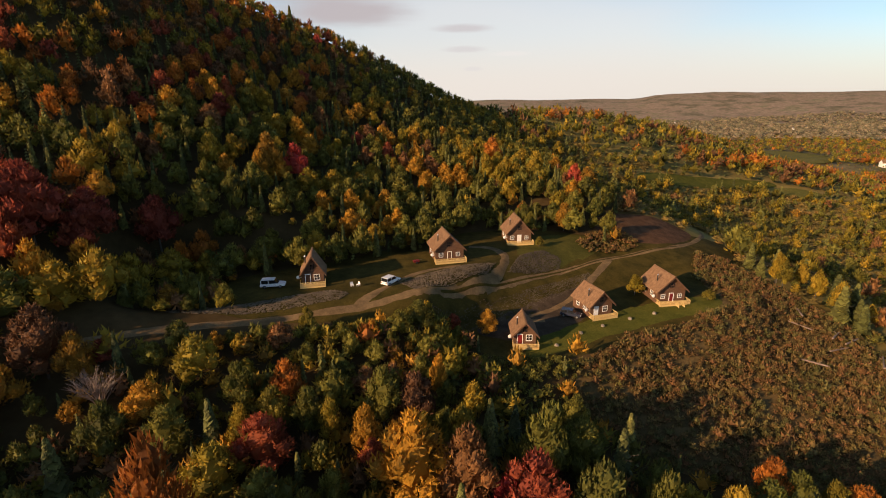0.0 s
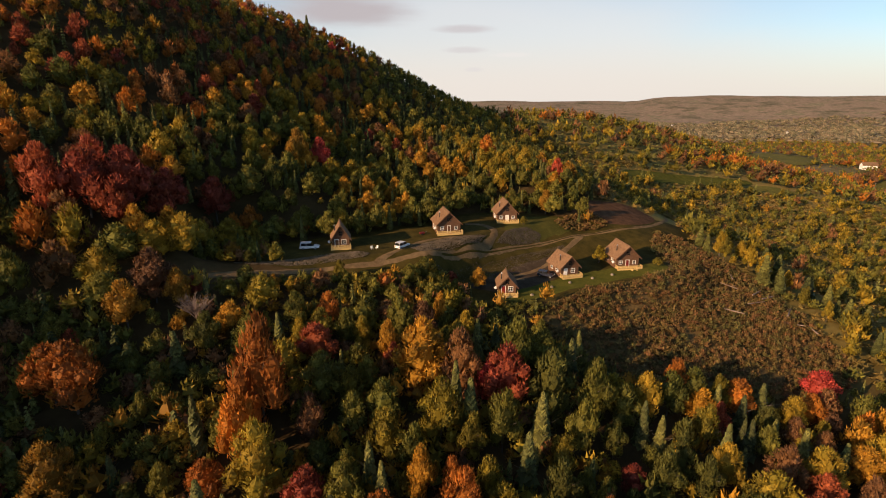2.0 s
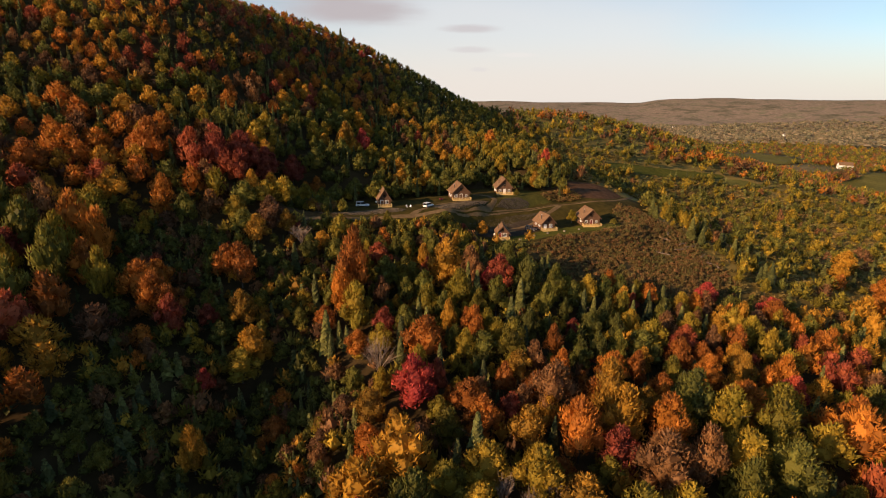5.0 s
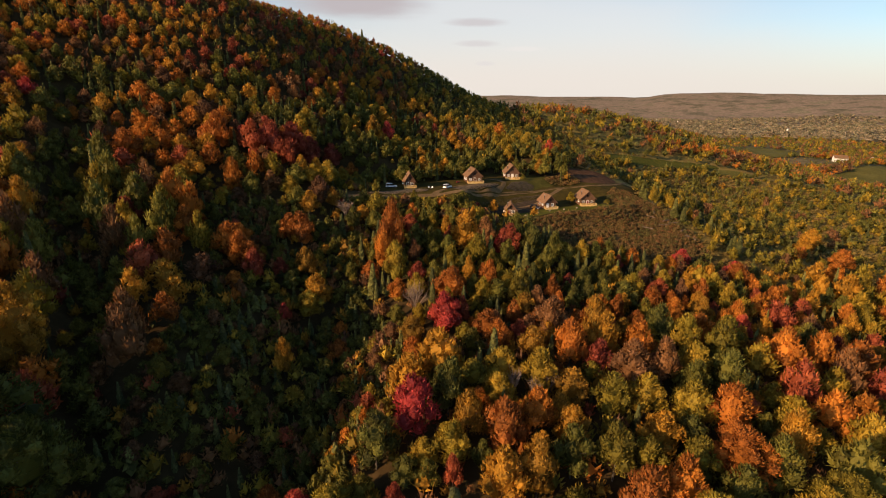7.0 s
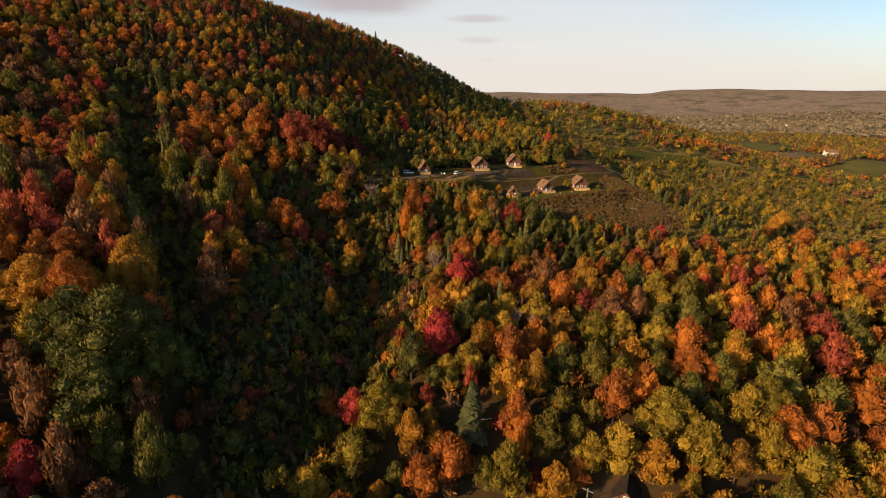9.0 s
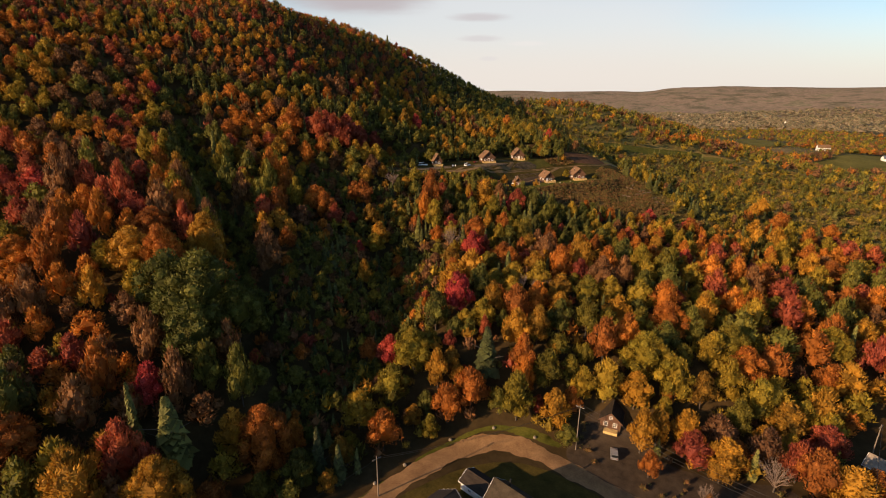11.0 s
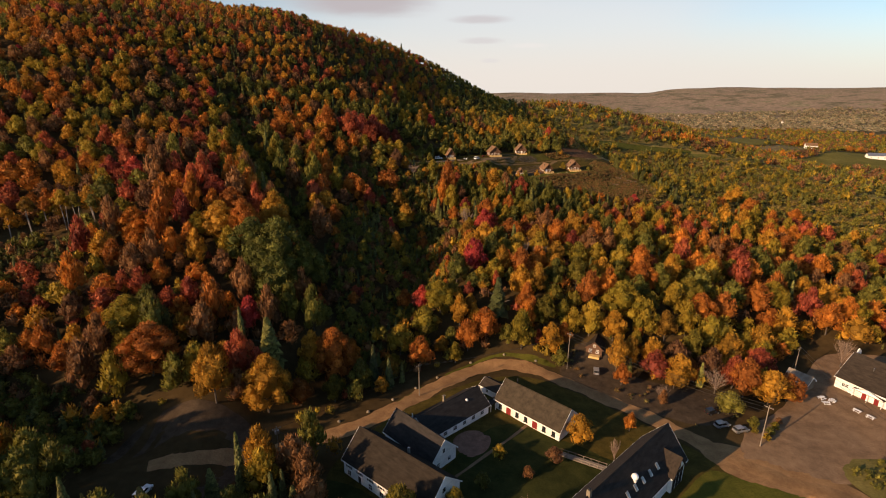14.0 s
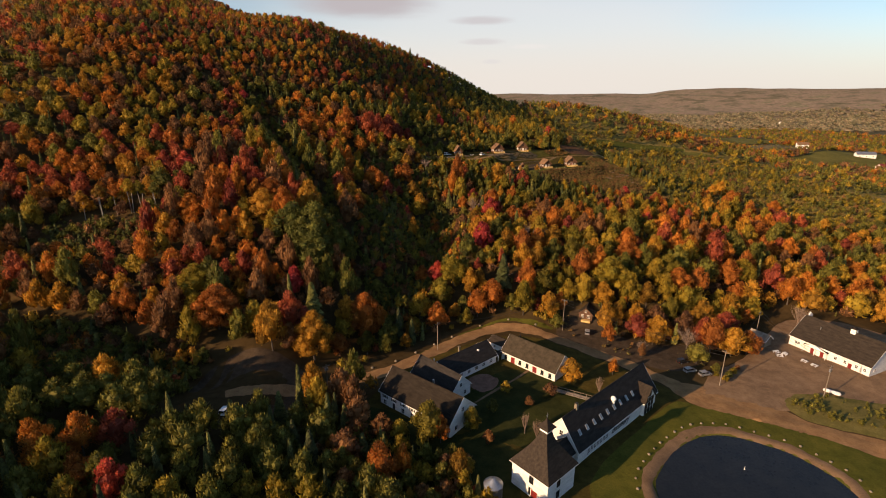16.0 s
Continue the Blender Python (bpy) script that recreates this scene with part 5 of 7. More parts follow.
def spire(seed, tiers, per, wide=0.17, droop=0.5):
    """The crown of a conifer one metre high: whorls of drooping boughs."""
    r = np.random.default_rng(seed)
    vs, k = [], 0
    for i in range(tiers):
        z = 0.08 + 0.88 * (i / tiers) ** 0.92
        reach = wide * (1 - z) ** 0.8 * r.uniform(0.85, 1.15) + 0.014
        for j in range(per):
            a = 2 * math.pi * (j + r.uniform(-0.3, 0.3)) / per + i * 1.9
            rr = reach * r.uniform(0.7, 1.2)
            d, s = np.array([math.cos(a), math.sin(a), 0]), np.array([-math.sin(a), math.cos(a), 0])
            w = rr * 0.5 + 0.01
            top, tip = np.array([0, 0, z + 0.05]), d * rr + np.array([0, 0, z - droop * rr])
            mid = (top + tip) / 2 + np.array([0, 0, 0.12 * rr])
            vs += [top, mid + s * w, tip, mid - s * w]
            k += 1
    i = 4 * np.arange(k)[:, None]
    return np.array(vs), np.concatenate([i + np.array([[0, 1, 2]]), i + np.array([[0, 2, 3]])]), np.repeat(r.uniform(-0.1, 0.1, k), 4)


def stem(h, r0, limbs, seed):
    """A tapered trunk with limbs, one metre tree."""
    r = np.random.default_rng(seed)
    bm = bmesh.new()
    p, q = Vector((0, 0, -0.06)), Vector((0.01, 0.0, h * 0.5))
    tube(bm, p, q, r0, r0 * 0.7)
    tube(bm, q, (0.0, 0.01, h), r0 * 0.7, r0 * 0.2)
    for i in range(limbs):
        a, z = 2.4 * i + r.uniform(-0.3, 0.3), h * r.uniform(0.4, 0.85)
        L = 0.22 * r.uniform(0.7, 1.2)
        tube(bm, (0, 0, z), (L * math.cos(a), L * math.sin(a), z + L * 0.8), r0 * 0.4, r0 * 0.1, 4)
    return bm


def crown_mesh(name, vft, material):
    me = sheet(name, vft[0], vft[1], material, False)
    at = me.attributes.new("tone", "FLOAT", "POINT")
    at.data.foreach_set("value", vft[2].astype(np.float32))
    return me


LEAF = {"red": RED, "scarlet": SCARLET, "orange": ORANGE, "gold": GOLD, "olive": OLIVE, "green": GREEN, "russet": BROWN, "fir": NEEDLE, "oak": OAK}
WORDS = {"oak": "oak still in dark green leaf", "scarlet": "maple with bright scarlet autumn leaves", "red": "maple with deep red autumn leaves", "orange": "maple with orange autumn leaves", "gold": "broadleaf tree with golden yellow leaves",
         "olive": "broadleaf tree with yellowish green leaves", "green": "broadleaf tree still in dark green leaf", "russet": "broadleaf tree with dull russet leaves",
         "fir": "slender dark green conifer"}
NEAR, BIG, STEMS = {}, {}, []
for i in range(3):
    me = bpy.data.meshes.new("trunk")
    bm = stem(0.62, 0.016, 5, 50 + i)
    bm.to_mesh(me)
    bm.free()
    me.materials.append(BARK)
    STEMS.append(me)
for hue, material in LEAF.items():
    if hue == "fir":
        NEAR[hue] = [crown_mesh("crown", spire(30 + i, 26, 11, 0.16), material) for i in range(3)]
    else:
        BIG[hue] = [crown_mesh("crown", crown(20 + i + len(hue), 4200, 0.0165, 0.31, 0.10, 26), material) for i in range(2)]
        NEAR[hue] = [crown_mesh("crown", crown(10 + i + 7 * len(hue), 1350, 0.026, (0.27, 0.31, 0.33, 0.30)[i], 0.10, (7, 10, 13, 9)[i], rise=(1.1, 0.8, 0.6, 0.9)[i]), material) for i in range(4)]


def tree(hue, x, y, h, wide=1.0, seed=0, label="", zoff=0.0):
    """A tree of its own: trunk and crown."""
    r = random.Random(seed * 7919 + int(x * 13) * 31 + int(y * 17))
    name = "conifer" if hue == "fir" else "maple_tree" if hue in ("red", "scarlet", "orange") else "oak_tree" if hue == "oak" else "broadleaf_tree"
    t = root(name, pose(x, y, height(x, y) + zoff, 0, 0, r.uniform(0, 360)) @ Matrix.Diagonal((h * wide, h * wide, h, 1)), label or WORDS[hue], "tree", "woodland trees")
    a = new("trunk", r.choice(STEMS))
    b = new("crown", r.choice(BIG[hue] if h * wide > 19 and hue != "fir" else NEAR[hue]))
    a.parent = b.parent = t
    return t


# ---- where trees stand ----
KEEP, MARKS = [(25, 80, 6.0), (-60, -102, 11.0), (17, 73, 9.0), (10, 78, 5.0)], []


def clear_of(x, y, apart=True):
    """True where trees may grow."""
    ok = np.ones(np.shape(x), bool)
    for way, half in ((CABIN_ROAD, 4.5), (DRIVE_A, 4.5), (DRIVE_B, 5), (DRIVE_C, 5), (BACK_ROAD, 7.0)):
        for (ax, ay), (bx, by) in zip(way[:-1], way[1:]):
            ok &= along(x, y, ax, ay, bx, by)[0] > half
    for area in (LOT, CLEARING, LAWN_A, LAWN_B, LAWN_C, LAWN_D, COURT, WEST_YARD, FIELD_A, FIELD_B, FIELD_C, FIELD_D, YARD, BENCH_YARD, EAST_YARD, EDGE, SOIL):
        ok &= ~within(x, y, area)
    for ax, ay, rr in KEEP if apart else ():
        ok &= np.hypot(x - ax, y - ay) > rr
    return ok


WEST_YARD = [(-104, -141), (-113, -112), (-97, -99), (-76, -103), (-72, -112), (-75, -119), (-86, -136)]
YARD = [(-62, -122), (-46, -98), (-28, -82), (-10, -72), (6, -74), (28, -94), (44, -112), (60, -130), (90, -160), (60, -178), (0, -176), (-12, -170), (-26, -146), (-40, -138), (-58, -126)]
BENCH_YARD = [(-46, 88), (-40, 82), (-20, 85), (0, 94), (10, 80), (26, 80), (66, 98), (72, 112), (86, 130), (92, 150), (70, 142), (44, 130), (34, 139), (10, 140), (-6, 120), (-34, 101)]
EAST_YARD = [(52, -116), (46, -100), (60, -92), (90, -62), (112, -46), (160, -60), (160, -130), (110, -130), (80, -140)]


def hues(x, y, z, r):
    """The kind of tree at each place: gold and orange low on the sunny side, red and russet up the hill, conifers in drifts."""
    k = len(x)
    kinds = np.array(["red", "orange", "gold", "olive", "green", "russet", "fir"])
    w = np.zeros((k, 7))
    hill = ease((-x - 30) / 60)
    south = ease((-y - 5) / 60)
    plain = ease((np.hypot(x - 0, y) - 150) / 150) * (1 - hill)
    north = np.maximum(ease((y - 35) / 40), 0.7 * ease((y - 8) / 30) * ease((x + 60) / 30) * (1 - ease((x - 40) / 30))) * (1 - ease((z - 78) / 25)) * (1 - 0.75 * ease((-x - 62) / 25))
    w[:, 0] = 0.08 + 0.19 * hill + 0.04 * south
    w[:, 1] = 0.20 + 0.36 * hill + 0.12 * south
    w[:, 2] = 0.20 + 0.02 * hill + 0.35 * south * (1 - 0.6 * hill) + 0.10 * plain
    w[:, 3] = 0.36 + 0.15 * plain + 0.02 * hill + 0.14 * south
    w[:, 4] = 0.22 + 0.10 * hill
    w[:, 5] = 0.15 + 0.27 * hill
    w[:, 6] = 0.14 * (1 - 0.6 * south) + 0.8 * plain + 0.16 * hill
    w[:, :2] *= (1 - 0.7 * plain)[:, None]
    w[:, :2] *= (1 - 0.6 * north)[:, None]
    w[:, 2] += 0.1 * north
    w[:, 3] += 0.25 * north
    w[:, 4] += 0.35 * north
    w[:, 6] += 0.30 * north
    for i in range(7):
        w[:, i] *= np.exp(1.4 * wave(x, y, 9.0 + 1.3 * i, 3.1 * i + 1.0) + 1.0 * wave(x, y, 4.0, 5.3 * i))
    dell = ease((-x - 45) / 20) * ease((-y - 112) / 20)
    w *= (1 - 0.75 * dell)[:, None]
    w[:, 4] += 0.8 * dell
    w[:, 6] += 1.2 * dell
    w /= w.sum(1)[:, None]
    pick = (w.cumsum(1) > r.uniform(size=k)[:, None]).argmax(1)
    out = kinds[pick].astype("<U8")
    out[(out == "red") & (r.uniform(size=k) < 0.05)] = "scarlet"
    out[(out != "fir") & (z > 62) & (y > 90) & (r.uniform(size=k) < 0.28)] = "fir"
    return out


def scatter(x0, x1, y0, y1, step, r):
    X, Y = np.meshgrid(np.arange(x0, x1, step), np.arange(y0, y1, step * 0.87))
    X = X + (np.arange(X.shape[0]) % 2)[:, None] * step / 2
    X = (X + r.uniform(-0.36, 0.36, X.shape) * step).ravel()
    Y = (Y + r.uniform(-0.36, 0.36, Y.shape) * step).ravel()
    return X, Y


def before_ridge(x, y):
    """False on the far side of the hill's crest."""
    far = np.zeros(np.shape(x), bool)
    for (ax, ay), (bx, by) in (((-420, 270), (-73, 285)), ((-73, 285), (50, 430))):
        side = (bx - ax) * (y - ay) - (by - ay) * (x - ax)
        far |= (side > 0) & (x >= ax) & (x < bx)
    return ~far


def seen_wedge(x, y, margin=22.0):
    """The country before the flight line, plus unseen ground wooded to cast shade."""
    return (y > -225) & ((np.abs(x + 29) < 0.94 * (y + 248) + margin) | ((x < -44) & (x > -250) & (y < -120) & (y > -222))) & (np.abs(x) < 330) & before_ridge(x, y)


# ---- trees that stand out ----
def stands(hue, x, y, h, wide=1.0, label="", room=0.27):
    KEEP.append((x, y, h * room * wide))
    if room > 0.32:
        MARKS.append((x, y, h))
    tree(hue, x, y, h, wide, 1, label)


stands("fir", -76.0, 268.0, 12, 1.0, "tall conifer on the skyline of the hill", 0.08)
stands("scarlet", -17.0, -30.5, 15, 1.1, room=0.34)
stands("scarlet", -11.0, 3.0, 13, 1.2, room=0.34)
stands("red", 27.0, -10.0, 11, 1.2)
stands("scarlet", -37.0, -47.5, 11, 1.2)
stands("orange", -29.0, 36.0, 23, 0.66, "tall narrow maple with dull orange-red leaves", 0.34)
stands("orange", -31.0, 31.0, 15, 0.7, room=0.32)
stands("olive", -27.0, 26.5, 15, 0.85, room=0.34)
stands("orange", 2.0, 22.0, 13, 0.95)
stands("olive", 11.0, 18.0, 13, 1.0)
stands("gold", -54.0, 24.0, 11, 1.0)
stands("orange", 157.0, 82.0, 12, 1.3)
stands("orange", 146.0, 70.0, 10, 1.2)
stands("gold", 165.0, 112.0, 12, 1.3)
stands("orange", -63.5, -80.0, 20, 1.05, room=0.34)
stands("orange", -58.5, -74.0, 11, 1.1)
stands("orange", -72.0, 19.0, 13, 1.0, room=0.34)
stands("red", -67.0, 16.0, 11, 1.0)
stands("orange", -59.0, 37.0, 13, 1.15, room=0.34)
stands("red", -81.0, 79.0, 17, 1.1)
stands("red", -75.0, 84.0, 16, 1.1)
stands("red", -88.0, 76.0, 17, 1.1)
stands("orange", -100.0, 74.0, 17, 1.1)
stands("red", -70.0, 92.0, 12, 1.2)
stands("red", -64.0, 104.0, 13, 1.2)
stands("gold", -53.6, 61.0, 9, 0.95, room=0.34)
stands("gold", -1.2, 67.4, 8, 0.6)
stands("gold", 8.8, 89.0, 6, 1.1)
stands("gold", 36.9, 141.0, 9, 1.15)
stands("gold", 51.0, 168.0, 10, 1.1)
stands("scarlet", 47.0, 170.0, 10, 0.9)
stands("orange", 20.0, 195.0, 12, 1.2)
stands("gold", -49.8, 139.0, 13, 1.0)
stands("scarlet", -43.0, 142.0, 12, 1.0)
stands("scarlet", 7.5, 46.8, 9, 0.8)
stands("olive", 12.8, 48.7, 10, 0.8)
stands("orange", 43.9, 51.4, 10, 0.9)
stands("olive", 46.2, 107.2, 5.5, 1.4)
stands("olive", 61.5, 102.5, 2.8, 1.6)
stands("olive", 26.0, 123.5, 3.0, 1.5)
stands("olive", -24.6, 77.7, 5.5, 0.9)
stands("green", -5.0, 83.0, 7.0, 1.5)
stands("green", -8.5, 80.0, 6.0, 1.5)
stands("gold", -91.1, -102.6, 19, 0.91, room=0.31)
stands("red", -87.1, -94.2, 18, 0.85, room=0.31)
stands("gold", -78.3, -98.7, 19, 1.17, room=0.31)
stands("fir", -81.3, -86.3, 18, 1.40, room=0.31)
stands("scarlet", -90.5, -77.3, 13, 1.06, room=0.31)
stands("orange", -111.3, -97.1, 17, 1.50, room=0.31)
stands("olive", -123.2, -87.0, 15, 1.50, room=0.31)
stands("orange", -142.7, -47.4, 13, 1.50, room=0.31)
stands("oak", -88.3, -52.5, 24, 1.50, room=0.31)
stands("oak", -98.0, -51.7, 21, 1.33, room=0.31)
stands("oak", -79.6, -52.3, 19, 1.26, room=0.31)
stands("oak", -86.0, -63.3, 19, 1.50, room=0.31)
stands("orange", -103.9, -42.0, 20, 0.98, room=0.31)
stands("gold", -96.3, -32.0, 20, 1.01, room=0.31)
stands("olive", 37.2, -50.9, 16, 1.50, room=0.31)
stands("orange", 48.6, -36.1, 14, 1.46, room=0.31)
stands("orange", 66.8, -49.0, 13, 1.50, room=0.31)
stands("olive", 64.7, -43.1, 13, 1.50, room=0.31)
stands("olive", 92.2, -19.2, 11, 1.50)
stands("orange", 143.8, 24.5, 13, 1.50, room=0.31)
stands("red", 146.7, 9.5, 11, 1.50)
stands("gold", 163.9, 14.5, 12, 1.50, room=0.31)
stands("olive", 102.7, -34.4, 13, 1.50, room=0.31)
stands("orange", 96.1, -44.8, 11, 1.50)
stands("scarlet", 74.7, 13.0, 9, 1.50)
stands("olive", -30.3, -49.3, 13, 1.50, room=0.31)
stands("orange", -44.5, -42.1, 10, 1.25)
stands("fir", -8.8, -50.8, 16, 1.50, room=0.31)
stands("olive", -0.7, -59.9, 16, 0.98, room=0.31)
stands("orange", 1.8, -51.2, 15, 0.79, room=0.31)
stands("orange", -13.4, -57.7, 14, 1.23, room=0.31)
stands("olive", 8.4, -53.3, 13, 1.37, room=0.31)
stands("gold", 8.4, -36.5, 9, 1.06)
stands("gold", 46.7, -78.2, 8, 1.28)
stands("orange", 53.0, -73.6, 9, 1.35)
stands("gold", 72.3, -62.4, 12, 1.50, room=0.31)
stands("red", 78.6, -69.3, 11, 1.50)
stands("gold", 73.0, -84.9, 12, 1.50, room=0.31)
stands("orange", 79.5, -83.2, 10, 1.50)
stands("green", 57.5, -91.1, 8, 1.50)
stands("green", 3.7, 18.0, 9, 1.50)
stands("gold", 11.9, 12.5, 9, 1.33)
stands("orange", 33.4, 13.8, 9, 1.50)
stands("orange", -9.6, 17.8, 12, 1.50, room=0.31)
stands("orange", 0.2, 0.5, 10, 1.32)
stands("olive", 30.8, 47.7, 8, 1.50)
stands("orange", 55.2, 49.7, 8, 1.50)
stands("gold", 69.5, 36.3, 8, 1.50)
stands("orange", 93.2, 49.3, 9, 1.50)
stands("fir", 53.8, 17.1, 7, 1.50)
stands("green", 43.8, 24.0, 9, 1.50)
stands("gold", 16.0, -1.2, 9, 1.12)
stands("orange", 15.2, 7.0, 8, 1.34)
stands("olive", 42.7, 0.5, 9, 1.50)
stands("gold", 37.2, 3.4, 9, 1.25)
stands("scarlet", -55.6, 5.6, 7, 0.99)
stands("gold", -49.3, 16.7, 11, 1.30)
stands("olive", -50.6, 12.6, 9, 1.50)
stands("red", 8.6, -0.7, 8, 1.25)
stands("orange", 26.3, 4.8, 9, 1.21)
stands("red", 33.8, 1.0, 8, 1.15)
stands("scarlet", 76.0, 55.6, 8, 1.46)
stands("gold", 46.6, 46.5, 8, 1.26)
stands("orange", -115.0, -27.9, 13, 1.50, room=0.31)
stands("red", -105.6, 21.8, 10, 1.50)
stands("orange", -74.8, 27.2, 10, 1.50)
stands("gold", -113.7, -41.5, 16, 1.42, room=0.31)
stands("red", -124.4, -20.5, 12, 1.50, room=0.31)
stands("orange", -123.1, 54.1, 11, 1.50)
stands("red", -133.9, 0.5, 10, 1.50)
stands("gold", -113.9, 37.9, 9, 1.50)
stands("orange", 166.9, 92.4, 10, 1.50)
stands("gold", 152.6, 99.3, 10, 1.50)
stands("scarlet", 94.5, 52.2, 8, 1.50)
stands("orange", 192.4, 90.7, 10, 1.50)
stands("orange", 147.5, 27.7, 12, 1.50, room=0.31)
# round the white buildings
stands("olive", 61.5, -103.0, 2.6, 1.5, "low olive shrub at the edge of the car park")
stands("green", 64.0, -100.5, 3.0, 1.4, "low green shrub at the edge of the car park")
stands("olive", 66.8, -98.0, 2.8, 1.5, "low olive shrub at the edge of the car park")
stands("russet", 69.5, -95.5, 2.4, 1.5, "low russet shrub at the edge of the car park")
stands("green", 61.0, -97.5, 4.0, 1.4, "low green shrub at the edge of the car park")
stands("olive", 60.0, -100.0, 2.2, 1.5, "low olive shrub at the edge of the car park")
stands("red", -82.0, -94.0, 15, 0.7)
stands("gold", 31.0, -68.5, 14, 1.0, room=0.34)
stands("orange", 30.0, -77.0, 8, 1.1)
stands("gold", 36.0, -66.0, 12, 0.9)
stands("red", 66.0, -77.0, 12, 1.1)
stands("gold", 9.0, -106.0, 9.5, 1.3)
stands("olive", -36.5, -136.0, 13, 1.2, "tree half green and half turned red")
stands("orange", -33.0, -137.0, 9.5, 0.8)
stands("orange", -47.0, -153.5, 14, 1.0)
stands("orange", -42.0, -150.0, 11, 0.7)
stands("gold", -28.0, -151.0, 10.5, 1.0)
stands("russet", -31.5, -149.0, 7, 1.0)
stands("olive", -24.5, -131.0, 8.0, 1.15)
stands("russet", -20.0, -137.0, 5.0, 1.1)
stands("olive", -13.0, -112.5, 4.5, 1.3)
stands("russet", 1.0, -113.5, 5.0, 1.4)
stands("russet", -6.5, -119.0, 3.5, 1.5)
stands("green", -18.0, -123.0, 5.0, 1.3)
stands("scarlet", -27.5, -113.5, 4.0, 1.1)
stands("fir", -60.0, -133.0, 10, 1.3)
stands("fir", -53.0, -144.0, 9, 1.4)
stands("gold", -62.0, -141.0, 6, 1.1)
stands("green", -57.0, -150.0, 9, 1.2)
stands("scarlet", -103.0, -166.0, 13, 1.1)
stands("orange", -112.0, -163.0, 11, 1.1)
stands("orange", -118.0, -154.0, 13, 1.2)
stands("red", -112.0, -150.0, 12, 1.1)
stands("orange", 24.8, -100.4, 6.5, 0.9)
stands("orange", 119.0, -44.0, 14, 1.2)
stands("orange", 128.0, -40.0, 14, 1.2)
stands("fir", -79.0, -131.0, 11, 1.3)
stands("fir", -88.0, -140.5, 12, 1.3)
stands("fir", -72.0, -141.0, 10, 1.3)
stands("fir", -66.0, -146.0, 11, 1.3)
stands("gold", -51.0, -10.0, 11, 0.8, room=0.32)
stands("red", -38.5, -46.0, 9, 1.2, room=0.32)
stands("gold", -19.0, -50.0, 8, 1.0)
stands("red", -9.0, -42.0, 9, 0.7)
stands("orange", 44.0, -73.0, 10, 0.7)
stands("russet", 48.5, -70.5, 8, 0.9)
stands("russet", 39.0, -88.0, 6, 0.8)
stands("red", 67.0, -76.0, 12, 1.0)
stands("orange", 2.0, -55.0, 13, 0.7)
stands("olive", 18.0, -56.0, 12, 0.9)
stands("gold", -48.2, -148.5, 8, 1.2)
stands("olive", -35.0, -134.5, 7.5, 1.1)
stands("gold", -28.4, -150.0, 6, 1.1)
stands("orange", -126.0, -157.0, 14, 1.1)
stands("orange", -76.0, 22.0, 13, 1.3)
stands("orange", -69.0, 19.0, 11, 1.2)
stands("orange", -63.0, 38.0, 11, 1.2)


def bare_tree(x, y, h, wide, seed, label="leafless grey tree with a fan of fine twigs"):
    """A tree without leaves: trunk, limbs and a fan of twigs."""
    KEEP.append((x, y, h * 0.3 * wide))
    r = random.Random(seed)
    t = root("bare_tree", pose(x, y, height(x, y)), label, "tree", "bare trees")
    bm = bmesh.new()
    tube(bm, (0, 0, -0.5), (0.1, 0, h * 0.3), 0.2, 0.14, 6)
    part("trunk", bm, BARK, t)
    bm = bmesh.new()
    for i in range(26):
        a, lean = r.uniform(0, 6.283), r.uniform(0.1, 0.75) * wide
        p = Vector((0.05 * math.cos(a), 0.05 * math.sin(a), h * r.uniform(0.12, 0.3)))
        d = Vector((math.cos(a) * lean, math.sin(a) * lean, 1)).normalized()
        q = p + d * h * r.uniform(0.3, 0.42)
        tube(bm, p, q, 0.07, 0.045, 3)
        for j in range(6):
            b = a + r.uniform(-0.9, 0.9)
            k = (lean + r.uniform(-0.1, 0.4)) * wide
            e = Vector((math.cos(b) * k, math.sin(b) * k, 1)).normalized()
            s0 = p.lerp(q, r.uniform(0.45, 1.0))
            s1 = s0 + e * h * r.uniform(0.15, 0.36)
            tube(bm, s0, s1, 0.035, 0.012, 3)
            for m in range(2):
                g = (e + Vector((r.uniform(-0.5, 0.5), r.uniform(-0.5, 0.5), 0.1))).normalized()
                s2 = s0.lerp(s1, r.uniform(0.4, 0.9))
                tube(bm, s2, s2 + g * h * r.uniform(0.08, 0.17), 0.022, 0.008, 3)
    part("branchwork", bm, TWIG, t)


spruce = random.Random(21)
for i in range(30):
    k = i / 29
    sx, sy = 87 + 15 * k + spruce.uniform(-1, 9), 128 - 58 * k + spruce.uniform(-3, 3)
    if spruce.random() < 0.5:
        stands("olive", sx, sy, spruce.uniform(6, 9), spruce.uniform(0.7, 0.95), "slender tree with yellowish green leaves beside the clearing")
    else:
        stands("fir", sx, sy, spruce.uniform(6, 9.5), spruce.uniform(1.3, 1.7), "slender light green spruce beside the clearing")
bare_tree(-48.5, 57.0, 8.5, 1.2, 1)
bare_tree(58.6, -80.5, 9.5, 1.2, 2)
bare_tree(-19.5, 12.0, 11, 1.1, 3, "half bare tree with reddish grey twigs")
bare_tree(39.5, -86.0, 6, 0.9, 4)
bare_tree(17.0, -112.0, 6.5, 0.6, 5)
bare_tree(-9.5, -132.0, 7, 0.5, 6)
bare_tree(-6.5, -134.0, 6.5, 0.5, 7)
bare_tree(112.0, -62.0, 12, 0.8, 8)
bare_tree(5.0, -20.0, 9, 0.6, 9)
bare_tree(9.5, -22.0, 9, 0.6, 10)
bare_tree(13.5, -19.0, 9, 0.6, 11)


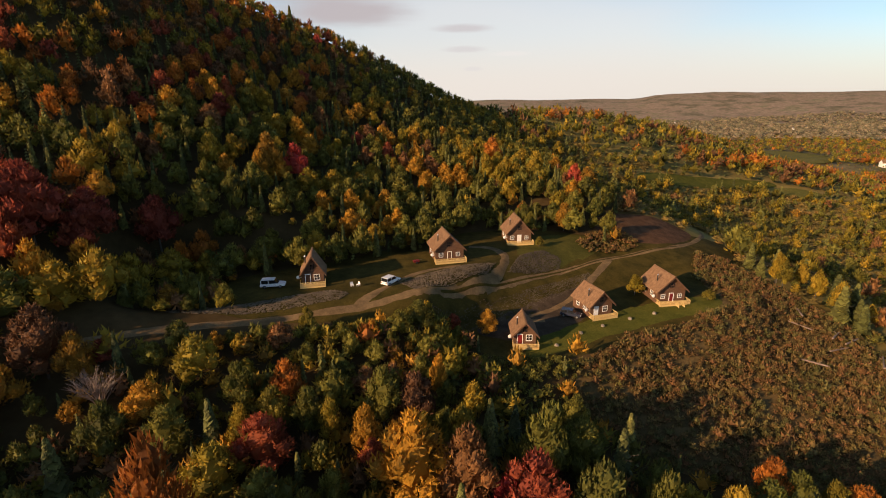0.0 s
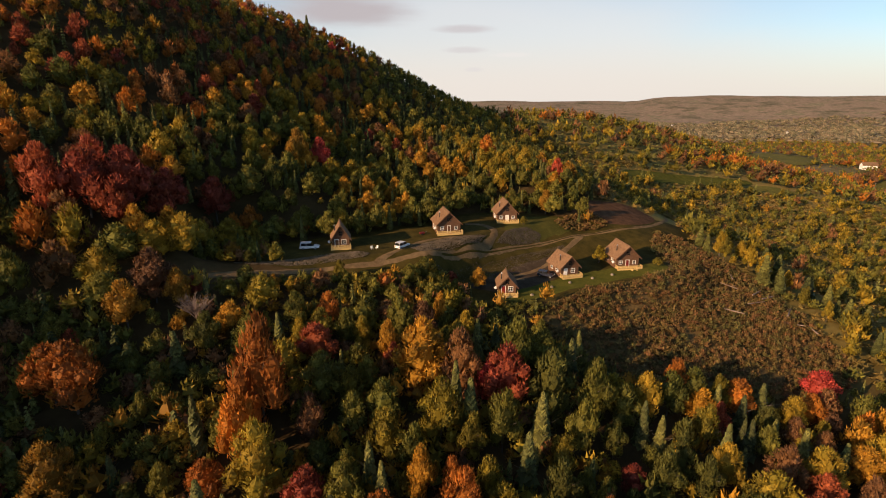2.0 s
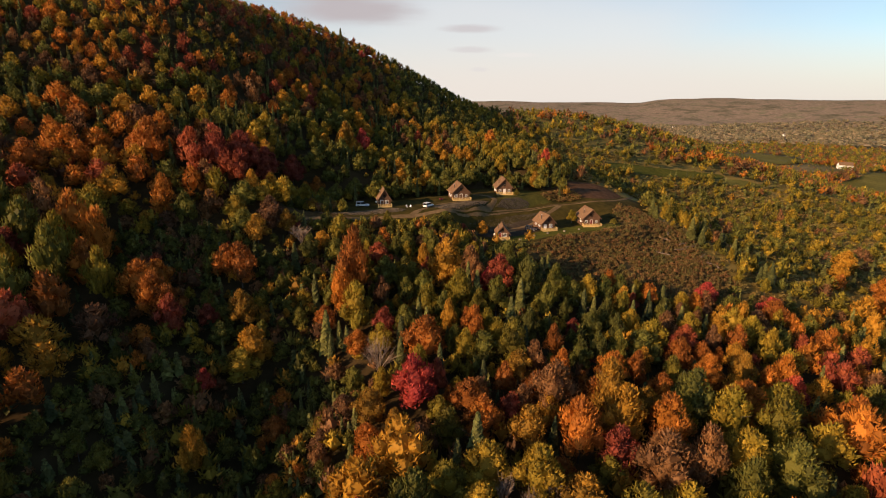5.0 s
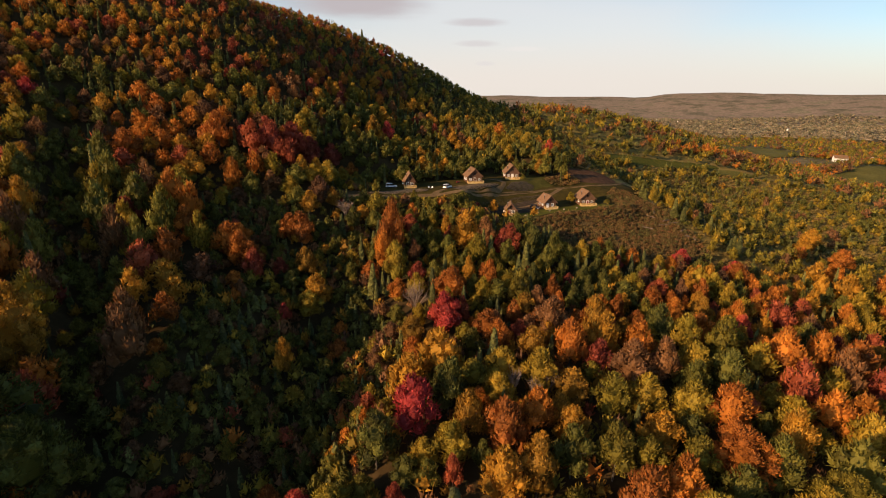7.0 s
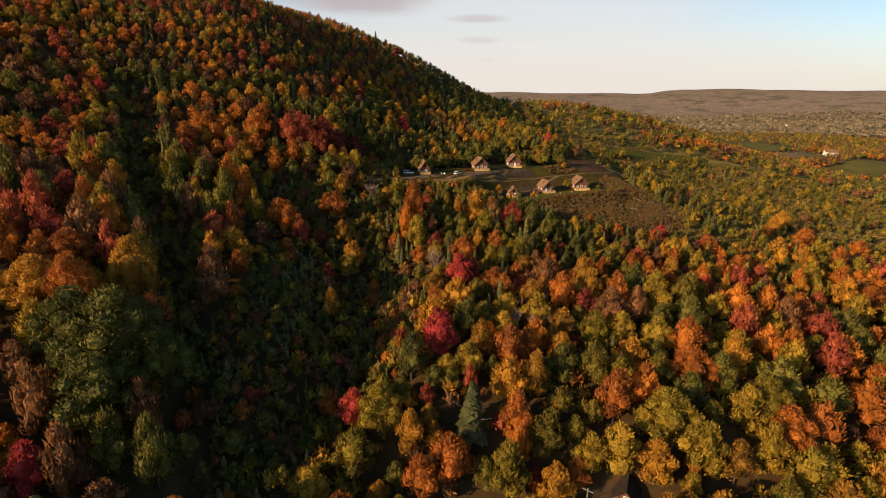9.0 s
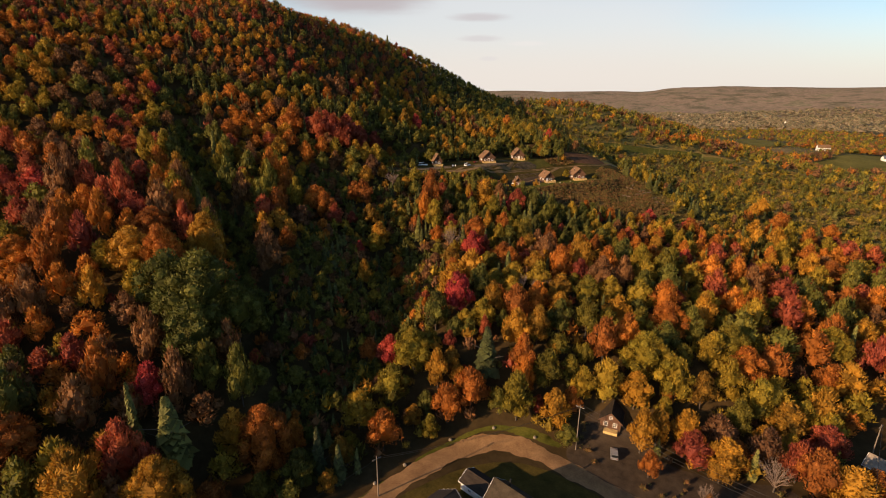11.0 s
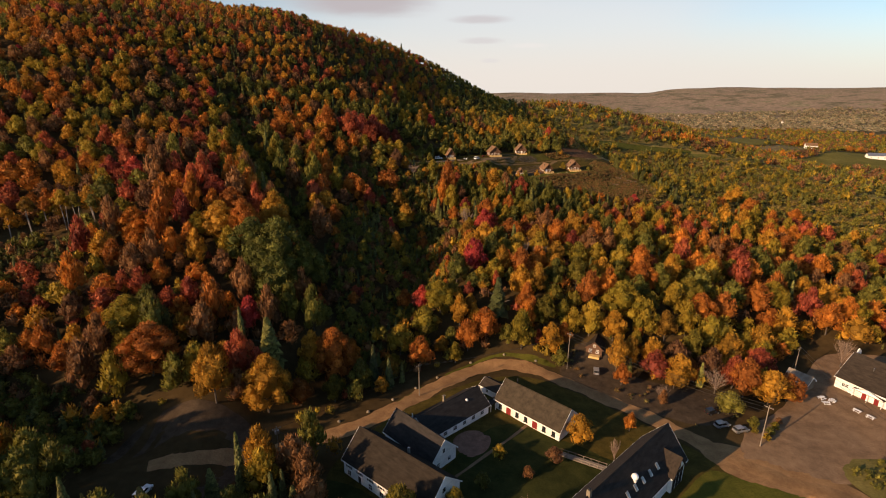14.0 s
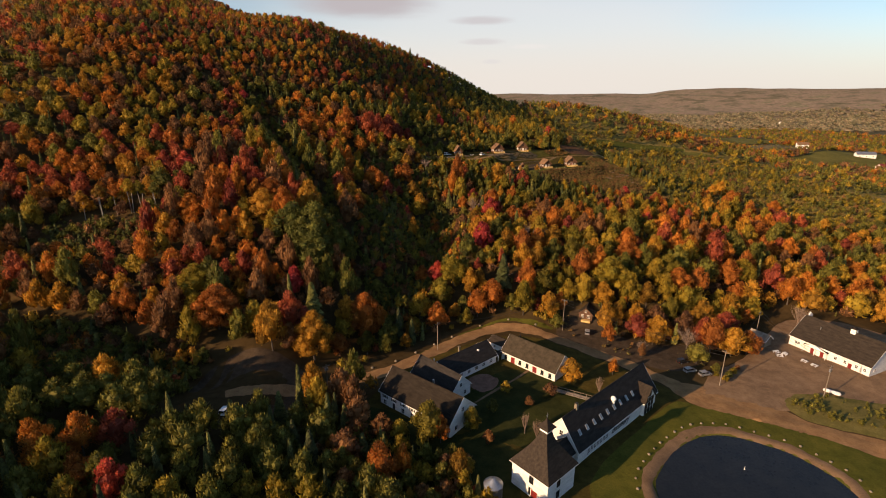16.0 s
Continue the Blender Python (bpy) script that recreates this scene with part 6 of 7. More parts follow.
BIRCH = surface("birch_bark", (0.17, 0.15, 0.125), (0.33, 0.30, 0.26), 0.6, 6.0, 0.8, 0.2, stretch=(1, 1, 0.3))


def birch(x, y, h, hue, seed):
    """A birch on the rim of a hollow: pale bare stems, a small crown on top."""
    KEEP.append((x, y, 3.0))
    r = random.Random(seed)
    t = root("birch_tree", pose(x, y, height(x, y)), "birch with pale bare stems and a small leafy top", "tree", "birches")
    for i in range(r.choice((1, 2, 2))):
        a = r.uniform(0, 6.28)
        bm = bmesh.new()
        top = Vector((math.cos(a) * 1.3, math.sin(a) * 1.3, h * 0.8))
        tube(bm, (0.4 * math.cos(a), 0.4 * math.sin(a), -0.5), top * 0.55, 0.2, 0.16, 6)
        tube(bm, top * 0.55, top, 0.16, 0.06, 6)
        part("trunk", bm, BIRCH, t)
    c = new("crown", r.choice(NEAR[hue]))
    c.parent = t
    c.matrix_local = pose(0, 0, h * 0.52) @ Matrix.Diagonal((h * 0.62, h * 0.62, h * 0.5, 1))


for i, (bx, by, bh, hue) in enumerate([(-187, -51, 13, "gold"), (-181, -48, 14, "gold"), (-176, -46, 13, "orange"), (-170, -45, 15, "olive"), (-166, -44, 14, "olive"), (-160, -43, 13, "green")]):
    birch(bx, by, bh, hue, 70 + i)


def grove(name, x, y, h, wide, tone, templates, material, r, label):
    """Many trees as one object."""
    if not len(x):
        return None
    vs, fs, ts, base = [], [], [], 0
    which = r.integers(0, len(templates), len(x))
    z = ground(x, y)
    turn = r.uniform(0, 2 * np.pi, len(x))
    for k, (tv, tf, tt) in enumerate(templates):
        m = which == k
        if not m.any():
            continue
        c, s = np.cos(turn[m])[:, None], np.sin(turn[m])[:, None]
        hh, ww = h[m][:, None], (h * wide)[m][:, None]
        px = (tv[:, 0] * c - tv[:, 1] * s) * ww + x[m][:, None]
        py = (tv[:, 0] * s + tv[:, 1] * c) * ww + y[m][:, None]
        pz = tv[:, 2] * hh + z[m][:, None]
        q = m.sum()
        vs.append(np.stack([px, py, pz], 2).reshape(-1, 3))
        fs.append((tf[None] + (np.arange(q) * len(tv))[:, None, None] + base).reshape(-1, 3))
        ts.append((tone[m][:, None] + tt[None]).ravel())
        base += q * len(tv)
    me = sheet(name, np.concatenate(vs), np.concatenate(fs), material, False)
    at = me.attributes.new("tone", "FLOAT", "POINT")
    at.data.foreach_set("value", np.concatenate(ts).astype(np.float32))
    return tagged(new(name, me), label, "trees", kind="stuff")


def thinned(x, y, rad, close=0.74):
    """Which of the places keep a tree: the widest crowns first, none closer to a kept one than their crowns allow."""
    cells, keep = {}, np.zeros(len(x), bool)
    for i in np.argsort(-rad * rng.uniform(0.7, 1.3, len(x))):
        a, b, ra = x[i], y[i], rad[i]
        ca, cb = int(a // 5), int(b // 5)
        free = True
        for da in (-2, -1, 0, 1, 2):
            for db in (-2, -1, 0, 1, 2):
                for p, q, rb in cells.get((ca + da, cb + db), ()):
                    if (p - a) ** 2 + (q - b) ** 2 < (close * (ra + rb)) ** 2:
                        free = False
                        break
                if not free:
                    break
            if not free:
                break
        if free:
            keep[i] = True
            cells.setdefault((ca, cb), []).append((a, b, ra))
    return keep


CORE = (-75, 70, -100, 62)
X, Y = scatter(-330, 330, -250, 330, 3.4, rng)
ok = seen_wedge(X, Y) & clear_of(X, Y)
X, Y = X[ok], Y[ok]
N = len(X)
Z = ground(X, Y)
HUE = hues(X, Y, Z, rng)


def span(lo, hi):
    return rng.uniform(lo, hi, N)


def any_of(*kinds):
    return rng.choice(np.array(kinds), N)


roll = rng.uniform(size=N)
plain = ease((np.hypot(X, Y - 40) - 130) / 150) * ease((X + 10) / 60)
H = np.where(roll < 0.6, span(6.0, 9.5), span(10.5, 15.5)) * (1 - 0.35 * plain)
# small trees cover the hill, tall ones stand at its foot
H = np.where((X < -48) & (Y > 6), np.where(roll < 0.6, span(5.2, 7.8), span(7.8, 10.5)), H)
H = np.where((X > -140) & (X < -78) & (Y > -72) & (Y < 42), span(12.5, 17.5), H)
H = np.where((X < -60) & (Y <= 6), np.where(roll < 0.4, span(8, 12), span(13, 18.5)), H)
H = np.where((X < -150) & (Y > -56) & (Y <= 6), span(7, 11.5), H)
H = np.where((Z > 95) & (Y > 60), span(4.8, 8.2), H)
H = np.where((X > -48) & (X < 80) & (Y > 95), span(5.0, 9.0), H)
gully = np.min([along(X, Y, *p, *q)[0] for line, deep, breadth in GULLIES for p, q in zip(line[:-1], line[1:])], 0)
bowl = within(X, Y, BOWL) | within(X, Y, GLEN) | within(X, Y, HOLLOW)
garth = within(X, Y, GARTH) | ((X > -68) & (X < -8) & (Y < -120))
H = np.where(bowl, span(3.0, 6.5), H)
H = np.where((gully < 7) & ~bowl, span(5, 8), H)
# dark kinds fill the hollows, their leaf colour helping out the shade
HUE = np.where((bowl | (gully < 8)) & (rng.uniform(size=N) < 0.85), any_of("oak", "russet", "green", "fir", "oak"), HUE)
H = np.where(garth, np.where(X < -56, span(11.0, 15.0), np.where(X < -44, span(6.0, 9.5), span(4.0, 7.5))), H)
HUE = np.where(garth, any_of("fir", "oak", "russet", "olive", "fir", "green"), HUE)
low = ~bowl & (Y > 34) & (Y < 92) & (X > -72) & (X < 24) & (Y > -1.1 * (X + 72) + 30)
heath = (X > 58) & (Y > 62) & (Y < 330) & (X < 330)
H = np.where(low, np.where(roll < 0.6, span(3.0, 5.5), span(6.5, 9.5)), H)
H = np.where(~bowl & (X > -108) & (X < -60) & (Y > 54) & (Y < 82), span(9, 12.5), H)
H = np.where((X > -92) & (X < -55) & (Y > 56) & (Y < 88) & ~bowl, span(8.5, 12.0), H)
H = np.where(heath, 2.5 + 6.5 * rng.uniform(size=N) ** 1.8, H)
pick = rng.uniform(size=N)
HUE = np.where(heath & (pick < 0.28), "fir", np.where(heath & (pick < 0.62), "olive", np.where(heath & (pick < 0.92), "green", np.where(heath & (pick < 0.99), "russet", HUE))))
rim = (X > -200) & (X < -82) & (Y > -142) & (Y < -120) & ~bowl
H = np.where(rim, span(8.5, 12.5), H)
H = np.where((Y < -158) & (X < -40), span(9, 14), H)
# added trees out of view, made very tall to shade glen and yards
H = np.where((X < -158) & (Y < -120) | (X < -130) & (Y < -168), span(20, 25), H)
shade = (X > 26) & (X < 120) & (Y > 38) & (Y < 64)
H = np.where(shade, np.where(Y > 50, span(2.2, 4.0), np.where(X < 52, span(8.0, 10.5), span(6.0, 9.0))), H)
HUE = np.where(shade & (Y > 50), any_of("oak", "russet", "fir"), HUE)
lane = along(X, Y, -108, -66, -160, -100)[0] < 12
H = np.where(lane, np.minimum(H, span(7.5, 12.0)), H)
front = (Y > 64) & (Y < 96) & (X > -56) & (X < 24)
H = np.where(front, span(3.0, 6.0), H)
for mx, my, mh in MARKS:
    if mh >= 8:
        H = np.where((np.abs(X - mx) < 0.42 * mh) & (Y < my) & (Y > my - 1.2 * mh), np.minimum(H, 0.5 * mh), H)
copse = (X > -24) & (X < 130) & (Y > 4) & (Y < 62)
pick = rng.uniform(size=N)
HUE = np.where(copse & (pick < 0.17), "fir", np.where(copse & (pick > 0.88), any_of("orange", "orange", "red"), HUE))
H = np.where(copse & ~shade, np.where(roll < 0.5, span(4.0, 6.5), span(7.5, 11.0)), H)
H = np.where((X > -8) & (X < 27) & (Y > 36) & (Y < 58), np.where(Y < 53, span(11.5, 15.0), span(8.0, 11.0)), H)
rear = (X > -70) & (X < -4) & (Y > 96) & (Y < 160)
HUE = np.where(rear & (pick < 0.5), any_of("fir", "oak", "green", "oak"), HUE)
H = np.where((X > -200) & (X < -150) & (Y > -84) & (Y < -58), np.minimum(H, 7.0), H)
dip = within(X, Y, DIP)
H = np.where(dip, span(2.0, 4.0), H)
HUE = np.where(dip, any_of("oak", "fir", "russet"), HUE)
corner = (X > -135) & (X < -58) & (Y > -160) & (Y < -128) & ~rim
H = np.where(corner, np.where(X > -102, span(10.0, 14.0), span(4.0, 8.0)), H)
HUE = np.where((corner | rim) & (pick < 0.7), any_of("fir", "oak", "green", "oak"), HUE)
# some bright trees turned to darker kinds to stand for partial shade
fore = (low | copse) & (Y > 18) & (X < 60)
HUE = np.where(fore & np.isin(HUE, ["gold", "olive", "orange"]) & (pick > 0.55), any_of("green", "green", "olive", "oak"), HUE)


def drift(kinds, x, y, rx, ry, share):
    """A stretch of the wood where some kinds of tree prevail."""
    m = (((X - x) / rx) ** 2 + ((Y - y) / ry) ** 2 < 1) & (rng.uniform(size=N) < share)
    return np.where(m, any_of(*kinds), HUE)


HUE = drift(("fir", "fir", "green"), -134, 86, 22, 10, 0.75)
HUE = drift(("fir", "fir", "oak"), -104, 116, 14, 10, 0.7)
HUE = drift(("fir", "fir", "oak"), -160, 84, 14, 8, 0.6)
HUE = drift(("fir", "fir", "green"), -8, 275, 34, 50, 0.8)
HUE = drift(("fir", "green"), 20, 320, 40, 40, 0.7)
HUE = drift(("fir", "oak", "green"), -74, 145, 12, 10, 0.7)
HUE = drift(("fir", "green", "olive", "fir"), 45, 195, 50, 42, 0.75)
HUE = drift(("red", "red", "scarlet", "orange"), -82, 86, 15, 11, 0.8)
HUE = drift(("orange", "orange", "gold"), -106, 80, 10, 9, 0.8)
HUE = drift(("red", "orange", "red"), -206, -32, 16, 12, 0.7)
HUE = drift(("red", "red", "orange", "scarlet"), -135, -20, 32, 12, 0.6)
HUE = drift(("orange", "red", "russet", "orange"), -122, -52, 40, 36, 0.6)
HUE = drift(("gold", "orange", "olive"), -214, 40, 22, 16, 0.6)
HUE = drift(("orange", "orange", "gold"), -240, 60, 24, 16, 0.7)
HUE = drift(("olive", "gold", "olive"), -56, 134, 12, 9, 0.75)
HUE = drift(("olive", "gold", "green"), -48, 162, 12, 9, 0.7)
HUE = drift(("red", "orange", "russet"), -55, 106, 9, 7, 0.6)
HUE = drift(("olive", "gold", "olive", "orange"), 45, -45, 40, 20, 0.7)
HUE = drift(("orange", "olive", "gold", "red"), 90, 12, 40, 16, 0.45)
HUE = drift(("olive", "gold", "olive", "orange", "green"), 20, -25, 60, 30, 0.5)
HUE = drift(("orange", "orange", "scarlet"), 150, 78, 14, 10, 0.6)
HUE = drift(("oak", "green", "fir", "fir", "oak", "gold"), 8, 140, 52, 30, 0.8)
HUE = drift(("fir", "green", "fir"), 62, 150, 14, 18, 0.8)
HUE = drift(("fir", "green", "fir", "olive"), 130, 290, 130, 60, 0.85)
HUE = drift(("fir", "green", "fir", "olive"), 60, 240, 60, 45, 0.75)
HUE = drift(("orange", "red", "orange", "gold"), -112, 62, 18, 14, 0.75)
WIDE = rng.uniform(1.0, 1.45, N) * np.where(HUE == "fir", np.where(heath, 1.5, 1.0), 1.0) * np.where((HUE != "fir") & copse, 0.78, 1.0) * np.where((HUE == "fir") & ~heath, 0.8, 1.0)
WIDE = np.minimum(WIDE, np.where(X < -48, 13.0, 15.5) / H)
kept = thinned(X, Y, np.maximum(1.3, H * WIDE * np.where(HUE == "fir", 0.19, 0.31))) & (~heath | (rng.uniform(size=N) < 0.20 + 0.34 * (wave(X, Y, 14.0, 6.0) > 0.25)))
X, Y, Z, H, HUE, WIDE, heath = X[kept], Y[kept], Z[kept], H[kept], HUE[kept], WIDE[kept], heath[kept]
N = len(X)
single = (X > CORE[0]) & (X < CORE[1]) & (Y > CORE[2]) & (Y < CORE[3]) & (H > 6.0)
single &= rng.uniform(size=N) < min(1.0, 330 / max(1, single.sum()))
for i in np.nonzero(single)[0]:
    tree(str(HUE[i]), float(X[i]), float(Y[i]), float(H[i]), float(WIDE[i]), int(i))
close = ~single & ((Y < -92) & (X > -150) | (Y > 60) & (Y < 185) & (X > -75) & (X < 75)) & ~heath
near = ~single & ~close & ((Y < 135) & (X > -260) & (X < 150) | (Y < 230) & (X > -90)) & (Y > -215) & ~heath
close |= near & (H > 10.5) & (Y < 60)
near &= ~close
mid = ~single & ~near & ~close
NAMES = {"oak": "oaks", "red": "red_maples", "scarlet": "scarlet_maples", "orange": "orange_trees", "gold": "golden_trees", "olive": "olive_trees", "green": "green_trees", "russet": "russet_trees", "fir": "conifers"}
X3, Y3 = scatter(-230, 150, -225, 200, 5.0, rng)
ok = seen_wedge(X3, Y3) & clear_of(X3, Y3, False) & ~((X3 > 58) & (Y3 > 62)) & (rng.uniform(size=len(X3)) < np.where((Y3 < 20) & (X3 > -60), 0.85, 0.5))
X3, Y3 = X3[ok], Y3[ok]
kind3 = hues(X3, Y3, ground(X3, Y3), rng)
kind3 = np.where(np.isin(kind3, ["red", "scarlet", "orange"]) & (rng.uniform(size=len(X3)) < 0.6), "russet", kind3)
for hue in ("red", "orange", "olive", "green", "gold", "russet", "fir"):
    m = kind3 == hue
    t = [spire(150 + i, 8, 5) for i in range(2)] if hue == "fir" else [crown(150 + i, 34, 0.11, 0.36, 0.06, 1, 0) for i in range(3)]
    grove("undergrowth_" + NAMES[hue].split("_")[0], X3[m], Y3[m], rng.uniform(2.5, 6.5, m.sum()), rng.uniform(0.8, 1.2, m.sum()), rng.uniform(0, 1, m.sum()), t, LEAF[hue], rng, "young growth under the trees, " + WORDS[hue].split("with ")[-1])
X2, Y2 = scatter(-60, 330, 28, 330, 3.1, rng)
ok = seen_wedge(X2, Y2) & clear_of(X2, Y2) & (((Y2 < 98) & (X2 > -52) & (X2 < 26)) | ((X2 > 58) & (Y2 > 62))) & (rng.uniform(size=len(X2)) < 0.8)
X2, Y2 = X2[ok], Y2[ok]
heath = (X2 > 58) & (rng.uniform(size=len(X2)) < 0.8)
kind2 = np.where(heath, "scrub", np.where(X2 > 58, rng.choice(np.array(["olive", "green", "green"]), len(X2)), rng.choice(np.array(["olive", "olive", "green", "gold", "russet"]), len(X2))))
for hue in ("olive", "green", "gold", "russet"):
    m = kind2 == hue
    grove("shrubs_" + NAMES[hue].split("_")[0], X2[m], Y2[m], rng.uniform(1.5, 4.5, m.sum()), rng.uniform(0.9, 1.5, m.sum()), rng.uniform(0, 1, m.sum()), [crown(140 + i, 44, 0.10, 0.42, 0.02, 2, 0) for i in range(3)], LEAF[hue], rng, "thicket of many shrubs with " + WORDS[hue].split("with ")[-1])
XD, YD = scatter(-200, -10, -176, 72, 2.6, rng)
ok = (within(XD, YD, BOWL) | within(XD, YD, HOLLOW) | within(XD, YD, GARTH) | within(XD, YD, GLEN) | within(XD, YD, DIP)) & clear_of(XD, YD) & (rng.uniform(size=len(XD)) < 0.85)
XD, YD = XD[ok], YD[ok]
kindd = rng.choice(np.array(["oak", "russet", "fir", "oak", "green"]), len(XD))
for hue in ("oak", "russet", "fir", "green"):
    m = kindd == hue
    t = [spire(155 + i, 8, 5, 0.26) for i in range(2)] if hue == "fir" else [crown(155 + i, 46, 0.10, 0.40, 0.02, 2, 0) for i in range(3)]
    grove("hollow_" + NAMES[hue].split("_")[0], XD[m], YD[m], rng.uniform(1.5, 4.2, m.sum()) * (1.5 if hue == "fir" else 1.0), rng.uniform(0.9, 1.4, m.sum()), rng.uniform(0, 1, m.sum()), t, LEAF[hue], rng, "shaded thicket in the hollow, " + WORDS[hue].split("with ")[-1])
m = kind2 == "scrub"
tall = rng.uniform(0.7, 1.7, m.sum()) + 1.3 * np.clip(wave(X2[m], Y2[m], 8.0, 4.0), 0, 1)
tone = np.clip(0.4 + 0.5 * wave(X2[m], Y2[m], 13.0, 2.0) + rng.uniform(-0.25, 0.25, m.sum()), 0, 1)
grove("heath_scrub", X2[m], Y2[m], tall, rng.uniform(1.7, 2.8, m.sum()), tone, [crown(145 + i, 12, 0.20, 0.46, 0.0, 0, 0, 0.5) for i in range(4)], BRUSH, rng, "low olive and straw-coloured scrub of the slope")
for hue, material in LEAF.items():
    if hue == "fir":
        ta, tb, tc = [spire(60 + i, 12, 7) for i in range(3)], [spire(70 + i, 8, 5) for i in range(3)], [spire(64 + i, 20, 9) for i in range(3)]
    else:
        ta = [crown(80 + i, 400, 0.042, 0.27 + 0.02 * i, 0.12, 5 + i, 0, rise=1.1 - 0.12 * i) for i in range(5)]
        tb = [crown(90 + i, 92, 0.074, 0.28 + 0.02 * i, 0.12, 3 + i % 3, 0, 1.0) for i in range(4)]
        tc = [crown(180 + i, 560, 0.038, 0.27 + 0.02 * i, 0.10, 8 + i, rise=1.1 - 0.12 * i) for i in range(4)]
    for m, t in ((near, ta), (mid, tb), (close, tc)):
        m = m & (HUE == hue)
        grove("woodland_" + NAMES[hue], X[m], Y[m], H[m], WIDE[m] * (0.8 if hue == "fir" else 1), rng.uniform(0, 1, m.sum()), t, material, rng, "woodland of many " + WORDS[hue].replace("tree ", "trees ").replace("maple ", "maples "))
X, Y = scatter(-100, 1000, 200, 1250, 7.4, rng)
ok = clear_of(X, Y) & ((Y > 330) | (X > 330)) & (X < 0.97 * (Y + 250)) & (X > 0.05 * Y - 10) & (rng.uniform(size=len(X)) < np.where(Y < 850, 0.95, 0.6))
X, Y = X[ok], Y[ok]
pick = rng.uniform(size=len(X))
HUE = np.where(pick < 0.60, "fir", np.where(pick < 0.76, "green", np.where(pick < 0.88, "olive", np.where(pick < 0.98, "russet", "orange"))))
belt = np.min([along(X, Y, *p, *q)[0] for p, q in (((186, 362), (233, 375)), ((233, 375), (300, 400)), ((300, 400), (390, 480)), ((390, 480), (505, 520)), ((520, 615), (620, 640)), ((620, 640), (720, 620)))], 0)
HUE = np.where((belt < 11) & (pick < 0.7), rng.choice(np.array(["orange", "orange", "olive", "russet", "russet"]), len(X)), HUE)
H = rng.uniform(6.5, 11, len(X))
H = np.where(within(X, Y, [(300, 440), (335, 545), (360, 515), (412, 560), (476, 590), (560, 675), (590, 650), (500, 545), (400, 490)]) & (belt > 11), rng.uniform(2.0, 3.5, len(X)), H)
for hue, material in LEAF.items():
    t = [spire(70 + i, 3, 4, 0.2) for i in range(2)] if hue == "fir" else [crown(95 + i, 16, 0.12, 0.34, 0.08, 1, 0) for i in range(3)]
    m = HUE == hue
    grove("far_" + NAMES[hue], X[m], Y[m], H[m], np.full(m.sum(), 1.25), rng.uniform(0, 1, m.sum()), t, material, rng, "far woodland of the valley, " + WORDS[hue].split(" with ")[-1])

X, Y = scatter(-300, 2300, 1150, 2500, 29.0, rng)
ok = (np.hypot(X, Y) > 1250) & (X > -0.25 * Y) & (X < 1.0 * Y + 100) & (wave(X, Y, 90.0, 8.0) > -0.5)
X, Y = X[ok], Y[ok]
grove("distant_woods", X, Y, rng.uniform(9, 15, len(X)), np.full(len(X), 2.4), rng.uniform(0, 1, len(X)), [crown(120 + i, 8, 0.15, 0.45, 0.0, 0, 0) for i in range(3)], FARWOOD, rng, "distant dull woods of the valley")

# bushes of the island between the lanes
X, Y = scatter(66, 140, -150, -104, 1.6, rng)
ok = within(X, Y, [(75, -115), (77, -112), (86, -109), (104, -117), (104, -129), (92, -126.5), (79, -123.5)])
ok &= wave(X, Y, 3.0, 2.0) + rng.uniform(-0.5, 0.5, len(X)) > 0.0
X, Y = X[ok], Y[ok]
grove("island_bushes", X, Y, 0.5 + 1.7 * rng.uniform(size=len(X)) ** 1.6, rng.uniform(0.8, 1.3, len(X)), rng.uniform(0, 1, len(X)), [crown(130 + i, 60, 0.10, 0.42, 0.0, 3, 0, 1.2) for i in range(3)], GREEN, rng, "rough olive bushes between the lanes")

# dark growth below the lowest cabin
X, Y = scatter(2, 30, 62, 84, 1.5, rng)
ok = (np.hypot(X - 15, Y - 72) < 12) & ~within(X, Y, LAWN_A) & ~within(X, Y, CLEARING) & (Y < 80 - 0.1 * X)
X, Y = X[ok], Y[ok]
grove("bank_thicket", X, Y, rng.uniform(0.7, 2.0, len(X)), rng.uniform(1.0, 1.6, len(X)), rng.uniform(0, 1, len(X)), [crown(135 + i, 44, 0.12, 0.48, 0.0, 2, 0) for i in range(3)], GREEN, rng, "low dark green thicket below the cabin")
# low brush at the wood's edge
X, Y = scatter(4, 72, -102, -54, 1.5, rng)
X, Y = X + rng.normal(0, 0.8, len(X)), Y + rng.normal(0, 0.8, len(X))
ok = within(X, Y, EDGE) & (np.hypot(X - 24, Y + 69) > 6) & (np.hypot(X - 26, Y + 61) > 6) & (wave(X, Y, 5.0, 3.0) + rng.uniform(-0.3, 0.3, len(X)) > 0.45)
for (ax_, ay_), (bx_, by_) in zip(BACK_ROAD[:-1], BACK_ROAD[1:]):
    ok &= along(X, Y, ax_, ay_, bx_, by_)[0] > 5.0
X, Y = X[ok], Y[ok]
grove("edge_brush", X, Y, 0.3 + 1.3 * rng.uniform(size=len(X)) ** 2, rng.uniform(1.0, 1.8, len(X)), rng.uniform(0, 1, len(X)), [crown(135 + i, 40, 0.12, 0.48, 0.0, 2, 0) for i in range(3)], BUSH, rng, "low brown brush at the wood's edge")
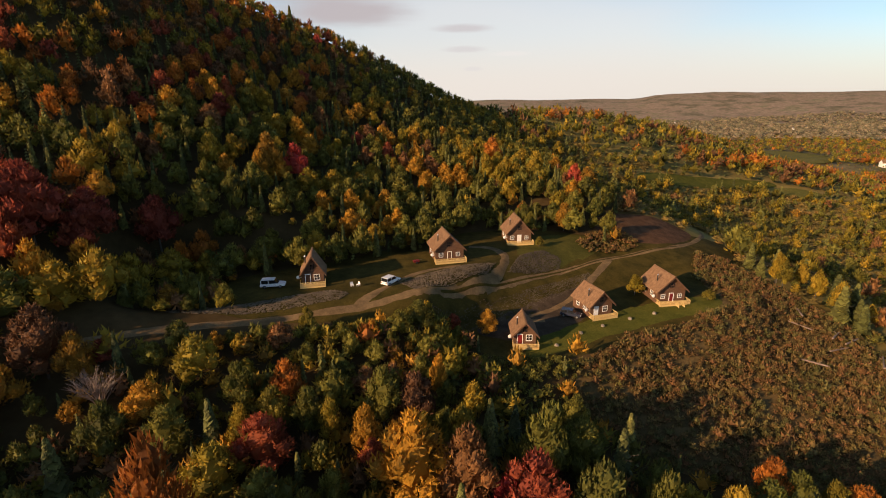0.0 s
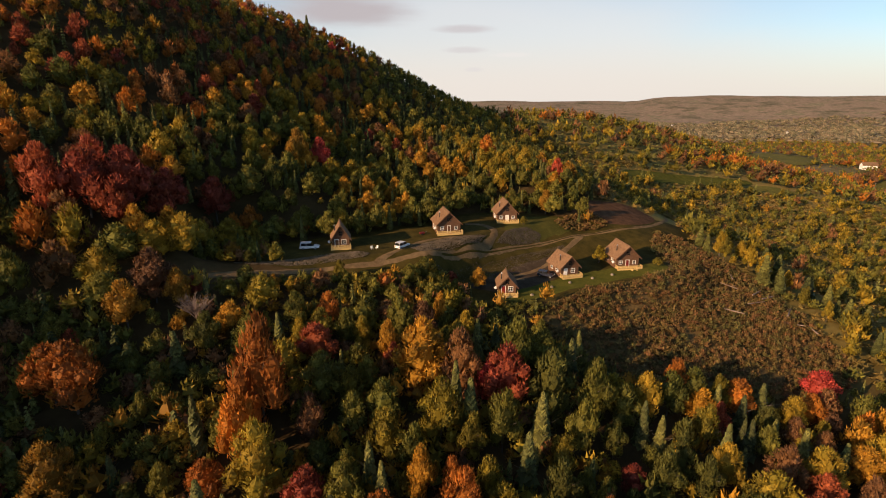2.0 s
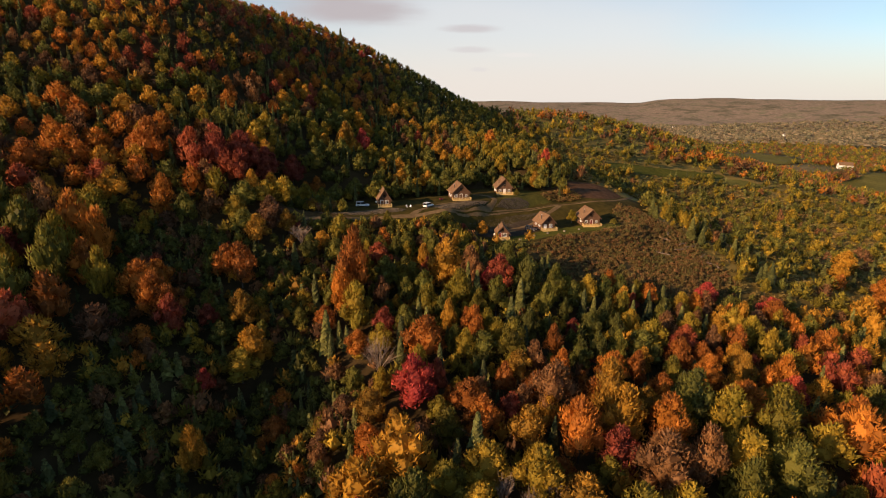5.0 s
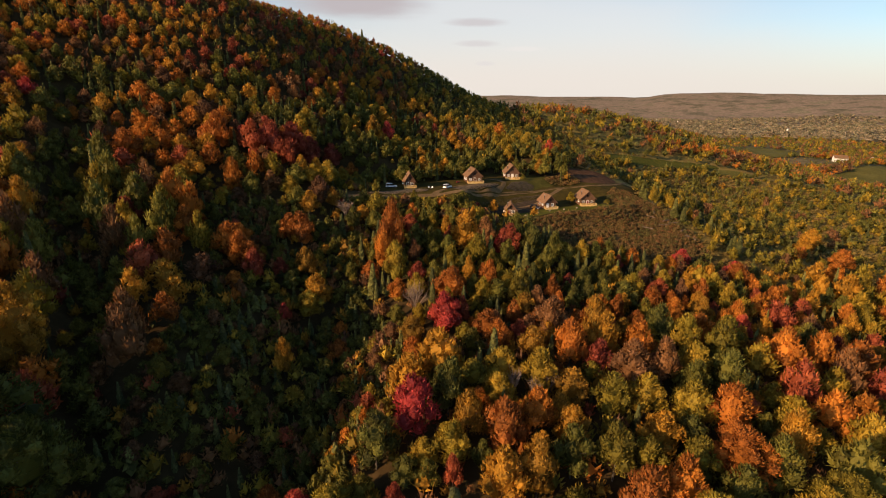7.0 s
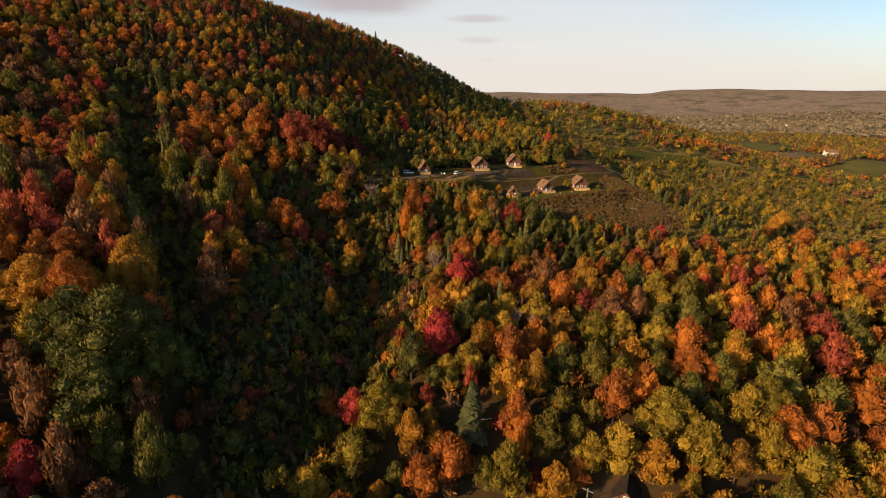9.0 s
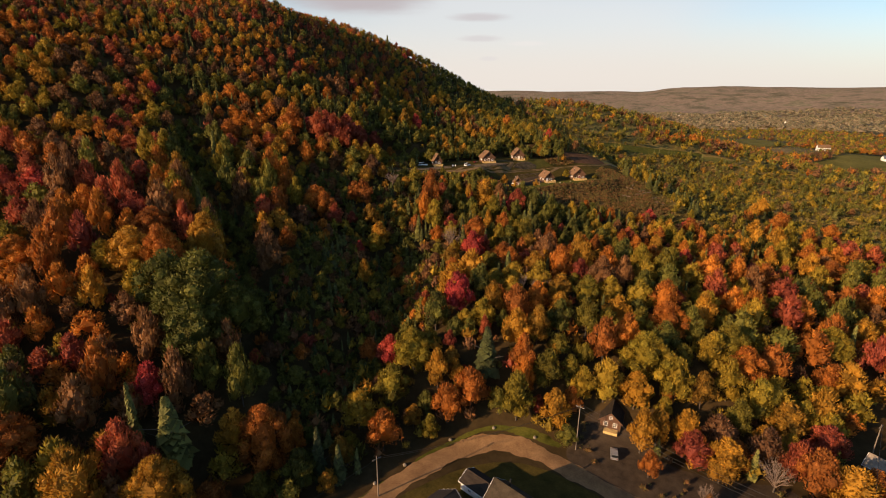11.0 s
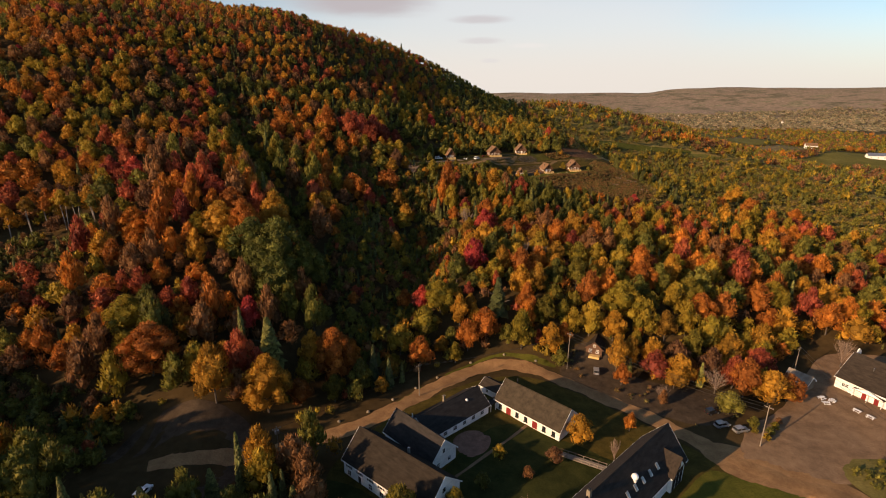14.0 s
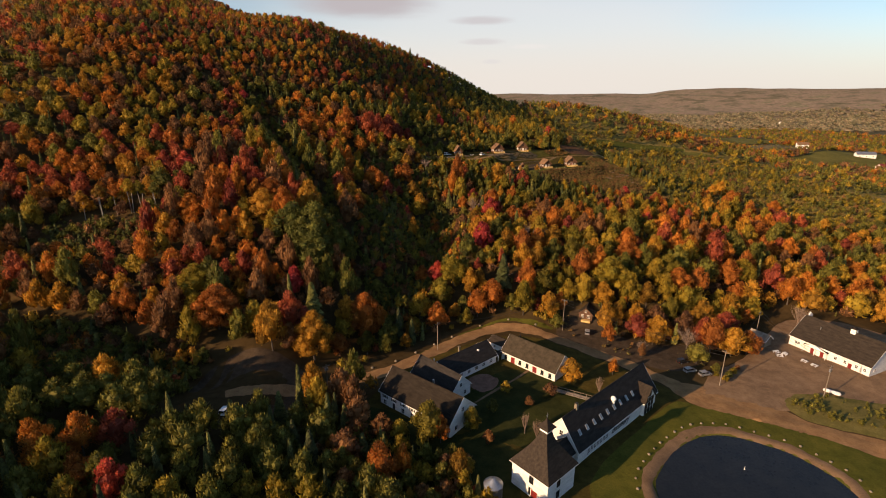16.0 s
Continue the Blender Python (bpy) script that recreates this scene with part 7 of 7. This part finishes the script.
# brush on the bank above the track
X, Y = scatter(34, 62, 122, 142, 1.2, rng)
ok = within(X, Y, [(37, 128), (45, 138), (55, 139), (57, 131), (51, 128), (40, 125)])
X, Y = X[ok], Y[ok]
grove("bank_brush", X, Y, rng.uniform(0.6, 1.5, len(X)), rng.uniform(1.0, 1.6, len(X)), rng.uniform(0, 0.2, len(X)), [crown(135 + i, 40, 0.12, 0.48, 0.0, 2, 0) for i in range(3)], BUSH, rng, "low olive brush on the bank above the track")
# bushes of the clearing
X, Y = scatter(10, 105, 50, 138, 0.88, rng)
X, Y = X + rng.normal(0, 0.6, len(X)), Y + rng.normal(0, 0.6, len(X))
ok = within(X, Y, CLEARING) & (wave(X, Y, 3.5, 2.0) + rng.uniform(-0.8, 0.8, len(X)) > -0.95)
X, Y = X[ok], Y[ok]
tall = 0.55 + 1.0 * rng.uniform(size=len(X)) ** 2 + 0.5 * np.clip(wave(X, Y, 5.0, 9.0), 0, 1)
grove("clearing_bushes", X, Y, tall, rng.uniform(0.9, 1.6, len(X)), np.clip(0.45 + 0.5 * wave(X, Y, 6.0, 3.0) + rng.uniform(-0.4, 0.4, len(X)), 0, 1), [crown(110 + i, 20, 0.15, 0.5, 0.0, 0, 0, 0.9) for i in range(4)], BUSH, rng, "brown and russet bushes and ferns of a clearing")


def log(x, y, turn, L, r):
    bm = bmesh.new()
    tube(bm, (-L / 2, 0, 0), (L / 2, 0, 0.1), r, r * 0.7, 8)
    tube(bm, (L * 0.1, 0, 0), (L * 0.22, 0.7, 0.5), r * 0.4, r * 0.2, 5)
    o = part("fallen_log", bm, TWIG)
    o.matrix_world = pose(x, y, height(x, y) + 0.9, 0, 4, turn)
    tagged(o, "pale fallen log lying among bushes", "log", "fallen logs")


log(74, 84, -35, 5, 0.2)
log(88, 92, 30, 6, 0.2)
log(90, 86, 50, 7, 0.22)
log(86, 94, 40, 6, 0.2)
log(88, 81, -20, 5, 0.18)
log(84, 103, 65, 6, 0.2)
log(83, 89, 20, 6, 0.16)
log(80, 97, -60, 5, 0.15)
log(92, 80, 75, 6, 0.18)
patch("clearing_floor", CLEARING, surface("dry_litter", (0.075, 0.055, 0.022), (0.16, 0.105, 0.042), 0.3, 2.5, 0.95, 0.5, spec=0.03), "brown litter between the bushes", 0.04)
